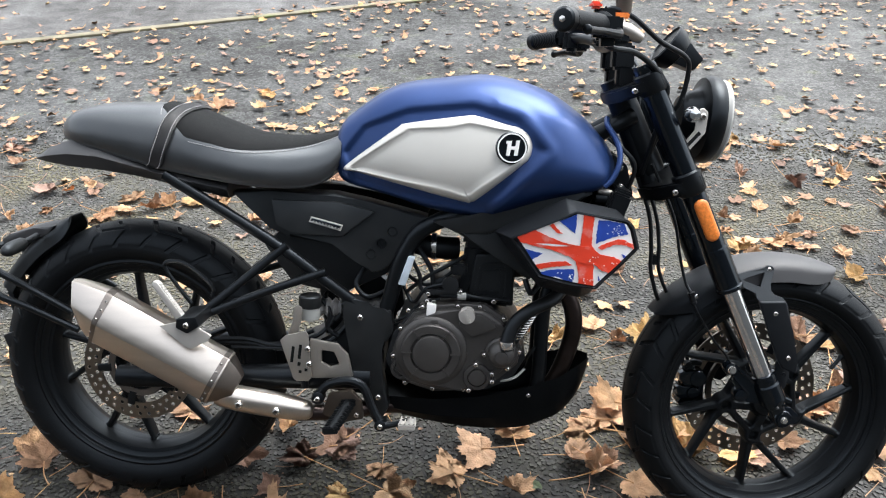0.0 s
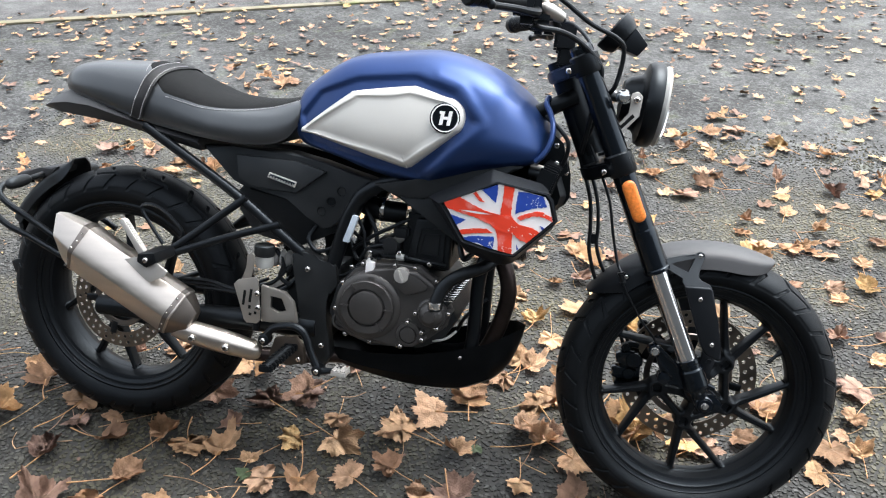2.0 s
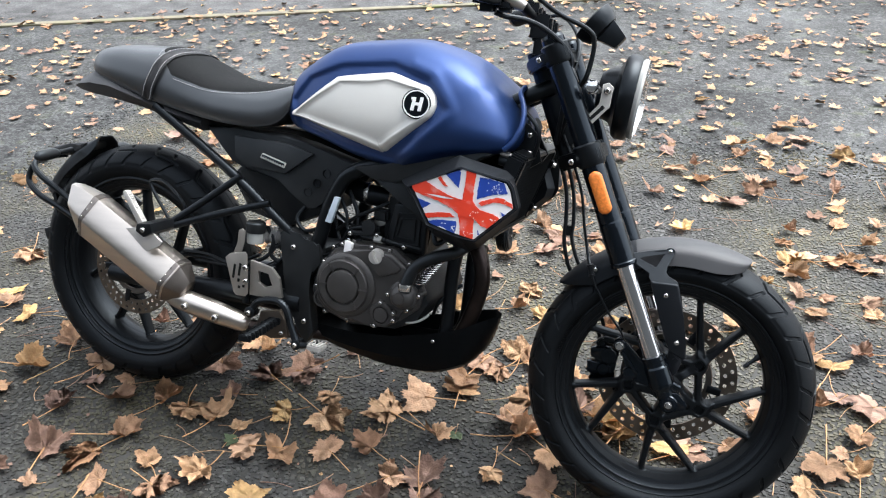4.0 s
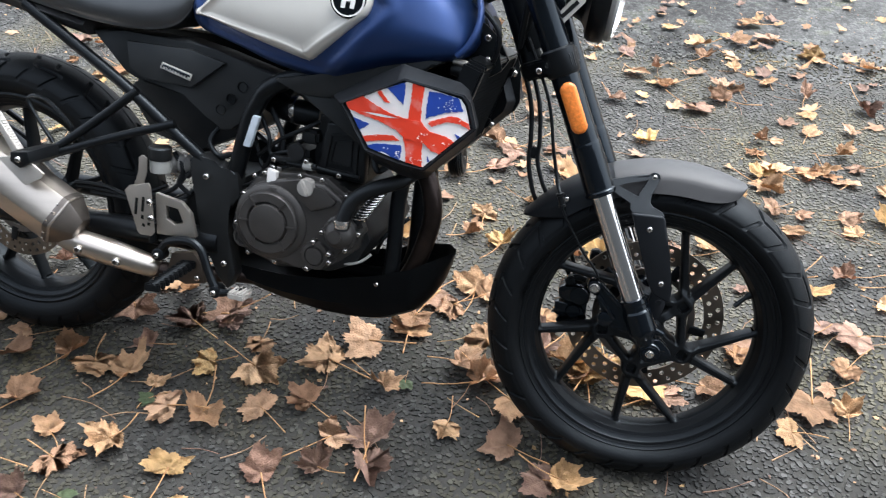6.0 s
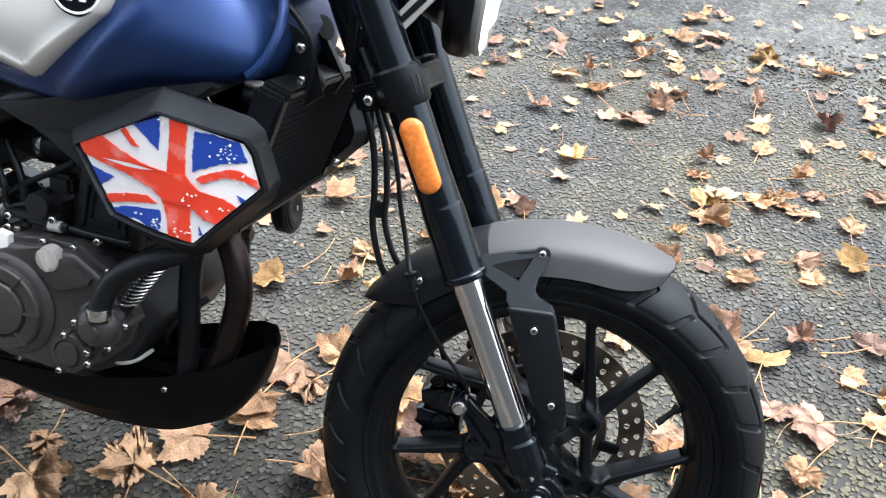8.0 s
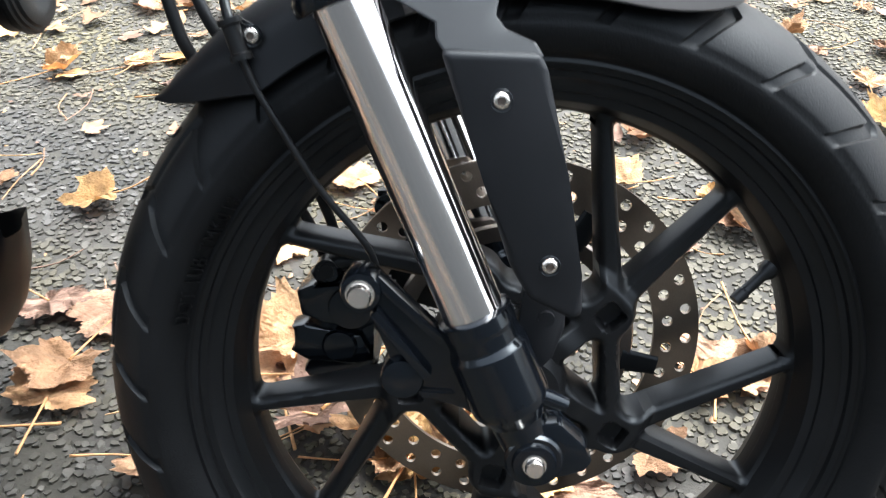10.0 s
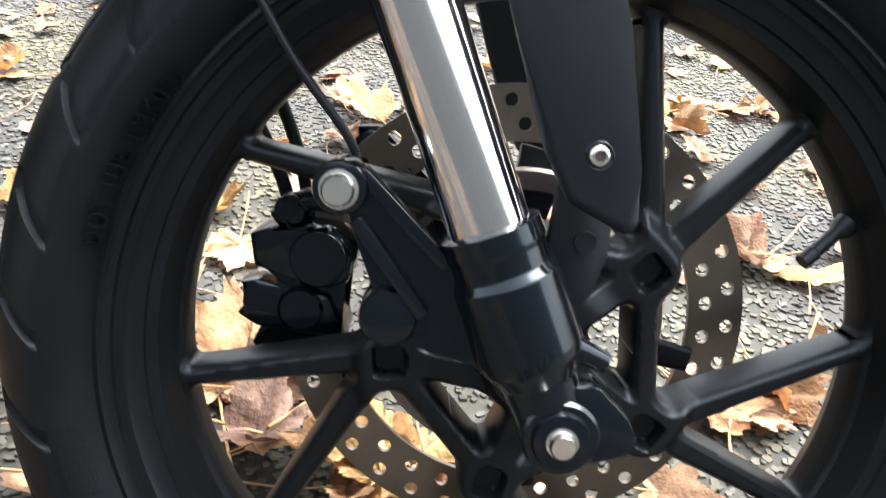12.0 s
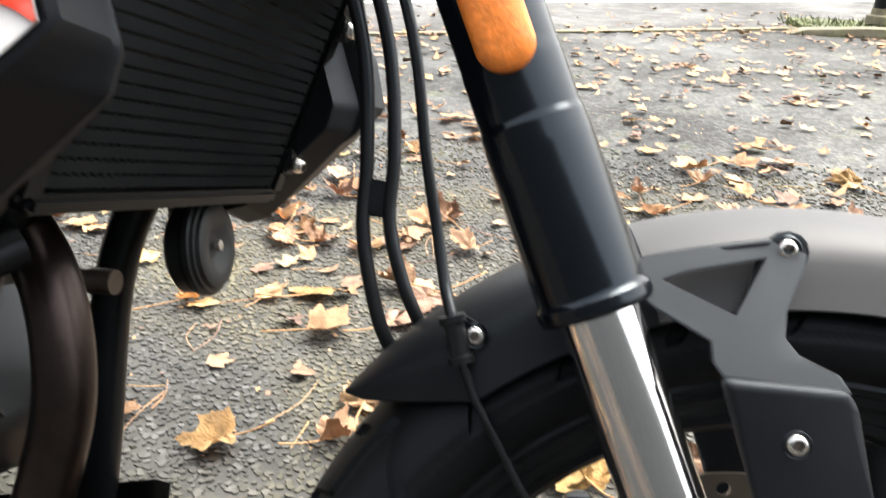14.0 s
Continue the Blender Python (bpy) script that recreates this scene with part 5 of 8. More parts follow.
for q in ((-0.036, -0.1105, 0.216), (-0.001, -0.1105, 0.125), (-0.0400, -0.0710, 0.297), (-0.181, -0.0655, 0.237)):
    bm = bmesh.new()
    lathe(bm, [(0.0052, 0.001), (0.0066, 0.001), (0.0068, -0.0006), (0.0060, -0.0012), (0.0052, -0.0008), (0.0052, 0.001)], 24, q, caps=False)
    part("washer", bm, M_GLOSS, guard, "black washer")
bm = bmesh.new()
tube(bm, [(-0.1936, -0.0680, 0.2462), (-0.1924, -0.0680, 0.2428), (-0.1921, -0.0680, 0.2420), (-0.1870, -0.0680, 0.2273), (-0.1867, -0.0680, 0.2265), (-0.1855, -0.0680, 0.2231)], [0.0070, 0.0070, 0.0054, 0.0054, 0.0068, 0.0068], 18, smooth=False)
box(bm, (-0.187, -0.060, 0.237), (0.014, 0.006, 0.016), 0.002, Matrix.Rotation(radians(25), 4, "Y"))
part("hose_clip", bm, M_HOSE, guard, "black rubber hose grommet")

# caliper on the far side of the wheel
cal = group("front_brake_caliper", "black cast brake caliper over the front disc", FRONT)
bm = bmesh.new()
prism(bm, [(-0.171, 0.043), (-0.161, 0.049), (-0.135, 0.052), (-0.119, 0.051), (-0.109, 0.038), (-0.109, 0.023), (-0.116, 0.012), (-0.116, -0.007), (-0.108, -0.018), (-0.122, -0.041), (-0.148, -0.049), (-0.153, -0.039), (-0.168, -0.028), (-0.162, -0.014), (-0.150, -0.010), (-0.150, 0.016), (-0.166, 0.022)], 0.034, 0.082, 0.0035, 2)
prism(bm, [(-0.172, 0.044), (-0.160, 0.050), (-0.142, 0.046), (-0.124, 0.052), (-0.110, 0.040), (-0.110, 0.022), (-0.122, 0.014), (-0.150, 0.020), (-0.168, 0.024)], 0.024, 0.050, 0.0035, 2)
prism(bm, [(-0.177, 0.013), (-0.166, 0.016), (-0.150, 0.012), (-0.122, 0.010), (-0.114, -0.006), (-0.122, -0.016), (-0.164, -0.014), (-0.177, -0.007), (-0.170, 0.000), (-0.170, 0.006)], 0.026, 0.050, 0.0030, 2)
lathe(bm, [(0.019, 0.050), (0.0185, 0.026), (0.0165, 0.0225), (0.004, 0.0220)], 28, (-0.130, 0, 0.033))
lathe(bm, [(0.0145, 0.050), (0.0140, 0.026), (0.0120, 0.0235), (0.004, 0.0230)], 28, (-0.138, 0, 0.000))
lathe(bm, [(0.009, 0.050), (0.009, 0.030), (0.006, 0.027)], 20, (-0.147, 0, 0.058))
part("body", bm, M_GLOSS, cal)
bm = bmesh.new()
prism(bm, [(-0.120, 0.110), (-0.104, 0.112), (-0.070, 0.060), (-0.040, 0.020), (-0.056, 0.008), (-0.106, 0.020), (-0.112, 0.060)], 0.086, 0.098, 0.003)
part("bracket", bm, M_FRAME, cal)
bm = bmesh.new()
tube(bm, [(-0.158, 0.036, 0.052), (-0.140, 0.036, 0.066), (-0.122, 0.036, 0.064)], [0.007, 0.0075, 0.006], 12, 4)
lathe(bm, [(0.009, 0.028), (0.009, 0.044), (0.006, 0.026)], 16, (-0.150, 0, 0.060))
part("banjo", bm, M_FRAME, cal)
# hoses and sensor lead
hoses = group("front_hoses", "black rubber brake hoses and sensor lead", FRONT)
for pts, r in (
    ([(-0.300, -0.010, 0.470), (-0.270, -0.002, 0.390), (-0.261, 0.0, 0.326), (-0.259, 0.0, 0.281), (-0.249, 0.0, 0.242), (-0.237, 0.004, 0.213), (-0.205, 0.030, 0.160), (-0.165, 0.052, 0.085), (-0.150, 0.056, 0.045)], 0.0043),
    ([(-0.285, 0.000, 0.470), (-0.255, 0.0, 0.390), (-0.245, 0.0, 0.328), (-0.244, 0.0, 0.289), (-0.235, 0.0, 0.259), (-0.221, 0.004, 0.230), (-0.190, 0.030, 0.175), (-0.155, 0.056, 0.100), (-0.140, 0.058, 0.046)], 0.0041),
    ([(-0.285, -0.045, 0.500), (-0.236, -0.050, 0.400), (-0.217, -0.050, 0.322), (-0.208, -0.050, 0.288), (-0.200, -0.056, 0.260), (-0.1928, -0.0680, 0.2439), (-0.1862, -0.0680, 0.2250)], 0.0031),
    ([(-0.1862, -0.0680, 0.2250), (-0.1847, -0.0680, 0.2214), (-0.1774, -0.0680, 0.2062), (-0.1692, -0.0680, 0.1937),  (-0.140, -0.068, 0.150), (-0.109, -0.068, 0.114), (-0.101, -0.067, 0.090)], 0.0023),
):
    bm = bmesh.new()
    tube(bm, pts, r, 12, 8)
    part("hose", bm, M_HOSE, hoses)
bm = bmesh.new()
box(bm, (-0.2525, 0.0, 0.299), (0.014, 0.006, 0.022), 0.002)
part("clip", bm, M_FRAME, hoses)
bm = bmesh.new()
box(bm, (-0.102, -0.066, 0.088), (0.022, 0.016, 0.012), 0.003)
part("sensor", bm, M_PLASTIC, hoses)

# headlamp
lamp = group("headlamp", "round headlamp with clear lens in black bowl", FRONT @ Matrix.Translation((-0.161, 0, 0.588)) @ Matrix.Rotation(radians(5), 4, "Y") @ Matrix.Scale(0.93, 4))
bm = bmesh.new()
lathe(bm, [(0.020, -0.078), (0.044, -0.074), (0.054, -0.062), (0.062, -0.040), (0.070, -0.034), (0.088, -0.028), (0.0935, -0.020), (0.0940, -0.012), (0.0935, 0.0), (0.089, 0.006), (0.084, 0.004), (0.070, -0.020), (0.020, -0.040)], 64, axis="X")
part("bowl", bm, M_FRAME, lamp, "satin black lamp bowl")
bm = bmesh.new()
lathe(bm, [(0.084, 0.002), (0.0885, 0.014), (0.086, 0.019), (0.078, 0.012), (0.070, 0.0)], 64, axis="X", caps=False)
part("light_ring", bm, M_CLEARWHITE, lamp, "white ring light round the lens")
bm = bmesh.new()
lathe(bm, [(0.074, 0.006), (0.060, -0.014), (0.030, -0.030), (0.008, -0.034)], 48, axis="X", caps=False)
part("reflector", bm, M_LENSGREY, lamp)
bm = bmesh.new()
lathe(bm, [(0.086, 0.015), (0.078, 0.023), (0.050, 0.028), (0.002, 0.030)], 48, axis="X", caps=False)
lens = part("lens", bm, M_GLASS, lamp, "clear domed lens")
lens.visible_shadow = False
for side in (-1, 1):
    bm = bmesh.new()
    y = side * 0.094
    prism(bm, [(-0.062, 0.016), (-0.050, 0.022), (-0.039, 0.014), (-0.038, -0.028), (-0.067, -0.068), (-0.073, -0.094), (-0.089, -0.094), (-0.085, -0.062), (-0.060, -0.026)], y - 0.002, y + 0.002, 0.0008, 1)
    part("bracket", bm, M_CASTALU, lamp, "bare metal lamp bracket")
    # A black strip laid on the solid bracket paints the dark of an opening.
    bm = bmesh.new()
    prism(bm, [(-0.053, -0.026), (-0.047, -0.031), (-0.073, -0.066), (-0.079, -0.062)], y - 0.0026, y + 0.0026)
    part("slot_shade", bm, M_SUEDE, lamp, "dark strip on the bracket, painted as an opening's shade")
bolts(lamp, [(-0.050, -0.097, 0.004)], 1.15)
for side in (-1, 1):
    ind = group("indicator", "small clear-lens indicator on a short black stalk", FRONT @ Matrix.Translation((-0.236, 0.118 * side, 0.600)))
    bm = bmesh.new()
    lathe(bm, [(0.002, -0.019), (0.010, -0.016), (0.0145, -0.006), (0.0150, 0.004), (0.012, 0.012)], 24, axis="Y")
    part("lens", bm, M_LENSGREY, ind, "clear faceted lens")
    bm = bmesh.new()
    tube(bm, [(0, -0.010, 0), (0.012, -0.030 * side, -0.004)], [0.011, 0.007], 14, smooth=False)
    part("stalk", bm, M_PLASTIC, ind)

# instrument
dash = group("instrument", "round instrument in a black shell above the lamp", FRONT @ Matrix.Translation((-0.256, 0, 0.7285)) @ Matrix.Rotation(radians(-52), 4, "Y") @ Matrix.Scale(0.77, 4))
bm = bmesh.new()
lathe(bm, [(0.020, -0.038), (0.046, -0.030), (0.056, -0.010), (0.058, 0.012), (0.055, 0.014), (0.052, 0.010)], 48, axis="Z")
part("shell", bm, M_FRAME, dash)
bm = bmesh.new()
lathe(bm, [(0.052, 0.0095), (0.002, 0.0105)], 48, axis="Z", caps=False)
part("dial", bm, M_GLOSS, dash, "dark glass dial")
bm = bmesh.new()
lathe(bm, [(0.0555, 0.0125), (0.0545, 0.0148), (0.0525, 0.0125)], 48, axis="Z", caps=False)
part("bezel", bm, M_FRAME, dash)
bm = bmesh.new()
prism(bm, [(-0.010, -0.085), (0.030, -0.085), (0.040, -0.03), (-0.03, -0.025)], -0.030, 0.030, 0.006)
part("mount", bm, M_FRAME, dash)

# handlebar and controls
bar = group("handlebar", "black handlebar with rubber grips", FRONT)
bm = bmesh.new()
tube(bm, [(-0.517, -0.345, 0.742), (-0.440, -0.24, 0.745), (-0.400, -0.15, 0.748), (-0.380, -0.06, 0.728), (-0.376, 0.06, 0.728), (-0.385, 0.12, 0.746), (-0.420, 0.22, 0.756), (-0.472, 0.312, 0.754)], 0.011, 14, 8)
part("tube", bm, M_FRAME, bar)
for side, a, b in ((-1, Vector((-0.443, -0.243, 0.746)), Vector((-0.517, -0.345, 0.743))), (1, Vector((-0.428, 0.235, 0.757)), Vector((-0.472, 0.312, 0.754)))):
    d = (b - a).normalized()
    bm = bmesh.new()
    pts = [a.lerp(b, t) for t in np.linspace(0, 1, 30)]
    tube(bm, pts, [0.0225 if i in (0, 1) else 0.0170 + 0.0010 * (i % 2) for i in range(30)], 20, smooth=False)
    part("grip", bm, M_RUBBER, bar, "ribbed black rubber grip")
    bm = bmesh.new()
    tube(bm, [b, b + d * 0.003, b + d * 0.005, b + d * 0.020, b + d * 0.024, b + d * 0.0245], [0.014, 0.0175, 0.0195, 0.0195, 0.016, 0.013], 24, smooth=False)
    part("bar_end", bm, M_FRAME, bar)
    bm = bmesh.new()
    tube(bm, [b + d * 0.022, b + d * 0.0262, b + d * 0.027], [0.0055, 0.0055, 0.004], 6, smooth=False)
    part("bolt", bm, M_ZINC, bar, "hexagon bolt in the bar end")
    bm = bmesh.new()
    q = a - d * 0.016
    box(bm, q, (0.040, 0.036, 0.050), 0.010)
    box(bm, q + Vector((0.004, -0.020 * side, -0.012)), (0.034, 0.026, 0.040), 0.008)
    box(bm, q + Vector((-0.016, 0.004 * side, 0.006)), (0.016, 0.018, 0.022), 0.004)
    box(bm, q + Vector((-0.010, -0.014 * side, 0.024)), (0.018, 0.014, 0.012), 0.003)
    if side < 0:
        box(bm, q + d * 0.010 + Vector((0.006, 0.0, -0.004)), (0.050, 0.044, 0.062), 0.014)
    part("switchgear", bm, M_FRAME, bar, "black switch block beside the grip")
    bm = bmesh.new()
    lean = Vector((0.034, 0.0, -0.014)) if side < 0 else Vector((0.045, 0.0, -0.028))
    tube(bm, [a + lean * 0.8, a.lerp(b, 0.2) + lean * 1.1, a.lerp(b, 0.6) + lean * 0.95, b + lean, b + d * 0.012 + lean, b + d * 0.016 + lean], [0.009, 0.008, 0.0060, 0.0060, 0.0085, 0.004], 10, 6)
    part("lever", bm, M_FRAME, bar)
    bm = bmesh.new()
    box(bm, a - d * 0.040 + Vector((0.016, 0.0, -0.020)), (0.034, 0.034, 0.022), 0.006)
    part("lever_perch", bm, M_FRAME, bar)
bm = bmesh.new()
lathe(bm, [(0.010, -0.022), (0.0135, -0.020), (0.0145, 0.006), (0.0165, 0.008), (0.0165, 0.017), (0.012, 0.020)], 24, (-0.396, -0.190, 0.788), axis="Z")
part("reservoir", bm, M_BRONZE, bar, "smoky brown brake fluid pot")
bm = bmesh.new()
box(bm, (-0.402, -0.205, 0.766), (0.026, 0.006, 0.010), 0.002)
part("marker", bm, M_ORANGE, bar, "small orange marker")
bm = bmesh.new()
box(bm, (-0.452, -0.222, 0.780), (0.020, 0.022, 0.012), 0.004)
part("stop_switch", bm, M_RED, bar, "red stop switch")
for side in (-1, 1):
    bm = bmesh.new()
    box(bm, (-0.358, 0.045 * side, 0.706), (0.042, 0.030, 0.052), 0.006)
    box(bm, (-0.352, 0.045 * side, 0.668), (0.034, 0.026, 0.040), 0.005)
    part("riser", bm, M_FRAME, bar)
    bm = bmesh.new()
    box(bm, (-0.380, 0.045 * side, 0.739), (0.038, 0.028, 0.020), 0.006)
    part("riser_cap", bm, M_FRAME, bar)
# bare alloy mirror stub and perch bolts beside the switch block
bm = bmesh.new()
tube(bm, [(-0.412, -0.222, 0.746), (-0.398, -0.220, 0.742), (-0.382, -0.216, 0.734), (-0.368, -0.212, 0.728)], [0.006, 0.012, 0.0125, 0.009], 14, 5)
tube(bm, [(-0.406, -0.206, 0.760), (-0.400, -0.206, 0.742)], [0.008, 0.010], 12, smooth=False)
box(bm, (-0.386, -0.210, 0.746), (0.024, 0.024, 0.014), 0.005)
part("clamp", bm, M_ALU, bar, "bare alloy lever clamp")
for pts, r in (
    ([(-0.430, -0.205, 0.776), (-0.417, -0.200, 0.778), (-0.377, -0.190, 0.765), (-0.316, -0.150, 0.729), (-0.260, -0.115, 0.707), (-0.244, -0.100, 0.683), (-0.251, -0.085, 0.622), (-0.270, -0.060, 0.585), (-0.300, -0.020, 0.480)], 0.0048),
    ([(-0.425, -0.200, 0.716), (-0.408, -0.190, 0.711), (-0.369, -0.160, 0.709), (-0.332, -0.130, 0.695), (-0.294, -0.105, 0.665), (-0.282, -0.100, 0.638), (-0.290, -0.070, 0.560), (-0.300, -0.030, 0.480)], 0.0055),
    ([(-0.400, 0.190, 0.745), (-0.340, 0.150, 0.750), (-0.290, 0.080, 0.680), (-0.310, 0.020, 0.540)], 0.0045),
    ([(-0.380, -0.07, 0.55), (-0.330, -0.085, 0.50), (-0.350, -0.06, 0.43), (-0.40, -0.03, 0.41)], 0.0045),
):
    bm = bmesh.new()
    tube(bm, pts, r, 10, 8)
    part("cable", bm, M_HOSE, bar)

# ---- tank ----
# Cross-sections along the tank: x, crown height, lower edge, half width
TANK = ((-0.206, 0.846, 0.752, 0.078), (-0.185, 0.872, 0.735, 0.094), (-0.10, 0.928, 0.716, 0.126), (0.0, 0.948, 0.692, 0.152), (0.10, 0.955, 0.686, 0.168), (0.20, 0.930, 0.718, 0.172), (0.275, 0.884, 0.734, 0.160), (0.322, 0.838, 0.748, 0.132), (0.342, 0.806, 0.772, 0.080))
SHAPE = ((0.0, 1.0), (0.30, 0.985), (0.55, 0.94), (0.74, 0.84), (0.86, 0.70), (0.95, 0.52), (1.0, 0.34), (0.98, 0.20), (0.90, 0.08), (0.66, 0.0), (0.0, 0.0))
CREASE = ((-0.190, 0.800), (-0.150, 0.853), (-0.062, 0.888), (0.066, 0.903), (0.152, 0.877), (0.200, 0.822), (0.140, 0.752), (0.090, 0.700), (-0.02, 0.712), (-0.17, 0.742))


def inside(poly, x, z):
    """How far inside an outline a point lies; below zero outside."""
    best, hit = 1e9, False
    n = len(poly)
    for i in range(n):
        (ax, az), (bx, bz) = poly[i], poly[(i + 1) % n]
        t = max(0, min(1, ((x - ax) * (bx - ax) + (z - az) * (bz - az)) / ((bx - ax) ** 2 + (bz - az) ** 2)))
        best = min(best, math.hypot(x - ax - t * (bx - ax), z - az - t * (bz - az)))
        if (az > z) != (bz > z) and x < (bx - ax) * (z - az) / (bz - az) + ax:
            hit = not hit
    return best if hit else -best


tank_lines = spline(TANK, 14)
shape_line = spline(SHAPE, 6)


def tank_ring(row):
    x, top, low, half = row
    right = []
    for v, h in shape_line:
        y, z = -half * float(v), low + (top - low) * float(h)
        if y < -0.05:
            d = inside(CREASE, x, z)
            k = max(0.0, min(1.0, (d + 0.004) / 0.012))
            y += 0.0085 * k * k * (3 - 2 * k)
            # the flare below the front shoulder
            if x > 0.10 and d < 0:
                y -= 0.004 * max(0, 1 - abs(d + 0.014) / 0.014)
        right.append((x, y, z))
    left = [(x, -y, z) for x, y, z in reversed(right[1:-1])]
    return right + left


tank_rows = [(float(r[0]), [(q[2], q[1]) for q in reversed(tank_ring(r)[: len(shape_line)]) if q[1] < -0.02]) for r in tank_lines]


def tank_y(x, z):
    """The tank's right flank at x, z."""
    xs = [r[0] for r in tank_rows]
    i = max(1, min(len(xs) - 1, int(np.searchsorted(xs, x))))
    ys = []
    for k in (i - 1, i):
        zs = [q[0] for q in tank_rows[k][1]]
        ys.append(float(np.interp(z, zs, [q[1] for q in tank_rows[k][1]])))
    t = max(0.0, min(1.0, (x - xs[i - 1]) / (xs[i] - xs[i - 1])))
    return ys[0] + (ys[1] - ys[0]) * t


tank = group("fuel_tank", "satin blue metallic fuel tank with silver side panels")
bm = bmesh.new()
skin(bm, [tank_ring(r) for r in tank_lines], closed=False)
part("shell", bm, M_BLUE, tank, "satin metallic blue tank shell", sharp=60)
# the rolled front edge
bm = bmesh.new()
tube(bm, [(0.318, -0.130, 0.754), (0.334, -0.126, 0.771), (0.345, -0.118, 0.797), (0.346, -0.105, 0.822), (0.338, -0.088, 0.845), (0.325, -0.068, 0.866), (0.326, -0.045, 0.878)], 0.0058, 10, 8)
part("front_lip", bm, M_BLUE, tank)


SILVER = ((-0.190, 0.767), (-0.172, 0.785), (-0.085, 0.850), (-0.060, 0.862), (0.050, 0.880), (0.075, 0.880), (0.128, 0.867), (0.152, 0.862), (0.170, 0.848), (0.177, 0.828), (0.172, 0.807), (0.158, 0.793), (0.084, 0.730), (0.066, 0.719), (0.042, 0.720), (-0.140, 0.757), (-0.178, 0.763))
panel = part("side_panel", pad_bm(SILVER, tank_y, 0.0115, 0.020), M_SILVER, tank, "satin silver side panel", sharp=85)
EM = Vector((0.138, tank_y(0.138, 0.825) - 0.0125, 0.826))
em_turn = Matrix.Rotation(radians(10), 4, "Z") @ Matrix.Rotation(radians(-6), 4, "X")
bm = bmesh.new()
moved(lathe(bm, [(0.0300, 0.004), (0.0300, -0.004), (0.0285, -0.0055), (0.002, -0.0055)], 48), Matrix.Translation(EM) @ em_turn)
em = part("emblem", bm, M_GLOSS, bike, "round black emblem with a white ring and mark")
bm = bmesh.new()
moved(lathe(bm, [(0.0275, -0.0050), (0.0275, -0.0066), (0.0250, -0.0066), (0.0250, -0.0050)], 48, caps=False), Matrix.Translation(EM) @ em_turn)
part("ring", bm, M_WHITE, em)
for shape in (((-0.0115, -0.014), (-0.0045, -0.014), (-0.0005, 0.013), (-0.0105, 0.013), (-0.0115, 0.008), (-0.0085, 0.008)), ((0.0035, -0.014), (0.0105, -0.014), (0.0145, 0.014), (0.0075, 0.014)), ((-0.0030, -0.003), (0.0055, -0.003), (0.0062, 0.003), (-0.0022, 0.003))):
    bm = bmesh.new()
    moved(prism(bm, shape, -0.0068, -0.0052), Matrix.Translation(EM) @ em_turn)
    part("mark", bm, M_WHITE, em)

# ---- seat ----
# x, crown height, lower edge at the sides, half width
SEAT = ((-0.782, 0.828, 0.815, 0.030), (-0.772, 0.850, 0.806, 0.062), (-0.740, 0.868, 0.800, 0.092), (-0.690, 0.877, 0.790, 0.110), (-0.620, 0.880, 0.772, 0.120), (-0.560, 0.880, 0.757, 0.124), (-0.510, 0.868, 0.747, 0.126), (-0.450, 0.845, 0.738, 0.128), (-0.390, 0.825, 0.730, 0.128), (-0.320, 0.819, 0.725, 0.122), (-0.260, 0.822, 0.728, 0.112), (-0.220, 0.830, 0.745, 0.100), (-0.196, 0.836, 0.780, 0.088))
SEAT_SHAPE = ((0.0, 1.0), (0.38, 0.965), (0.68, 0.87), (0.87, 0.70), (0.97, 0.47), (1.0, 0.27), (0.96, 0.08), (0.85, 0.0), (0.0, 0.0))
seat_lines, seat_shape = spline(SEAT, 10), spline(SEAT_SHAPE, 6)


def seat_ring(row, grow=0.0):
    x, top, low, half = row
    r = [(x, -(half + grow) * float(v), low + (top + grow - low) * float(h)) for v, h in seat_shape]
    return r + [(x, -y, z) for x, y, z in reversed(r[1:-1])]


seat = group("seat", "black stitched leatherette seat with suede top and rear hump")
bm = bmesh.new()
skin(bm, [seat_ring(r) for r in seat_lines], closed=False)
part("base", bm, M_LEATHER, seat, "black leatherette seat body", sharp=60)


def seat_pt(x, k, grow=0.0):
    """A point of the seat's right surface: x along it, k from 0 on the crown down the flank."""
    xs = [r[0] for r in seat_lines]
    top, low, half = (float(np.interp(x, xs, [r[c] for r in seat_lines])) for c in (1, 2, 3))
    n = range(len(seat_shape))
    v, h = float(np.interp(k, n, [q[0] for q in seat_shape])), float(np.interp(k, n, [q[1] for q in seat_shape]))
    return Vector((x, -(half + grow) * v, low + (top + grow - low) * h))


def both_sides(row):
    """A row of points from the crown down the right flank, carried over to the left."""
    return [Vector((q.x, -q.y, q.z)) for q in reversed(row[1:])] + list(row)


def suede_edge(x):
    return float(np.interp(x, (-0.566, -0.550, -0.530, -0.500, -0.420, -0.340, -0.260, -0.215, -0.198), (7.5, 10.5, 15.5, 20.5, 19.0, 16.0, 12.5, 10.0, 8.5)))


def sheet(rows):
    bm = bmesh.new()
    vs = [[bm.verts.new(q) for q in r] for r in rows]
    for a, b in zip(vs, vs[1:]):
        for i in range(len(a) - 1):
            bm.faces.new((a[i], a[i + 1], b[i + 1], b[i]))
    return bm


def stitches(line, name="stitch"):
    """Separate thread stitches along a line of points."""
    for a, b in zip(line, line[1:]):
        bm = bmesh.new()
        tube(bm, [a, a.lerp(b, 0.72)], 0.00075, 5, smooth=False)
        part(name, bm, M_THREAD, seat, smooth=False)


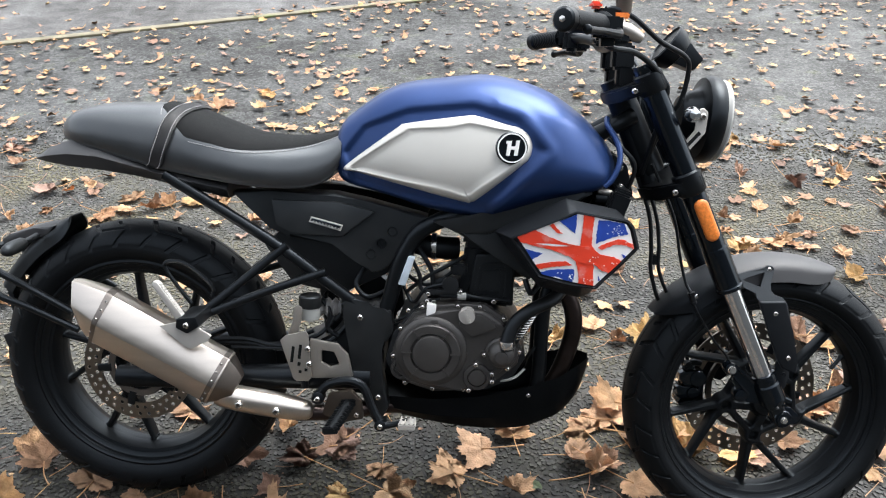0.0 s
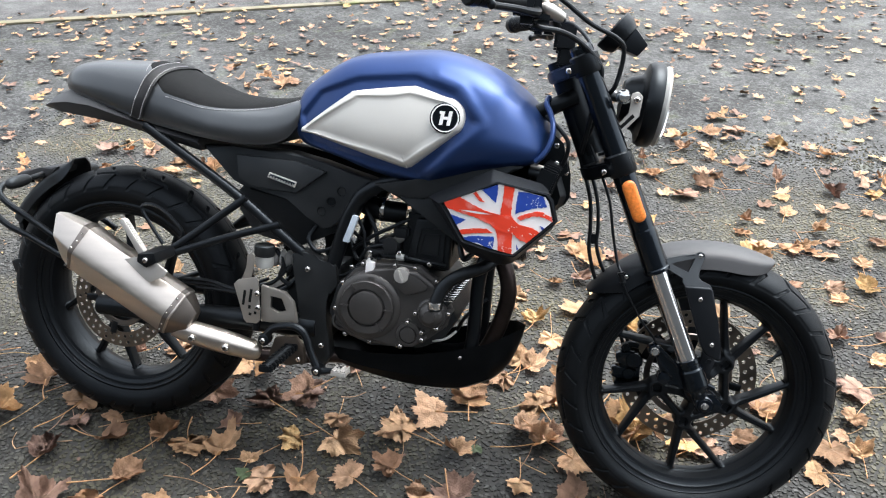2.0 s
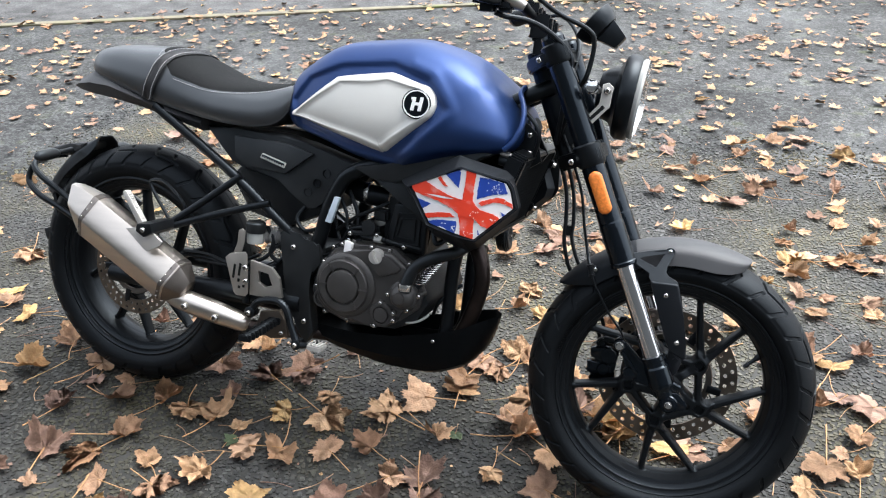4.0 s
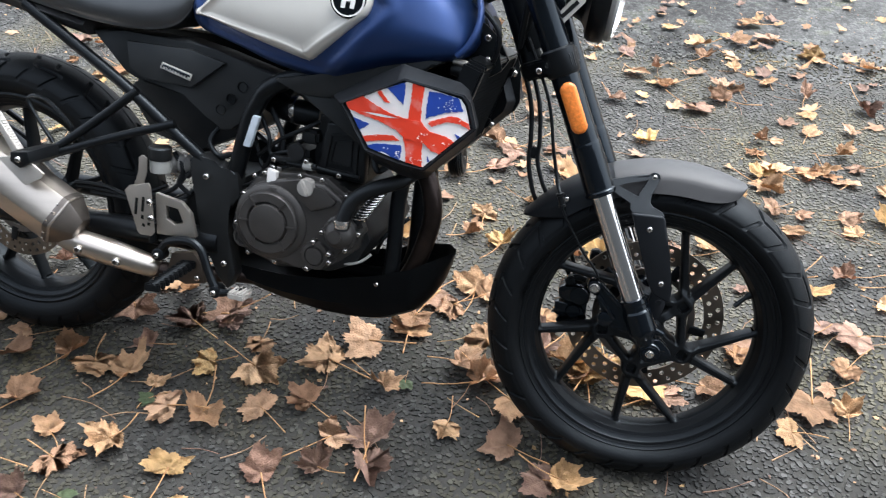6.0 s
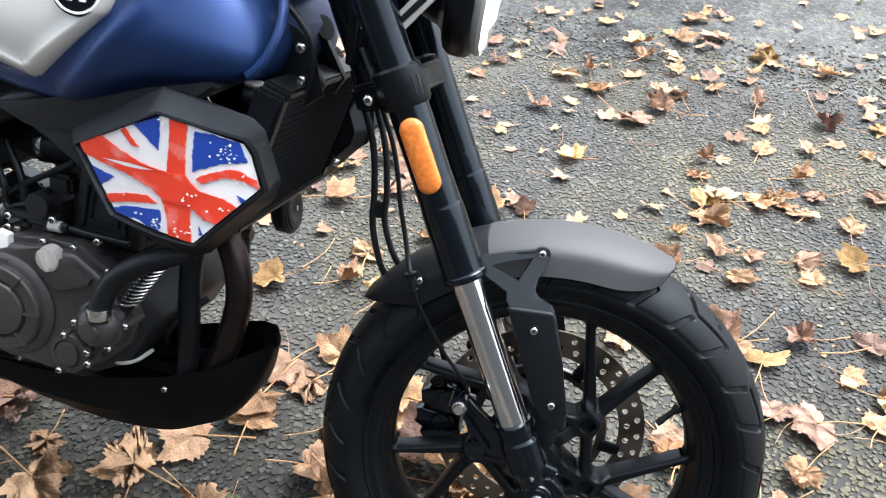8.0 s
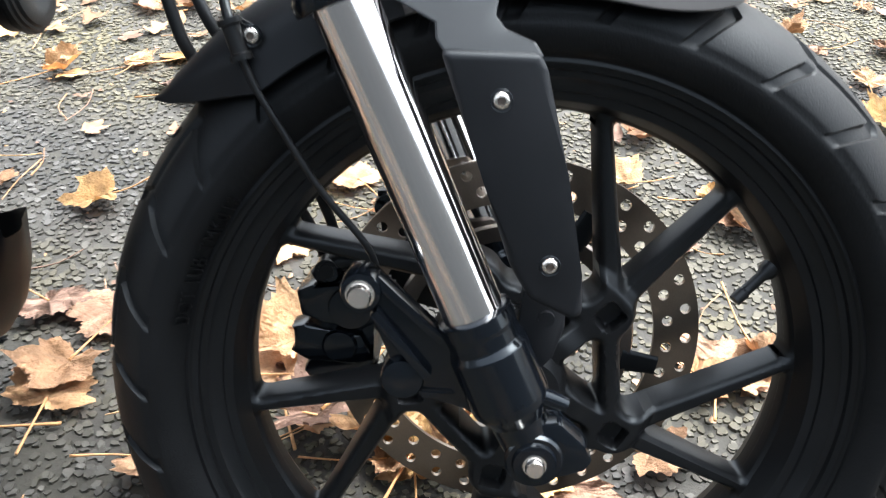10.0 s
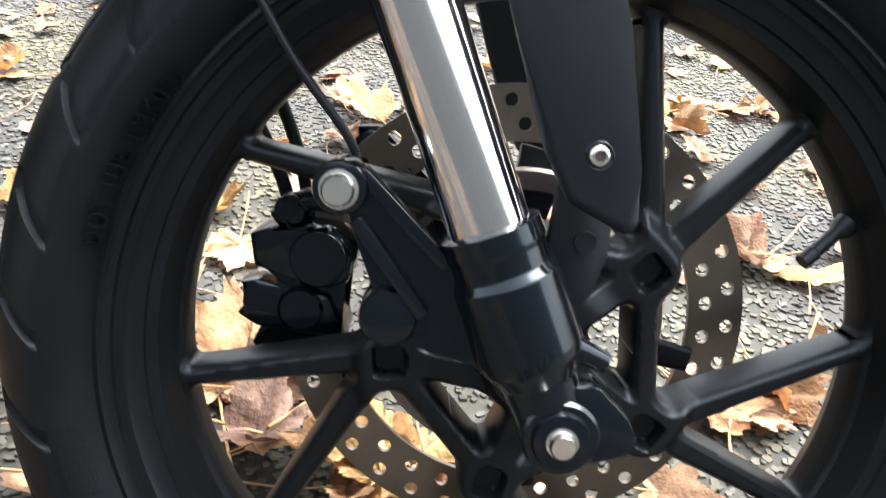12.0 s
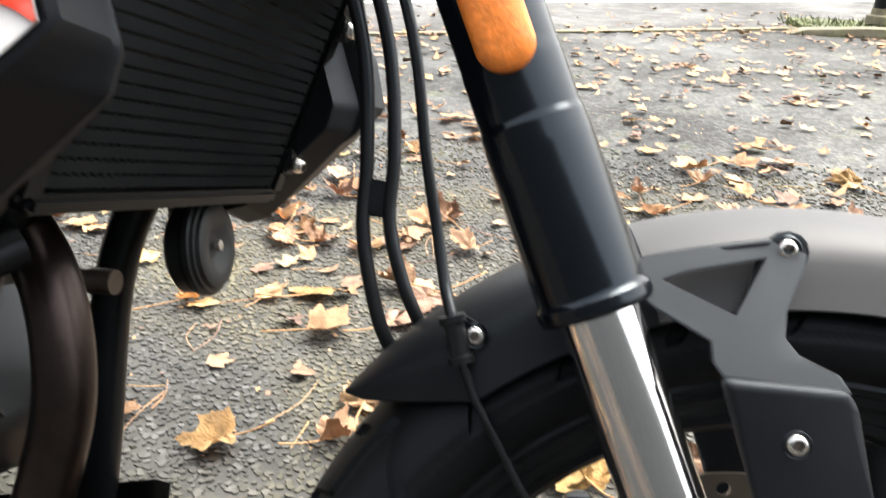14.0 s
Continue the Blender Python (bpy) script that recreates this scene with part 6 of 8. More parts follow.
rows = []
for x in np.linspace(-0.566, -0.198, 60):
    edge = suede_edge(x)
    # the cover swells a little and is drawn in at its seam
    rows.append(both_sides([seat_pt(x, edge * t, 0.0032 * (1 - t**6) - 0.0004) for t in np.linspace(0, 1, 20)]))
part("suede_top", sheet(rows), M_SUEDE, seat, "black suede seat top", sharp=60)
strap_x = lambda k, e: -0.516 - 0.052 * (k / 42) ** 1.3 + e
rows = []
for e in np.linspace(-0.0145, 0.0145, 9):
    puff = 0.0062 + 0.0024 * (1 - (e / 0.0145) ** 4)
    rows.append(both_sides([seat_pt(strap_x(k, e), k, puff) for k in np.linspace(0, 42, 30)]))
bm = sheet(rows)
bmesh.ops.solidify(bm, geom=bm.faces[:], thickness=0.005)
part("strap", bm, M_GREYLEATHER, seat, "grey leatherette strap over the seat", sharp=60)
for e in (-0.0105, 0.0105):
    stitches([seat_pt(strap_x(k, e), k, 0.0092) for k in np.linspace(0, 40, 36)])
stitches([seat_pt(x, suede_edge(x) + 0.8, 0.0012) for x in np.linspace(-0.492, -0.205, 58)])
stitches([seat_pt(-0.5685 + 0.016 * (k / 14) ** 2, k, 0.0012) for k in np.linspace(0, 13, 16)])

# ---- tail and rear mudguard ----
tail = group("tail_unit", "black plastic tail under the seat hump")
bm = bmesh.new()
rows = [(-0.842, 0.764, 0.758, 0.050), (-0.800, 0.786, 0.756, 0.085), (-0.745, 0.806, 0.752, 0.108), (-0.680, 0.806, 0.748, 0.116), (-0.600, 0.780, 0.738, 0.118), (-0.500, 0.752, 0.718, 0.118), (-0.42, 0.738, 0.700, 0.112)]
rings = []
for x, hi, lo, half in rows:
    rings.append([(x, -half * 0.8, hi), (x, -half, (hi + lo) / 2), (x, -half * 0.85, lo), (x, half * 0.85, lo), (x, half, (hi + lo) / 2), (x, half * 0.8, hi)])
skin(bm, rings, closed=False)
part("under_tray", bm, M_FENDER, tail, "satin grey tail tray", sharp=50)
rear_guard = group("rear_mudguard", "black plastic rear mudguard behind the rear wheel")
part("shell", mudguard_bm(0.352, 0.040, 115, 151, 0.056, blunt=True), M_PLASTIC, rear_guard, at=REAR)
plate = group("plate_carrier", "black rear carrier with bent tube struts")
for side in (-1, 1):
    for pts in ([(-0.760, 0.10 * side, 0.446), (-0.851, 0.10 * side, 0.495), (-0.910, 0.10 * side, 0.526), (-0.945, 0.085 * side, 0.548), (-0.950, 0.05 * side, 0.565), (-0.90, 0.02 * side, 0.575)], [(-0.750, 0.10 * side, 0.408), (-0.848, 0.10 * side, 0.450), (-0.915, 0.10 * side, 0.475), (-0.960, 0.09 * side, 0.505), (-0.955, 0.08 * side, 0.545)]):
        bm = bmesh.new()
        tube(bm, pts, 0.0078, 10, 8)
        part("strut", bm, M_FRAME, plate)
bm = bmesh.new()
prism(bm, [(-0.935, 0.582), (-0.915, 0.597), (-0.862, 0.611), (-0.815, 0.618), (-0.832, 0.597), (-0.885, 0.577), (-0.925, 0.572)], -0.048, 0.048, 0.006)
part("light_bracket", bm, M_FENDER, plate, "satin grey lamp carrier")
bm = bmesh.new()
prism(bm, [(-0.942, 0.374), (-0.905, 0.388), (-0.888, 0.370), (-0.900, 0.350), (-0.932, 0.346)], -0.062, 0.062, 0.004)
part("lower_plate", bm, M_PLASTIC, plate)
bm = bmesh.new()
prism(bm, [(-0.948, 0.500), (-0.936, 0.504), (-0.915, 0.376), (-0.928, 0.372)], -0.030, 0.030, 0.003)
part("stay", bm, M_PLASTIC, plate, "black plastic stay")
for side in (-1, 1):
    ind = group("rear_indicator", "black stalk indicator at the rear carrier")
    bm = bmesh.new()
    tube(bm, [(-0.850, 0.055 * side, 0.597), (-0.853, 0.10 * side, 0.592)], [0.007, 0.006], 12, smooth=False)
    part("stalk", bm, M_PLASTIC, ind)
    bm = bmesh.new()
    tube(bm, [(-0.853, 0.096 * side, 0.592), (-0.854, 0.108 * side, 0.591), (-0.856, 0.145 * side, 0.588), (-0.857, 0.162 * side, 0.586), (-0.857, 0.168 * side, 0.586)], [0.006, 0.013, 0.014, 0.010, 0.003], 14, 3)
    part("lens", bm, M_PLASTIC, ind)

# ---- side covers, shrouds ----
def facing(outline, surf, thick, bevel=0.003):
    """A shell plate on the right flank, following surf(x, z)."""
    bm = bmesh.new()
    return prism(bm, outline, 0.0, thick, bevel, 2, shear=surf)


cover = group("side_cover", "black plastic side cover below the seat")
SIDE = ((-0.420, 0.712), (-0.345, 0.716), (-0.210, 0.716), (-0.150, 0.704), (-0.020, 0.676), (-0.050, 0.630), (-0.092, 0.578), (-0.112, 0.562), (-0.135, 0.558), (-0.160, 0.585), (-0.210, 0.622), (-0.300, 0.626), (-0.340, 0.642))
for side in (-1, 1):
    bm = facing(SIDE, lambda x, z: side * (0.102 - 0.16 * max(0.0, z - 0.62)), -0.05 * side, 0.006)
    part("panel", bm, M_PLASTIC, cover)
bm = facing([(-0.335, 0.700), (-0.200, 0.700), (-0.125, 0.684), (-0.190, 0.632), (-0.290, 0.634), (-0.325, 0.650)], lambda x, z: -0.1105 + 0.16 * max(0.0, z - 0.62), 0.012, 0.004)
part("raised_panel", bm, M_PLASTIC, cover)
# Shallow vent cups in near-black: the shade inside the holes is painted.
for q in ((-0.090, 0.645), (-0.111, 0.621), (-0.132, 0.598)):
    bm = bmesh.new()
    lathe(bm, [(0.0098, -0.0925), (0.0098, -0.0915), (0.0085, -0.0880), (0.002, -0.0880)], 24, (q[0], -0.0105 + 0.16 * max(0.0, q[1] - 0.62), q[1]), caps=False)
    part("vent_hole_shade", bm, M_WHEEL, cover)
badge = group("badge", "small silver-edged name badge")
bm = facing([(-0.257, 0.660), (-0.252, 0.671), (-0.188, 0.656), (-0.192, 0.644)], lambda x, z: -0.1150 + 0.16 * max(0.0, z - 0.62), 0.003, 0.001)
part("plate", bm, M_CASTALU, badge)
bm = facing([(-0.2545, 0.6610), (-0.2510, 0.6690), (-0.1900, 0.6547), (-0.1935, 0.6462)], lambda x, z: -0.1156 + 0.16 * max(0.0, z - 0.62), 0.003)
part("field", bm, M_GLOSS, badge)
for i in range(9):
    x = -0.249 + i * 0.0064
    z = 0.6620 - (x + 0.25) * 0.235
    bm = facing([(x, z - 0.0022), (x + 0.0007, z + 0.0024), (x + 0.0034, z + 0.0016), (x + 0.0027, z - 0.0030)], lambda a, b: -0.1161 + 0.16 * max(0.0, b - 0.62), 0.003)
    part("bar", bm, M_CLEARWHITE, badge)

# outlines as (x, z): the frame's outer edge and the lip round the print
FRAME_OUT = ((0.114, 0.666), (0.143, 0.683), (0.243, 0.737), (0.339, 0.717), (0.354, 0.705), (0.374, 0.650), (0.369, 0.628), (0.298, 0.553), (0.278, 0.546), (0.203, 0.564), (0.189, 0.576))
LIP = ((0.150, 0.662), (0.260, 0.716), (0.352, 0.702), (0.362, 0.691), (0.374, 0.652), (0.302, 0.579), (0.258, 0.583), (0.200, 0.594))


def ring_of(outline, depth, grow=1.0, n=180):
    """An outline met by rays from the print's middle, grown, with its y given by depth(x, z)."""
    cx, cz = 0.262, 0.645
    ring = []
    for i in range(n):
        dx, dz = math.cos(2 * math.pi * i / n), math.sin(2 * math.pi * i / n)
        far = 0.0
        for k in range(len(outline)):
            (ax, az), (bx, bz) = outline[k], outline[(k + 1) % len(outline)]
            den = dx * (bz - az) - dz * (bx - ax)
            if abs(den) < 1e-12:
                continue
            r = ((ax - cx) * (bz - az) - (az - cz) * (bx - ax)) / den
            u = ((ax - cx) * dz - (az - cz) * dx) / den
            if r > 0 and -1e-9 <= u <= 1 + 1e-9:
                far = max(far, r)
        x, z = cx + dx * far * grow, cz + dz * far * grow
        ring.append((x, depth(x, z), z))
    return ring


def frame_y(x, z):
    return 0.158 + 0.022 * max(0.0, 1 - abs(x - 0.25) / 0.12)


shroud = group("radiator_shroud", "black hexagonal radiator shroud with a printed flag panel")
for side in (-1, 1):
    bm = bmesh.new()
    skin(bm, [ring_of(FRAME_OUT, lambda x, z: side * 0.132, 0.88), ring_of(FRAME_OUT, lambda x, z: side * (frame_y(x, z) - 0.004)), ring_of(FRAME_OUT, lambda x, z: side * frame_y(x, z), 0.985), ring_of(LIP, lambda x, z: side * (0.186 + 0.030 * (1 - 0.58 * ((x - 0.27) / 0.116) ** 2)), 1.06), ring_of(LIP, lambda x, z: side * (0.187 + 0.030 * (1 - 0.58 * ((x - 0.27) / 0.116) ** 2)), 1.02), ring_of(LIP, lambda x, z: side * (0.182 + 0.030 * (1 - 0.58 * ((x - 0.27) / 0.116) ** 2)), 0.985), ring_of(LIP, lambda x, z: side * (0.180 + 0.030 * (1 - 0.58 * ((x - 0.27) / 0.116) ** 2)), 0.4)], closed=False)
    part("frame", bm, M_GUARD, shroud, "satin black plastic shroud")
    bm = bmesh.new()
    prism(bm, [(-0.010, 0.676), (0.060, 0.690), (0.130, 0.703), (0.245, 0.748), (0.300, 0.742), (0.250, 0.715), (0.150, 0.675), (0.100, 0.655), (0.04, 0.655)], 0.140 * side, 0.075 * side, 0.006, 2)
    part("arm", bm, M_PLASTIC, shroud)
    bm = bmesh.new()
    prism(bm, [(0.03, 0.66), (0.12, 0.675), (0.20, 0.58), (0.185, 0.565), (0.10, 0.62)], 0.135 * side, 0.085 * side, 0.006, 2)
    part("lower_arm", bm, M_PLASTIC, shroud)

# the flag print, laid in thin layers on the flat of the shroud
FLAG = ((0.154, 0.664), (0.188, 0.6805), (0.262, 0.713), (0.290, 0.709), (0.350, 0.696), (0.358, 0.684), (0.368, 0.650), (0.299, 0.579), (0.258, 0.585), (0.203, 0.596))
flag_y = lambda x, z: -(0.1825 + 0.030 * (1 - 0.58 * ((x - 0.27) / 0.116) ** 2))


def clip_poly(poly, clip):
    """The part of a polygon inside a convex outline."""
    out = list(poly)
    n = len(clip)
    area = sum(clip[i][0] * clip[(i + 1) % n][1] - clip[(i + 1) % n][0] * clip[i][1] for i in range(n))
    for i in range(n):
        (ax, az), (bx, bz) = clip[i], clip[(i + 1) % n]
        side = lambda p: ((bx - ax) * (p[1] - az) - (bz - az) * (p[0] - ax)) * (1 if area > 0 else -1)
        src, out = out, []
        for j, p in enumerate(src):
            q = src[(j + 1) % len(src)]
            sp, sq = side(p), side(q)
            if sp >= 0:
                out.append(p)
            if (sp > 0) != (sq > 0) and abs(sp - sq) > 1e-12:
                t = sp / (sp - sq)
                out.append((p[0] + (q[0] - p[0]) * t, p[1] + (q[1] - p[1]) * t))
        if not out:
            return []
    return out


def layer(name, poly, material, h, rough=0.0):
    """A flat piece of the print; its edge is frayed by rough."""
    rng = random.Random(len(poly) * 7 + int(h * 1e6))
    fine = []
    for i, p in enumerate(poly):
        q = poly[(i + 1) % len(poly)]
        d = math.hypot(q[0] - p[0], q[1] - p[1])
        k = max(1, int(d / 0.003)) if rough else max(1, int(d / 0.008))
        for j in range(k):
            t = j / k
            fine.append((p[0] + (q[0] - p[0]) * t + rng.uniform(-rough, rough), p[1] + (q[1] - p[1]) * t + rng.uniform(-rough, rough)))
    fine = clip_poly(fine, FLAG) if poly is not FLAG else fine
    if len(fine) < 3:
        return
    bm = bmesh.new()
    a = [bm.verts.new((x, flag_y(x, z) - h, z)) for x, z in fine]
    b = [bm.verts.new((x, flag_y(x, z) - h + 0.0012, z)) for x, z in fine]
    bmesh.ops.triangle_fill(bm, edges=[bm.edges.new((a[i], a[(i + 1) % len(a)])) for i in range(len(a))], use_beauty=True, use_dissolve=False)
    for i in range(len(a)):
        j = (i + 1) % len(a)
        bm.faces.new((a[i], a[j], b[j], b[i]))
    me = part(name, bm, material, print_, smooth=False).data
    # the front follows the bulge of the shroud
    normals = []
    for f in me.polygons:
        for k in f.vertices:
            n = Vector((0.0174 * 2 * (me.vertices[k].co.x - 0.27) / 0.116**2, -1, 0)).normalized()
            normals.append(n if f.normal.dot(n) > 0.5 else f.normal)
    me.normals_split_custom_set(normals)


print_ = group("flag_print", "red, white and blue cross print with frayed edges", Matrix.Translation((-0.001, 0, 0.002)) @ Matrix.Diagonal((1.01, 1.0, 1.0, 1.0)))
layer("white_field", FLAG, M_WHITE, 0.0010)
# blue fields, white edged
BLUE_TOP = ((0.229, 0.698), (0.260, 0.714), (0.259, 0.676))
BLUE_UPPER = ((0.299, 0.703), (0.318, 0.702), (0.346, 0.697), (0.355, 0.677), (0.327, 0.672), (0.314, 0.666), (0.297, 0.659), (0.297, 0.676))
BLUE_LEFT = ((0.160, 0.644), (0.202, 0.635), (0.183, 0.622))
BLUE_LOWER = ((0.200, 0.599), (0.211, 0.604), (0.237, 0.608), (0.260, 0.610), (0.262, 0.599), (0.258, 0.580), (0.204, 0.590))
for poly in (BLUE_TOP, BLUE_UPPER, BLUE_LEFT, BLUE_LOWER, ((0.345, 0.640), (0.354, 0.636), (0.353, 0.628)), ((0.305, 0.599), (0.309, 0.590), (0.305, 0.589))):
    layer("blue_field", poly, M_NAVY, 0.0018, 0.0007)
# the red upright, the red arm and the slanting strokes
UPRIGHT = ((0.272, 0.716), (0.292, 0.713), (0.289, 0.679), (0.290, 0.654), (0.295, 0.618), (0.296, 0.596), (0.298, 0.572), (0.271, 0.575), (0.268, 0.606), (0.262, 0.626), (0.268, 0.651), (0.271, 0.679))
ARM = ((0.150, 0.664), (0.184, 0.680), (0.213, 0.668), (0.238, 0.659), (0.270, 0.653), (0.290, 0.654), (0.305, 0.639), (0.330, 0.635), (0.352, 0.624), (0.329, 0.603), (0.311, 0.608), (0.296, 0.620), (0.265, 0.622), (0.250, 0.633), (0.218, 0.644), (0.189, 0.648), (0.156, 0.655))
layer("red_stroke", UPRIGHT, M_RED, 0.0026, 0.0007)
layer("red_stroke", ARM, M_RED, 0.0034, 0.0007)
for poly in (((0.212, 0.689), (0.218, 0.693), (0.229, 0.681), (0.237, 0.675), (0.228, 0.675), (0.219, 0.683)), ((0.301, 0.652), (0.314, 0.660), (0.335, 0.667), (0.348, 0.667), (0.370, 0.655), (0.369, 0.649), (0.349, 0.657), (0.332, 0.658), (0.308, 0.647)), ((0.190, 0.613), (0.215, 0.620), (0.243, 0.624), (0.257, 0.617), (0.237, 0.614), (0.219, 0.611), (0.195, 0.605))):
    layer("red_stroke", poly, M_RED, 0.0026, 0.0007)
# worn flecks where the white shows through
frng = random.Random(4)
for fx, fz, n, spread in ((0.333, 0.686, 26, 0.013), (0.256, 0.592, 16, 0.006), (0.262, 0.706, 8, 0.006), (0.284, 0.590, 16, 0.012), (0.335, 0.618, 14, 0.012), (0.350, 0.660, 8, 0.010), (0.230, 0.618, 8, 0.018), (0.292, 0.630, 8, 0.012)):
    for k in range(n):
        x, z, r = frng.gauss(fx, spread * 0.6), frng.gauss(fz, spread * 0.5), frng.uniform(0.0004, 0.0016)
        ang = frng.uniform(0, 3.1)
        poly = [(x + r * frng.uniform(0.5, 1.3) * math.cos(ang + q), z + r * frng.uniform(0.4, 1.0) * math.sin(ang + q)) for q in (0, 1.2, 2.4, 3.6, 4.9)]
        if inside(FLAG, x, z) > 0.002:
            layer("fleck", poly, M_WHITE, 0.0042)

# ---- radiator and horn ----
mount = group("tank_mount", "black plate at the steering head with two bolts")
bm = bmesh.new()
prism(bm, [(0.333, 0.812), (0.348, 0.806), (0.368, 0.790), (0.376, 0.760), (0.384, 0.733), (0.360, 0.716), (0.323, 0.713), (0.318, 0.736), (0.340, 0.778)], -0.068, -0.062, 0.002, 2)
part("plate", bm, M_FRAME, mount)
bolts(mount, [(0.3546, -0.070, 0.7844), (0.358, -0.070, 0.7477)], 1.0)
bm = bmesh.new()
tube(bm, [(0.309, -0.112, 0.744), (0.330, -0.112, 0.741), (0.348, -0.110, 0.734)], [0.005, 0.0065, 0.005], 12, 4)
part("hose_clamp", bm, M_ALU, mount, "bare metal hose clamp")
bm = bmesh.new()
tube(bm, [(0.306, -0.106, 0.730), (0.324, -0.106, 0.728), (0.344, -0.104, 0.722)], [0.010, 0.012, 0.010], 14, 4)
part("hose_end", bm, M_HOSE, mount, "black rubber hose end")

rad = group("radiator", "black finned radiator behind the front wheel")
RM = Matrix.Translation((0.325, 0.0, 0.658)) @ Matrix.Rotation(radians(18), 4, "Y")
bm = bmesh.new()
box(bm, (-0.004, 0, 0.004), (0.030, 0.26, 0.166), 0.003)
part("core", moved(bm, RM), M_ENGDARK, rad)
for i in range(19):
    bm = bmesh.new()
    n = 72
    z = -0.074 + i * 0.0085
    pts = [(0.0135 + (0.0040 if k % 2 else 0.0), -0.124 + 0.248 * k / n) for k in range(n + 1)]
    vs = [(bm.verts.new((x, y, z)), bm.verts.new((x, y, z + 0.0066))) for x, y in pts]
    for a, b in zip(vs, vs[1:]):
        bm.faces.new((a[0], b[0], b[1], a[1]))
    part("cooling_fin", moved(bm, RM), M_ENGDARK, rad, smooth=False, fix=False)
for side in (-1, 1):
    bm = bmesh.new()
    box(bm, (0.000, 0.136 * side, 0.004), (0.036, 0.020, 0.172), 0.004)
    part("end_tank", moved(bm, RM), M_FRAME, rad)
for z in (-0.083, 0.092):
    bm = bmesh.new()
    box(bm, (0.002, 0, z), (0.034, 0.272, 0.011), 0.003)
    part("rail", moved(bm, RM), M_FRAME, rad)
bm = bmesh.new()
prism(bm, [(0.262, 0.566), (0.276, 0.558), (0.335, 0.598), (0.374, 0.630), (0.382, 0.648), (0.378, 0.700), (0.366, 0.745), (0.300, 0.745), (0.285, 0.620)], 0.154, 0.158, 0.0015)
part("side_guard", bm, M_WHEEL, rad, "black plate beside the radiator")
for z in (0.058, -0.052):
    bm = bmesh.new()
    box(bm, (0.018, 0.134, z), (0.012, 0.022, 0.020), 0.002)
    part("lug", moved(bm, RM), M_FRAME, rad)
bolts(rad, [(0.0255, 0.134, 0.058), (0.0255, 0.134, -0.052)], 1.0, RM, turn=Matrix.Rotation(radians(90), 4, "Z"))
horn = group("horn", "black round horn under the radiator", Matrix.Translation((0.290, 0.083, 0.535)) @ Matrix.Rotation(radians(5), 4, "Z") @ Matrix.Rotation(radians(-8), 4, "Y"))
bm = bmesh.new()
lathe(bm, [(0.030, -0.020), (0.0345, -0.016), (0.0350, -0.007), (0.0335, -0.006), (0.0335, -0.004), (0.0375, -0.003), (0.0375, 0.001), (0.0355, 0.002), (0.0350, 0.0045), (0.0325, 0.0050), (0.0315, 0.0080), (0.0290, 0.0090), (0.0180, 0.0090), (0.0110, 0.0045), (0.0060, 0.0045)], 56, axis="X")
part("body", bm, M_PLASTIC, horn)
bm = bmesh.new()
lathe(bm, [(0.004, 0.007), (0.004, 0.0105), (0.002, 0.011)], 12, axis="X")
part("screw", bm, M_ALU, horn)
bm = bmesh.new()
prism(bm, [(-0.025, -0.01), (-0.018, -0.01), (-0.018, 0.06), (-0.025, 0.06)], -0.01, 0.01, 0.001)
part("bracket", bm, M_ALU, horn)

# ---- frame ----
frame_ = group("chassis", "black tubular steel frame")
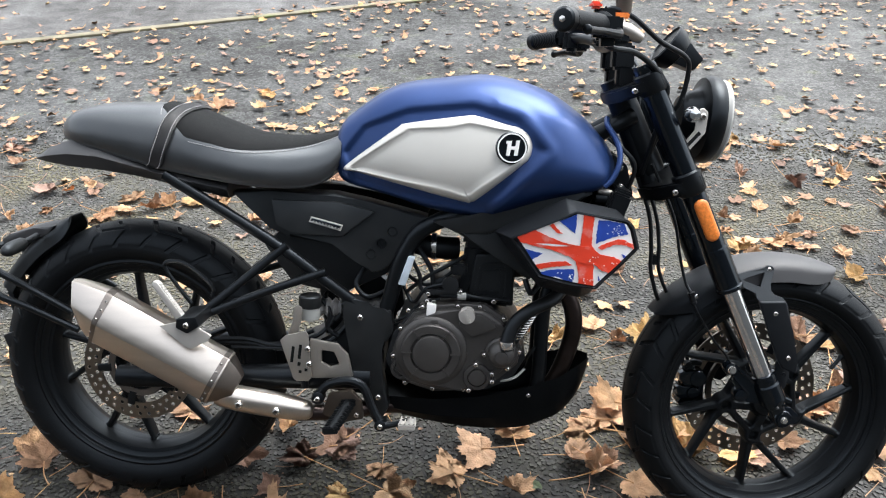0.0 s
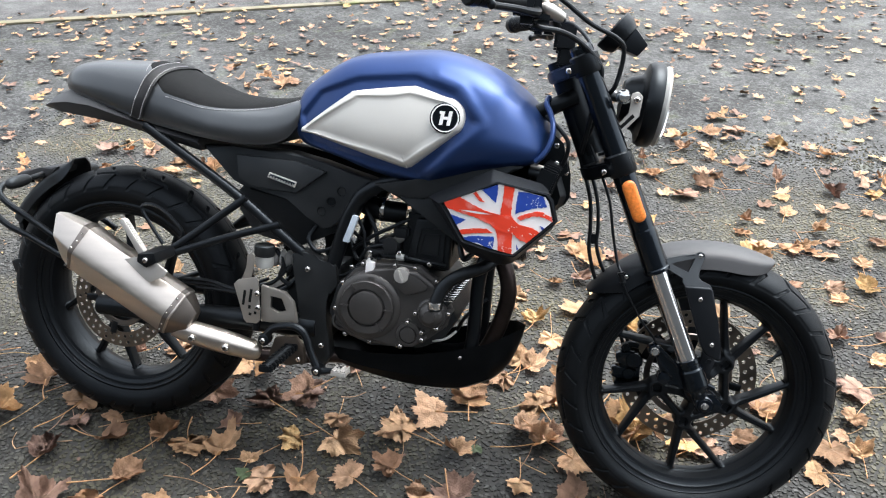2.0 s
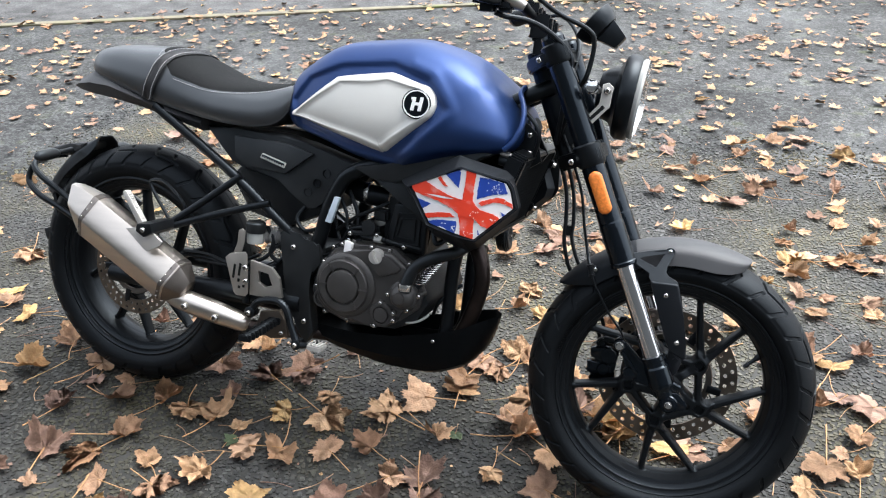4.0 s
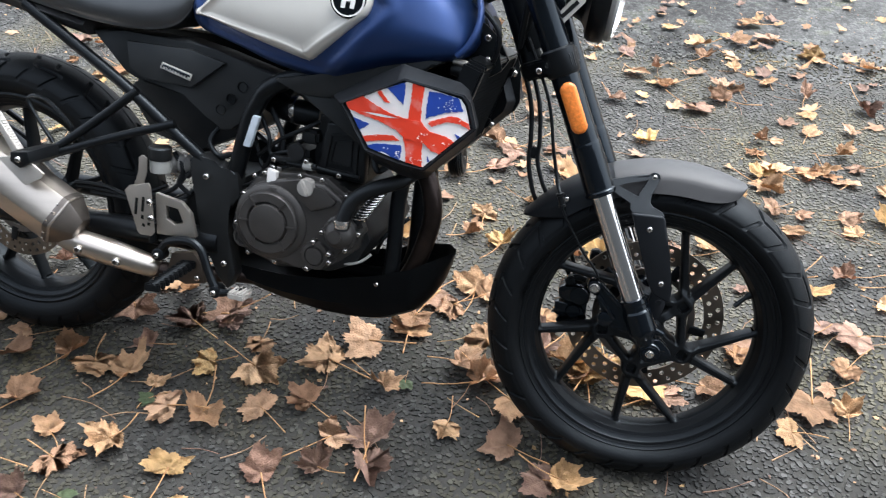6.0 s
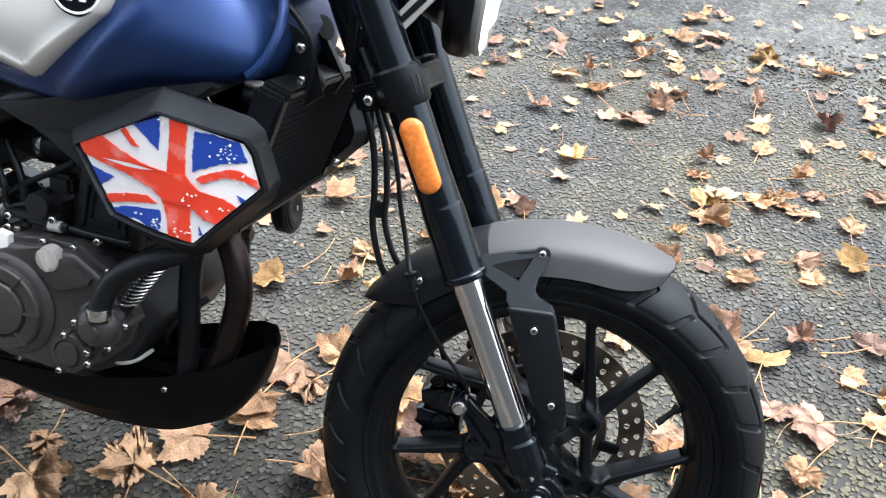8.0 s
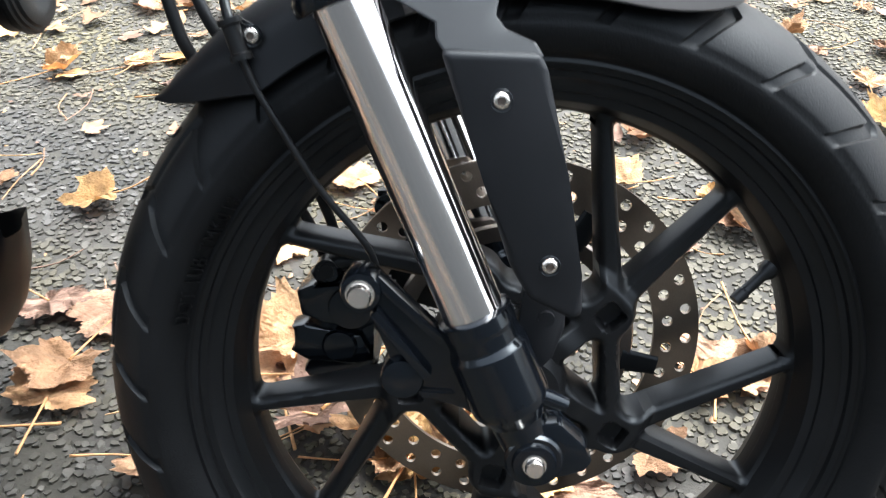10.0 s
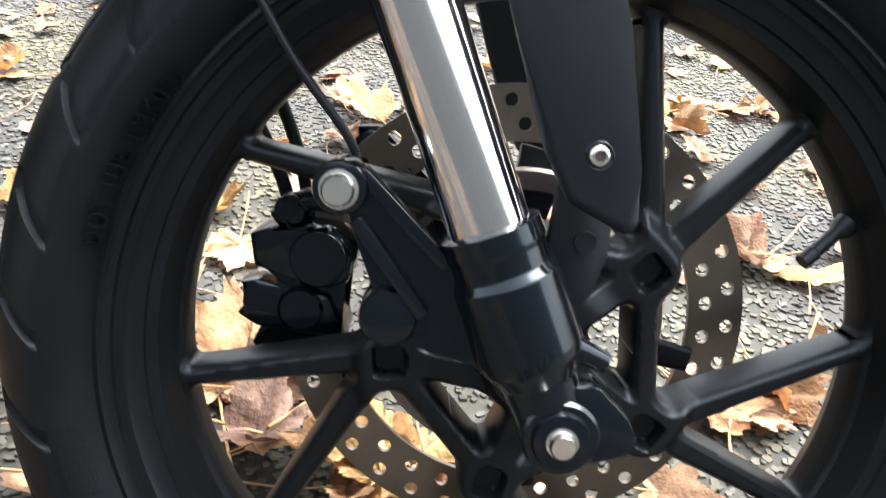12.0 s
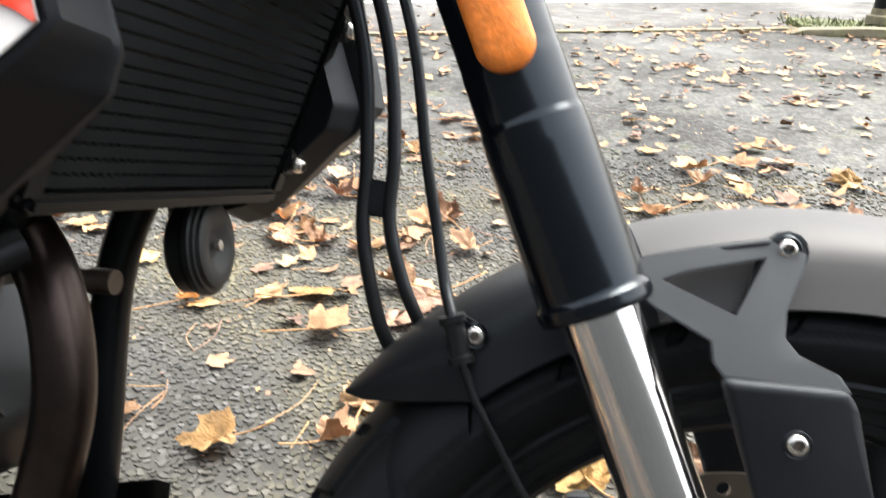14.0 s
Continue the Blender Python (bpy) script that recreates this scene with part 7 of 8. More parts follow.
for side in (-1, 1):
    s = side
    for pts, r in (
        ([(0.345, 0.030 * s, 0.800), (0.20, 0.075 * s, 0.735), (0.0, 0.105 * s, 0.670), (-0.060, 0.105 * s, 0.610), (-0.095, 0.100 * s, 0.500), (-0.120, 0.100 * s, 0.400)], 0.0165),
        ([(0.340, 0.025 * s, 0.740), (0.260, 0.060 * s, 0.600), (0.222, 0.070 * s, 0.500), (0.214, 0.072 * s, 0.320), (0.17, 0.072 * s, 0.268), (0.06, 0.076 * s, 0.258)], 0.0150),
        ([(-0.545, 0.112 * s, 0.745), (-0.400, 0.112 * s, 0.660), (-0.310, 0.112 * s, 0.604), (-0.219, 0.110 * s, 0.538), (-0.140, 0.105 * s, 0.480)], 0.0115),
        ([(-0.300, 0.116 * s, 0.612), (-0.380, 0.140 * s, 0.545), (-0.464, 0.172 * s, 0.476)], 0.0085),
        ([(-0.222, 0.114 * s, 0.560), (-0.340, 0.140 * s, 0.520), (-0.460, 0.172 * s, 0.474)], 0.0085),
    ):
        bm = bmesh.new()
        tube(bm, pts, r, 14, 8 if len(pts) > 3 else 3)
        part("tube", bm, M_FRAME, frame_)
    bm = bmesh.new()
    prism(bm, [(-0.192, 0.497), (-0.176, 0.508), (-0.164, 0.512), (-0.137, 0.496), (-0.122, 0.498), (-0.106, 0.484), (-0.088, 0.488), (-0.082, 0.440), (-0.096, 0.420), (-0.112, 0.404), (-0.106, 0.360), (-0.090, 0.277), (-0.108, 0.243), (-0.128, 0.270), (-0.168, 0.345), (-0.176, 0.417), (-0.180, 0.470)], 0.118 * s, 0.085 * s, 0.006)
    part("pivot_plate", bm, M_PLASTIC, frame_, "black frame cover at the swingarm pivot")
    bm = bmesh.new()
    tube(bm, [(-0.13, 0.10 * s, 0.335), (-0.30, 0.105 * s, 0.330), (-0.50, 0.115 * s, 0.322), (-0.66, 0.118 * s, 0.318)], [0.026, 0.026, 0.024, 0.022], 12, 4)
    part("swingarm_beam", bm, M_FRAME, frame_)
    bm = bmesh.new()
    prism(bm, [(0.300, 0.760), (0.345, 0.790), (0.375, 0.740), (0.350, 0.700), (0.310, 0.720)], 0.042 * s, 0.030 * s, 0.002)
    part("gusset", bm, M_FRAME, frame_)
bolts(frame_, [(0.344, -0.046, 0.779), (0.348, -0.046, 0.743), (-0.150, -0.121, 0.470), (-0.112, -0.121, 0.300)], 1.0)
bm = bmesh.new()
tube(bm, [(0.352, 0, 0.925), (0.428, 0, 0.770)], 0.029, 24, smooth=False)
part("head_tube", bm, M_FRAME, frame_)
for side in (-1, 1):
    bm = bmesh.new()
    tube(bm, [(0.295, 0.040 * side, 0.838), (0.345, 0.040 * side, 0.866), (0.378, 0.026 * side, 0.884)], 0.017, 16, 4)
    part("head_brace", bm, M_FRAME, frame_)
bm = bmesh.new()
prism(bm, [(-0.055, 0.602), (-0.041, 0.600), (-0.060, 0.540), (-0.075, 0.542)], -0.1236, -0.112, 0.003, 2)
part("tape", bm, M_TAPE, frame_, "pale blue tape wrapped round the frame tube")
bm = bmesh.new()
pa, pb = Vector((-0.478, -0.232, 0.490)), Vector((-0.524, -0.232, 0.556))
prism(bm, [(pa.x - 0.006, pa.z - 0.004), (pa.x + 0.006, pa.z + 0.005), (pb.x + 0.006, pb.z + 0.003), (pb.x - 0.001, pb.z + 0.004), (pb.x - 0.005, pb.z - 0.002)], -0.240, -0.224, 0.002)
pillion_peg = part("pillion_peg", bm, M_CASTALU, bike, "folded ribbed alloy pillion peg")
for i in range(12):
    q = pa.lerp(pb, 0.12 + i * 0.07) + Vector((0.0055, 0, 0.005))
    bm = bmesh.new()
    box(bm, q, (0.004, 0.012, 0.0028), 0.0006, Matrix.Rotation(radians(40), 4, "Y"))
    part("rib", bm, M_CASTALU, pillion_peg)
bm = bmesh.new()
tube(bm, [(-0.456, -0.115, 0.500), (-0.454, -0.115, 0.518), (-0.480, -0.115, 0.545), (-0.513, -0.115, 0.567), (-0.542, -0.115, 0.569), (-0.553, -0.115, 0.558), (-0.535, -0.115, 0.528), (-0.500, -0.115, 0.482)], 0.0042, 8, 6)
part("wire_loop", bm, M_FRAME, frame_, "bent black wire guard")
bm = bmesh.new()
prism(bm, [(-0.480, 0.492), (-0.442, 0.498), (-0.436, 0.478), (-0.460, 0.463), (-0.482, 0.474)], -0.252, -0.165, 0.004)
part("peg_hanger", bm, M_FRAME, frame_)
bolts(frame_, [(-0.460, -0.253, 0.481)], 0.9)
bm = bmesh.new()
prism(bm, [(-0.516, 0.474), (-0.464, 0.488), (-0.416, 0.459), (-0.422, 0.449), (-0.457, 0.430), (-0.466, 0.434)], -0.2435, -0.2390, 0.001)
part("silencer_bracket", bm, M_CASTALU, frame_, "bare alloy silencer bracket")

shock = group("rear_shock", "black coil spring rear shock")
bm = bmesh.new()
n = 120
tube(bm, [(-0.23 - 0.02 * t, 0.03 * 0 + 0.032 * math.cos(t * 44), 0.40 + 0.17 * t + 0.032 * math.sin(t * 44) * 0.3) for t in np.linspace(0, 1, n)], 0.005, 8, 1, smooth=False)
part("spring", bm, M_FRAME, shock)
bm = bmesh.new()
tube(bm, [(-0.22, 0, 0.36), (-0.26, 0, 0.66)], 0.02, 14, smooth=False)
part("damper", bm, M_ENGDARK, shock)
bm = bmesh.new()
prism(bm, [(-0.36, 0.60), (-0.30, 0.66), (-0.06, 0.66), (-0.10, 0.55), (-0.20, 0.50), (-0.30, 0.52)], -0.07, 0.07, 0.01)
part("airbox", bm, M_ENGDARK, group("airbox_unit", "dull black airbox behind the side cover"))
batt = group("brake_reservoir", "translucent rear brake fluid reservoir on a metal bracket")
bm = bmesh.new()
lathe(bm, [(0.019, 0.462), (0.020, 0.466), (0.020, 0.489)], 24, (-0.253, -0.118, 0), axis="Z")
part("jar", bm, M_CLEARWHITE, batt, "translucent white jar")
bm = bmesh.new()
lathe(bm, [(0.0215, 0.487), (0.0225, 0.489), (0.0225, 0.509), (0.020, 0.512)], 24, (-0.253, -0.118, 0), axis="Z")
part("lid", bm, M_PLASTIC, batt, "black screw lid")
bm = bmesh.new()
prism(bm, [(-0.294, 0.434), (-0.272, 0.440), (-0.266, 0.464), (-0.264, 0.492), (-0.272, 0.498), (-0.281, 0.492), (-0.282, 0.462)], -0.146, -0.142, 0.001)
part("bracket", bm, M_ALU, batt)

bm = bmesh.new()
prism(bm, [(-0.300, 0.300), (-0.120, 0.285), (-0.110, 0.460), (-0.180, 0.455), (-0.230, 0.400), (-0.310, 0.370)], -0.085, 0.085, 0.010)
part("swingarm_pivot", bm, M_ENGDARK, frame_, "black swingarm pivot casting")
for pts in ([(-0.456, -0.108, 0.405), (-0.390, -0.110, 0.409), (-0.320, -0.110, 0.399), (-0.240, -0.106, 0.423), (-0.205, -0.095, 0.466)], [(-0.456, -0.105, 0.396), (-0.381, -0.108, 0.400), (-0.315, -0.108, 0.390), (-0.225, -0.100, 0.405), (-0.185, -0.090, 0.440)], [(-0.235, -0.098, 0.500), (-0.215, -0.100, 0.470), (-0.222, -0.102, 0.440), (-0.200, -0.098, 0.420)], [(-0.195, -0.095, 0.520), (-0.185, -0.100, 0.485), (-0.205, -0.100, 0.455)], [(-0.150, -0.070, 0.560), (-0.165, -0.085, 0.530), (-0.140, -0.090, 0.505), (-0.100, -0.085, 0.520)]):
    bm = bmesh.new()
    tube(bm, pts, 0.0048, 8, 6)
    part("cable", bm, M_HOSE, frame_)

bellows = group("shock_boot", "grey ribbed rubber boot behind the frame cover")
bm = bmesh.new()
rows = [(0.017 + 0.004 * (1 if k % 2 else -1), -0.245 + 0.0075 * k) for k in range(11)]
lathe(bm, rows, 24, (0, -0.086, 0.478), axis="X")
part("boot", bm, M_GREYSLEEVE, bellows)

# ---- engine ----
engine = group("engine", "grey cast single-cylinder engine with round covers")
bm = bmesh.new()
prism(bm, [(-0.085, 0.440), (-0.045, 0.490), (0.040, 0.500), (0.120, 0.500), (0.170, 0.440), (0.188, 0.400), (0.160, 0.350), (0.110, 0.325), (0.0, 0.315), (-0.080, 0.340), (-0.100, 0.380)], -0.120, 0.120, 0.010)
part("crankcase", bm, M_ENGDARK, engine, "black crankcase")
bm = bmesh.new()
prism(bm, [(-0.080, 0.417), (-0.068, 0.451), (-0.042, 0.487), (0.007, 0.505), (0.052, 0.509), (0.101, 0.509), (0.140, 0.484), (0.160, 0.460), (0.176, 0.426), (0.170, 0.388), (0.129, 0.352), (0.094, 0.329), (0.058, 0.325), (-0.007, 0.326), (-0.050, 0.337), (-0.080, 0.360), (-0.086, 0.386)], -0.128, -0.105, 0.003, 2)
prism(bm, [(-0.074, 0.417), (-0.062, 0.449), (-0.038, 0.480), (0.008, 0.497), (0.052, 0.501), (0.098, 0.501), (0.134, 0.478), (0.152, 0.456), (0.164, 0.426), (0.158, 0.394), (0.124, 0.362), (0.090, 0.338), (0.056, 0.333), (-0.006, 0.334), (-0.046, 0.344), (-0.073, 0.366), (-0.078, 0.388)], -0.141, -0.120, 0.007, 3)
prism(bm, [(0.050, 0.470), (0.056, 0.492), (0.096, 0.494), (0.126, 0.474), (0.120, 0.464), (0.078, 0.448)], -0.1475, -0.136, 0.003, 2)
part("clutch_cover", bm, M_ENGINE, engine, "dark grey cast clutch cover")
bm = bmesh.new()
lathe(bm, [(0.072, -0.136), (0.0715, -0.144), (0.066, -0.1490), (0.0600, -0.1500), (0.0590, -0.1565), (0.0570, -0.1585), (0.0420, -0.1590), (0.0400, -0.1540), (0.0385, -0.1540), (0.0360, -0.1610), (0.0330, -0.1622), (0.002, -0.1622)], 72, (-0.003, 0, 0.413))
part("round_cover", bm, M_ENGINE, engine, "round grey clutch cap")
for a in (0, 52, 180, 232, 128, 308):
    bm = bmesh.new()
    box(bm, (0.0, -0.1585, 0), (0.022, 0.006, 0.0045), 0.0015)
    moved(bm, Matrix.Translation((-0.003, 0, 0.413)) @ Matrix.Rotation(radians(a), 4, "Y") @ Matrix.Translation((0.049, 0, 0)))
    part("rib", bm, M_ENGINE, engine)
for c, prof in (
    ((0.137, 0, 0.416), [(0.033, -0.138), (0.032, -0.148), (0.0285, -0.150), (0.0270, -0.156), (0.0240, -0.162), (0.0170, -0.168), (0.0130, -0.170), (0.0120, -0.174), (0.002, -0.175)]),
    ((0.090, 0, 0.364), [(0.0285, -0.130), (0.0280, -0.146), (0.0265, -0.149), (0.0195, -0.150), (0.0185, -0.147), (0.0170, -0.147), (0.0160, -0.153), (0.002, -0.154)]),
    ((-0.065, 0, 0.368), [(0.0210, -0.124), (0.0205, -0.134), (0.0190, -0.136), (0.0150, -0.136), (0.0140, -0.131), (0.0120, -0.131), (0.0110, -0.135), (0.002, -0.135)]),
):
    bm = bmesh.new()
    lathe(bm, prof, 44, c)
    part("small_cover", bm, M_ENGINE, engine)
places = [(-0.067, -0.129, 0.453), (-0.024, -0.129, 0.500), (0.047, -0.129, 0.505), (0.091, -0.129, 0.505), (0.139, -0.129, 0.482), (0.103, -0.150, 0.413), (0.087, -0.150, 0.391), (0.119, -0.150, 0.373), (0.120, -0.150, 0.357), (0.074, -0.146, 0.335), (0.063, -0.129, 0.330), (0.0, -0.129, 0.329), (-0.056, -0.129, 0.338), (-0.081, -0.129, 0.394), (0.172, -0.146, 0.421), (0.150, -0.150, 0.386)]
for x, y, z in places:
    bm = bmesh.new()
    lathe(bm, [(0.0068, -0.112), (0.0062, y + 0.0005)], 16, (x, 0, z))
    part("boss", bm, M_ENGINE, engine)
bolts(engine, places, 0.72)
bm = bmesh.new()
lathe(bm, [(0.017, -0.134), (0.017, -0.142), (0.0155, -0.150), (0.004, -0.151)], 24, (0.066, 0, 0.490))
box(bm, (0.066, -0.152, 0.491), (0.007, 0.016, 0.028), 0.002, Matrix.Rotation(radians(-25), 4, "Y"))
part("oil_cap", bm, M_CASTALU, engine, "silver oil filler cap")
bm = bmesh.new()
prism(bm, [(-0.016, 0.478), (0.002, 0.476), (0.004, 0.508), (-0.014, 0.512)], -0.140, -0.128, 0.002)
part("clutch_arm_tab", bm, M_WHITE, engine, "pale metal lever on the cover")
bm = bmesh.new()
prism(bm, [(-0.004, 0.458), (0.008, 0.458), (0.010, 0.480), (-0.006, 0.480)], -0.150, -0.130, 0.002)
part("lever_boss", bm, M_ENGINE, engine)
CY = Matrix.Translation((0.098, 0, 0.50)) @ Matrix.Rotation(radians(6), 4, "Y")
bm = bmesh.new()
box(bm, (0, 0, 0.055), (0.110, 0.150, 0.120), 0.008)
part("cylinder", moved(bm, CY), M_ENGDARK, engine, "black cylinder block")
bm = bmesh.new()
prism(bm, [(0.060, 0.502), (0.078, 0.604), (0.156, 0.610), (0.157, 0.498)], -0.092, -0.070, 0.006, 3)
part("cylinder_cover", bm, M_ENGDARK, engine, "black ribbed cylinder cover")
for grow, depth in ((0.80, 0.0050), (0.52, 0.0040)):
    loop = [(0.110 + (x - 0.110) * grow, 0.552 + (z - 0.552) * grow) for x, z in ((0.066, 0.506), (0.082, 0.592), (0.152, 0.600), (0.151, 0.502))]
    hole = [(0.110 + (x - 0.110) * 0.82, 0.552 + (z - 0.552) * 0.86) for x, z in loop]
    bm = bmesh.new()
    ring_plate(bm, loop, hole, -0.0920 - depth, -0.088)
    bmesh.ops.bevel(bm, geom=bm.edges[:], offset=0.0012, segments=2, affect="EDGES")
    part("cover_rib", bm, M_ENGDARK, engine)
bm = bmesh.new()
box(bm, (0, 0, 0.140), (0.120, 0.165, 0.060), 0.010)
part("cylinder_head", moved(bm, CY), M_ENGDARK, engine)
bm = bmesh.new()
tube(bm, [(0.04, -0.03, 0.60), (-0.02, -0.04, 0.605), (-0.07, -0.03, 0.62)], 0.024, 16, 6)
part("intake", bm, M_HOSE, engine)
bm = bmesh.new()
lathe(bm, [(0.027, -0.006), (0.028, 0.0), (0.027, 0.006)], 24, (-0.010, -0.036, 0.605), axis="X")
part("hose_clamp", bm, M_ZINC, engine)
bm = bmesh.new()
prism(bm, [(-0.02, 0.505), (0.05, 0.508), (0.045, 0.545), (0.015, 0.555), (-0.01, 0.545)], -0.090, -0.02, 0.006)
part("starter", bm, M_ENGDARK, engine)
bm = bmesh.new()
tube(bm, [(0.01, -0.105, 0.520), (0.07, -0.110, 0.521)], 0.006, 10, smooth=False)
part("breather", bm, M_HOSE, engine)
bm = bmesh.new()
tube(bm, [(0.045, -0.112, 0.521), (0.062, -0.112, 0.521)], 0.0075, 10, smooth=False)
part("sleeve", bm, M_CLEARWHITE, engine)
bm = bmesh.new()
tube(bm, [(0.260, -0.075, 0.545), (0.235, -0.115, 0.524), (0.190, -0.140, 0.506), (0.160, -0.152, 0.482), (0.147, -0.160, 0.448), (0.145, -0.162, 0.430)], 0.0135, 16, 8)
part("water_hose", bm, M_HOSE, engine, "thick black water hose")
bm = bmesh.new()
lathe(bm, [(0.0150, 0.434), (0.0155, 0.438), (0.0155, 0.446), (0.015, 0.448)], 20, (0.146, -0.161, 0), axis="Z")
part("hose_clamp", bm, M_ZINC, engine)
bm = bmesh.new()
turns = [(0.164 + 0.034 * t + 0.0125 * math.cos(t * 69), -0.128 + 0.016 * t + 0.0125 * math.sin(t * 69), 0.442 + 0.056 * t) for t in np.linspace(0, 1, 170)]
tube(bm, turns, 0.0015, 6, 1, smooth=False)
part("hose_spring", bm, M_ZINC, engine, "wire coil round a hose")
bm = bmesh.new()
tube(bm, [(0.160, -0.130, 0.436), (0.202, -0.110, 0.506)], 0.0095, 10, smooth=False)
part("inner_hose", bm, M_HOSE, engine)
for pts in ([(-0.09, -0.06, 0.58), (-0.05, -0.09, 0.50), (-0.02, -0.10, 0.53), (0.03, -0.10, 0.545)], [(-0.07, -0.08, 0.56), (-0.02, -0.07, 0.53), (0.04, -0.09, 0.57)], [(-0.25, -0.10, 0.43), (-0.33, -0.105, 0.40), (-0.45, -0.105, 0.40)], [(-0.20, -0.11, 0.41), (-0.30, -0.112, 0.395), (-0.42, -0.11, 0.39)], [(-0.22, -0.08, 0.47), (-0.16, -0.09, 0.44), (-0.12, -0.09, 0.45)], [(0.18, -0.06, 0.36), (0.20, -0.08, 0.40), (0.24, -0.06, 0.44)]):
    bm = bmesh.new()
    tube(bm, pts, 0.004, 8, 8)
    part("cable", bm, M_HOSE, engine)

bm = bmesh.new()
tube(bm, [(0.126, -0.112, 0.345), (0.150, -0.120, 0.350), (0.170, -0.116, 0.358), (0.186, -0.106, 0.372)], 0.0028, 8, 6)
part("drain_tube", bm, M_CLEARWHITE, engine, "pale thin drain tube")
bm = bmesh.new()
lathe(bm, [(0.014, -0.104), (0.017, -0.112), (0.0165, -0.118), (0.004, -0.119)], 24, (0.030, 0, 0.545))
prism(bm, [(-0.020, 0.520), (0.056, 0.526), (0.054, 0.534), (-0.020, 0.530)], -0.112, -0.098, 0.002)
part("sensor_cap", bm, M_ENGDARK, engine, "round black sensor cap on a bracket")
bolts(engine, [(-0.053, -0.112, 0.486), (-0.014, -0.114, 0.524), (0.051, -0.114, 0.530), (-0.016, -0.113, 0.508), (0.118, -0.118, 0.515)], 0.8)
bm = bmesh.new()
box(bm, (-0.003, -0.112, 0.507), (0.010, 0.008, 0.008), 0.0015)
part("cable_end", bm, M_ZINC, engine, "bright cable end")
for pts, r in (([(-0.090, -0.100, 0.455), (-0.060, -0.108, 0.472), (-0.030, -0.108, 0.500), (0.010, -0.106, 0.512)], 0.0032), ([(-0.092, -0.098, 0.447), (-0.058, -0.106, 0.462), (-0.030, -0.104, 0.478)], 0.0030), ([(-0.060, -0.085, 0.600), (-0.035, -0.095, 0.560), (-0.030, -0.098, 0.530), (0.0, -0.100, 0.516)], 0.0040), ([(-0.040, -0.080, 0.612), (-0.012, -0.090, 0.570), (-0.006, -0.094, 0.535)], 0.0050), ([(0.060, -0.080, 0.600), (0.030, -0.092, 0.582), (-0.015, -0.094, 0.556), (-0.060, -0.090, 0.520)], 0.0042), ([(0.205, -0.095, 0.545), (0.190, -0.115, 0.535), (0.178, -0.105, 0.560)], 0.0060), ([(0.060, -0.108, 0.521), (0.100, -0.106, 0.516), (0.150, -0.100, 0.512)], 0.0044)):
    bm = bmesh.new()
    tube(bm, pts, r, 10, 8)
    part("cable", bm, M_HOSE, engine)
bm = bmesh.new()
box(bm, (0.045, -0.078, 0.570), (0.034, 0.030, 0.026), 0.005)
part("injector", bm, M_ENGDARK, engine, "black injector body")

# ---- belly pan ----
pan = group("belly_pan", "black sheet metal belly pan under the engine")
PAN = ((-0.150, 0.276), (-0.110, 0.250), (-0.060, 0.234), (-0.010, 0.224), (0.080, 0.212), (0.170, 0.214), (0.225, 0.230), (0.272, 0.258), (0.302, 0.298), (0.318, 0.342), (0.324, 0.368))
bm = bmesh.new()
rings = []
for x, z in spline(PAN, 5):
    half = float(np.interp(x, [-0.15, 0.0, 0.20, 0.26, 0.30, 0.324], [0.086, 0.090, 0.094, 0.084, 0.050, 0.012]))
    top = float(np.interp(x, [-0.15, 0.0, 0.10, 0.18, 0.25, 0.30, 0.324], [0.290, 0.288, 0.300, 0.322, 0.345, 0.370, 0.376]))
    h = max(top - z, 0.006)
    off = float(np.interp(x, [0.24, 0.324], [0.0, -0.020]))
    rings.append([(x, y + off, z + h * f) for y, f in ((-half, 1.0), (-half, 0.45), (-half * 0.80, 0.12), (-half * 0.5, 0.0), (half * 0.5, 0.0), (half * 0.80, 0.12), (half, 0.45), (half, 1.0))])
skin(bm, rings, closed=False, caps=False, around=False)
bmesh.ops.solidify(bm, geom=bm.faces[:], thickness=0.003)
part("shell", bm, M_FRAME, pan, sharp=30)
bolts(pan, [(0.197, -0.0965, 0.310)], 0.7)

# ---- exhaust ----
ex = group("exhaust", "brushed stainless silencer with a browned header pipe")
bm = bmesh.new()
tube(bm, [(0.150, -0.030, 0.560), (0.210, -0.040, 0.565), (0.262, -0.055, 0.528), (0.284, -0.062, 0.470), (0.278, -0.062, 0.410), (0.250, -0.058, 0.330), (0.20, -0.055, 0.265), (0.05, -0.060, 0.245)], 0.0178, 24, 10)
part("header", bm, M_HEADER, ex, "heat-browned header pipe")
bm = bmesh.new()
tube(bm, [(0.222, 0.005, 0.512), (0.248, 0.005, 0.513), (0.250, 0.005, 0.513), (0.268, 0.005, 0.514)], [0.0075, 0.0075, 0.009, 0.0085], 16, smooth=False)
part("sensor_boss", bm, M_BRONZE, ex, "rusty brown sensor boss")
bm = bmesh.new()
tube(bm, [(0.05, -0.05, 0.248), (-0.08, -0.07, 0.262), (-0.18, -0.115, 0.262), (-0.28, -0.142, 0.265)], 0.0165, 20, 8)
part("link_pipe", bm, M_HEADER, ex)
bm = bmesh.new()
tube(bm, [(-0.245, -0.140, 0.270), (-0.262, -0.145, 0.274), (-0.330, -0.165, 0.293), (-0.395, -0.182, 0.310), (-0.425, -0.188, 0.322)], [0.012, 0.0215, 0.0265, 0.0255, 0.024], 28, 5)
part("heat_shield", bm, M_STEEL, ex, "brushed steel heat shield")
bolts(ex, [(-0.378, -0.2065, 0.306), (-0.308, -0.187, 0.287)], 1.25)
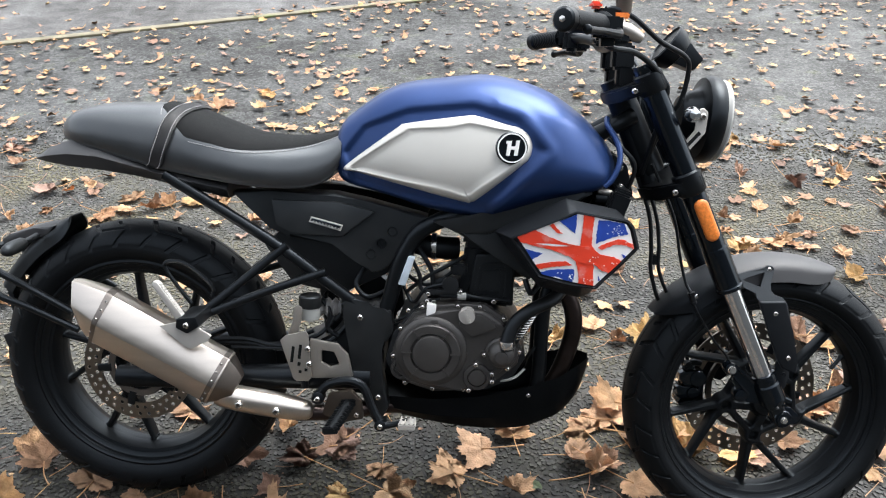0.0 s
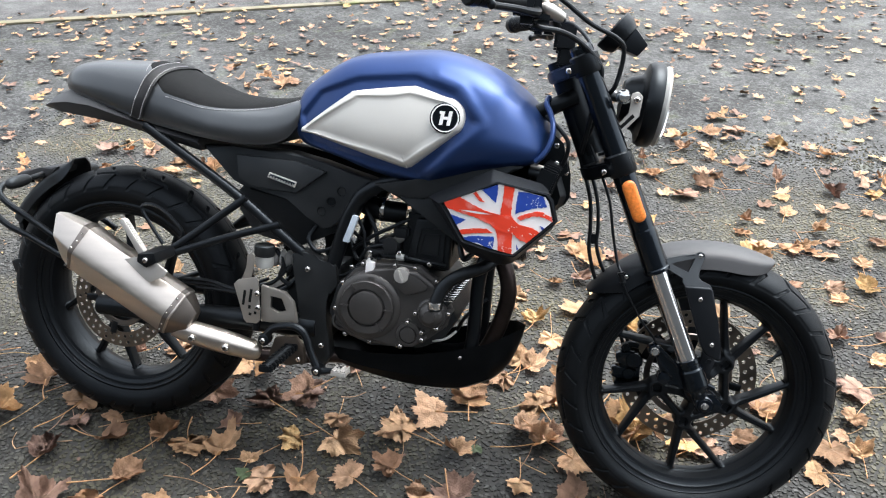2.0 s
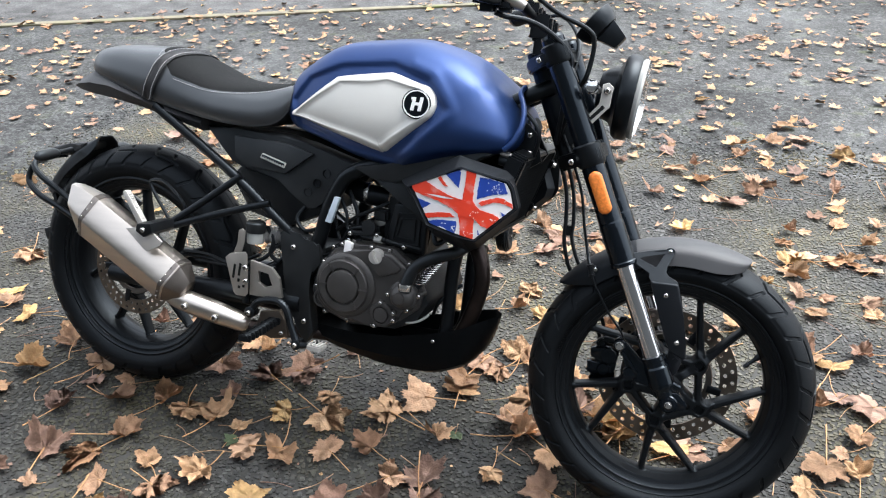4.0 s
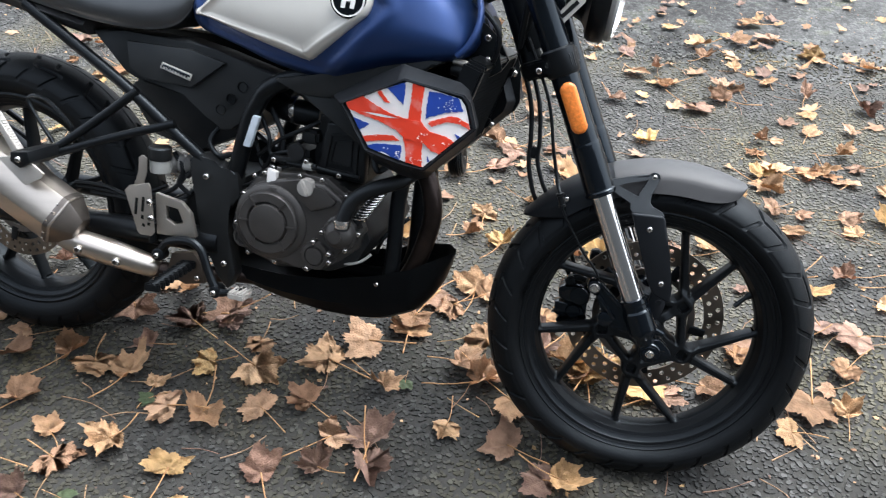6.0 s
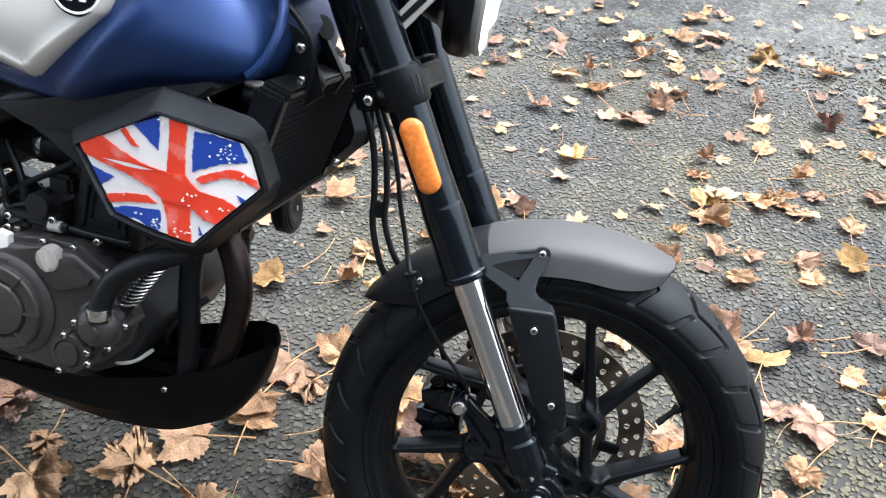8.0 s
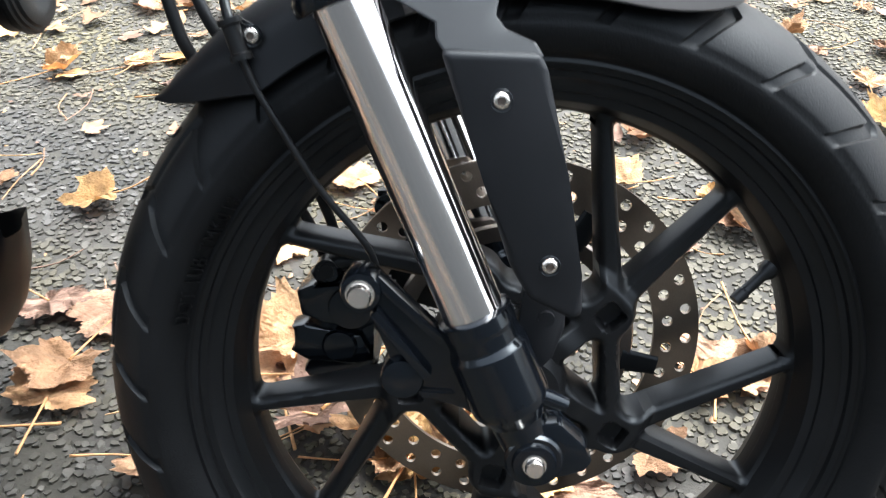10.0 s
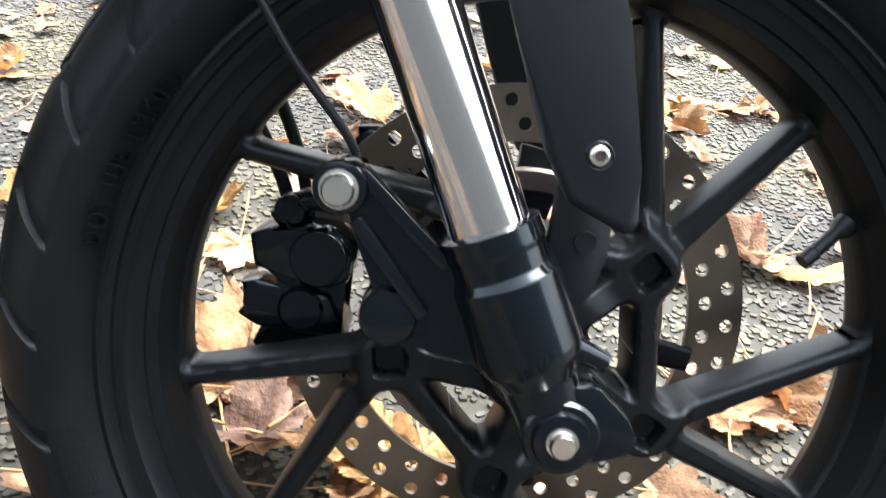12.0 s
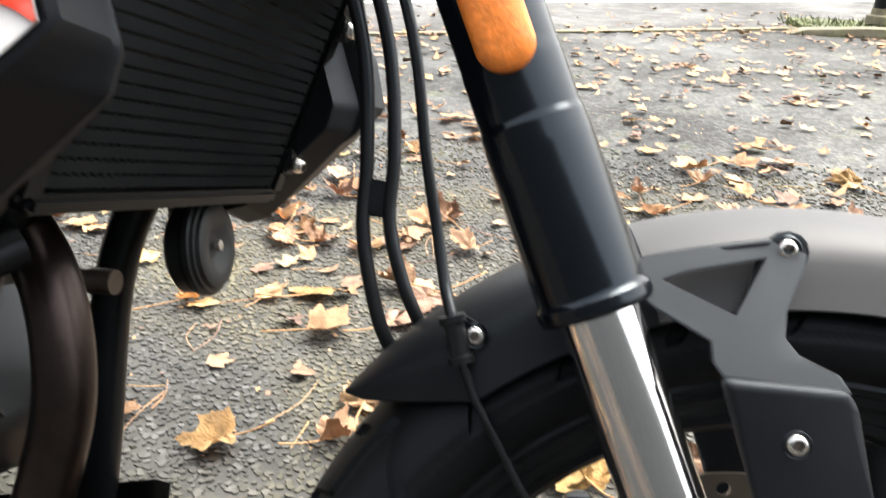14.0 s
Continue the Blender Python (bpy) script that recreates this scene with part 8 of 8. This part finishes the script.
A, B = Vector((-0.386, -0.186, 0.336)), Vector((-0.690, -0.204, 0.505))
d = (B - A).normalized()
across = Vector((0, -1, 0)) - d * Vector((0, -1, 0)).dot(d)
across.normalize()
upw = d.cross(across)
if upw.z < 0:
    upw = -upw
rows = [(0.105, 0.97), (0.110, 1.0), (0.115, 1.0), (0.25, 1.0), (0.80, 1.0), (0.84, 1.0), (0.85, 0.99), (0.93, 0.86), (0.985, 0.74), (1.0, 0.68)]
hexa = [(0.052, 0.000), (0.021, 0.052), (0.0, 0.054), (-0.030, 0.048), (-0.050, 0.0), (-0.030, -0.048), (0.0, -0.055), (0.030, -0.050)]


def can_ring(t, s, grow=0.0):
    c = A.lerp(B, t)
    ring = []
    for i in range(len(hexa)):
        for f in (0.07, 0.5, 0.93):
            (a1, b1), (a2, b2) = hexa[i], hexa[(i + 1) % len(hexa)]
            a, b = a1 + (a2 - a1) * f, b1 + (b2 - b1) * f
            k = s + grow
            ring.append(c + across * a * k + upw * b * k + d * (0.026 * b / 0.055 * max(0.0, t - 0.80) / 0.20))
    return ring


bm = bmesh.new()
rings = [can_ring(t, s) for t, s in rows]
rings += [can_ring(0.998, 0.58), can_ring(0.93, 0.54)]
skin(bm, rings, closed=False)
part("silencer", bm, M_STEEL, ex, "six-sided brushed stainless silencer", sharp=28)
bm = bmesh.new()
skin(bm, [can_ring(0.000, 0.42), can_ring(0.004, 0.50), can_ring(0.055, 0.76), can_ring(0.108, 0.965)], closed=False)
part("front_cone", bm, M_STEELDARK, ex, "tarnished front cone", sharp=28)
for t in (0.118, 0.825):
    bm = bmesh.new()
    skin(bm, [can_ring(t, 1.0, 0.002), can_ring(t, 1.0, 0.016), can_ring(t + 0.030, 1.0, 0.016), can_ring(t + 0.030, 1.0, 0.002)], closed=False)
    part("band", bm, M_STEELDARK, ex, "riveted steel band", sharp=28)
    for b in np.linspace(-0.040, 0.044, 6):
        wide = 0.053 if abs(b) < 0.02 else 0.046
        q = A.lerp(B, t + 0.017) + across * (float(np.interp(b, [-0.056, -0.046, 0.010, 0.048, 0.056], [0.0, 0.036, 0.052, 0.035, 0.0]))) + upw * float(b)
        share("rivet", BOLT_PLAIN, ex, Matrix.Translation(q) @ Matrix.Scale(0.30, 4))

# ---- foot controls ----
rearset = group("footrest_set", "bare alloy footrest hanger with brake pedal")
bm = bmesh.new()
cut_plate(bm, [(-0.249, 0.426), (-0.193, 0.417), (-0.172, 0.396), (-0.162, 0.350), (-0.226, 0.343), (-0.248, 0.343)], [[(-0.226, 0.404), (-0.226, 0.377), (-0.208, 0.368), (-0.189, 0.375), (-0.200, 0.401)]], 0.010, lambda x, z: -0.142, 0.0018)
part("hanger", bm, M_ALU, rearset, "matt alloy hanger plate", sharp=30)
bm = bmesh.new()
prism(bm, [(-0.306, 0.426), (-0.295, 0.437), (-0.254, 0.448), (-0.249, 0.440), (-0.243, 0.350), (-0.250, 0.342), (-0.274, 0.341), (-0.281, 0.348)], -0.158, -0.154, 0.0012)
heel = part("heel_guard", bm, M_ALU, bike, "slotted alloy heel guard")
# Thin black boxes on the uncut plate paint the dark of its openings.
for q, s in (((-0.281, 0.398), (0.006, 0.034)), ((-0.266, 0.404), (0.006, 0.030)), ((-0.268, 0.378), (0.006, 0.008)), ((-0.266, 0.362), (0.006, 0.006)), ((-0.254, 0.366), (0.006, 0.006))):
    bm = bmesh.new()
    box(bm, (q[0], -0.1580, q[1]), (s[0], 0.0012, s[1]), 0.0, Matrix.Rotation(radians(7), 4, "Y"))
    part("slot_shade", bm, M_SUEDE, heel)
bolts(rearset, [(-0.249, -0.160, 0.412), (-0.247, -0.160, 0.380)], 1.0)
bm = bmesh.new()
tube(bm, [(-0.230, -0.160, 0.311), (-0.208, -0.162, 0.339), (-0.165, -0.164, 0.350), (-0.136, -0.166, 0.338), (-0.119, -0.168, 0.299), (-0.099, -0.170, 0.264), (-0.075, -0.172, 0.264), (-0.045, -0.174, 0.275)], [0.0095, 0.009, 0.009, 0.009, 0.0085, 0.0095, 0.0065, 0.006], 10, 6)
lathe(bm, [(0.013, -0.150), (0.013, -0.170), (0.010, -0.172)], 20, (-0.228, 0, 0.311))
lathe(bm, [(0.012, -0.155), (0.012, -0.178), (0.009, -0.180)], 20, (-0.100, 0, 0.262))
part("brake_pedal", bm, M_FRAME, rearset)
bm = bmesh.new()
box(bm, (-0.045, -0.180, 0.270), (0.034, 0.034, 0.012), 0.002)
for i in range(4):
    box(bm, (-0.058 + i * 0.009, -0.180, 0.277), (0.003, 0.034, 0.004), 0.0006)
part("pedal_pad", bm, M_CASTALU, rearset, "ribbed bare metal pedal tip")
bm = bmesh.new()
pa, pb = Vector((-0.168, -0.160, 0.300)), Vector((-0.188, -0.245, 0.279))
tube(bm, [pa, pb], 0.009, 12, smooth=False)
rider_peg = part("rider_peg", bm, M_RUBBER, bike, "ribbed black rider peg")
for i in range(9):
    bm = bmesh.new()
    box(bm, pa.lerp(pb, i / 8), (0.030, 0.0070, 0.016), 0.002, Matrix.Rotation(radians(13), 4, "Z"))
    part("rib", bm, M_RUBBER, rider_peg)
bm = bmesh.new()
prism(bm, [(-0.211, 0.312), (-0.164, 0.323), (-0.144, 0.301), (-0.138, 0.262), (-0.182, 0.251), (-0.224, 0.268)], -0.150, -0.135, 0.004)
part("peg_mount", bm, M_BRONZE, rearset, "dark bronze peg bracket")
bolts(rearset, [(-0.228, -0.173, 0.311), (-0.100, -0.181, 0.262), (-0.152, -0.152, 0.272)], 0.9)
for i, (x, z) in enumerate(((-0.262, 0.32), )):
    bm = bmesh.new()
    tube(bm, [(x, -0.135, z), (x, -0.135, z + 0.04)], 0.008, 10, smooth=False)
    part("master_cylinder", bm, M_FRAME, rearset)

stand = group("side_stand", "black steel side stand under the far side")
bm = bmesh.new()
tube(bm, [(0.02, 0.10, 0.26), (0.03, 0.20, 0.16), (0.04, 0.30, 0.085)], 0.011, 12, 4)
part("leg", bm, M_FRAME, stand)
bm = bmesh.new()
box(bm, (0.045, 0.305, 0.090), (0.06, 0.04, 0.008), 0.003, Matrix.Rotation(radians(-17), 4, "X"))
part("foot", bm, M_FRAME, stand)

# ---- single stones beside the front wheel ----
def stone_mesh(seed):
    """One angular chipping about 1 across."""
    rng = np.random.default_rng(seed)
    k = 7
    a = np.linspace(0, 2 * math.pi, k, endpoint=False) + rng.uniform(-0.3, 0.3, k)
    r = rng.uniform(0.84, 1.12, k) * 0.5
    long = rng.uniform(0.62, 1.0)
    inset = rng.uniform(0.70, 0.90)
    tx, ty = rng.uniform(-0.16, 0.16, 2)
    low = [(float(r[i] * math.cos(a[i])), float(r[i] * math.sin(a[i]) * long), -0.12) for i in range(k)]
    high = [(x * inset, y * inset, 0.30 + x * tx + y * ty) for x, y, z in low]
    me = bpy.data.meshes.new("stone")
    me.from_pydata(low + high, [], [[i, (i + 1) % k, (i + 1) % k + k, i + k] for i in range(k)] + [list(range(k, 2 * k))])
    me.shade_flat()
    me.materials.append(M_STONE_PIECE)
    return me


STONES = [stone_mesh(60 + i) for i in range(16)]
srng = np.random.default_rng(17)
for i in range(17):
    for j in range(17):
        x = BED[0] + (i + 0.5 + srng.uniform(-0.5, 0.5)) * (BED[1] - BED[0]) / 17
        y = BED[2] + (j + 0.5 + srng.uniform(-0.5, 0.5)) * (BED[3] - BED[2]) / 17
        ob = new("stone", STONES[int(srng.integers(16))])
        ob.parent = tar_bed
        size = srng.uniform(0.0090, 0.0175)
        ob.matrix_basis = pose(x, y, srng.uniform(0.0015, 0.0028), 0, 0, srng.uniform(0, 360)) @ Matrix.Diagonal((size, size, srng.uniform(0.006, 0.010), 1))
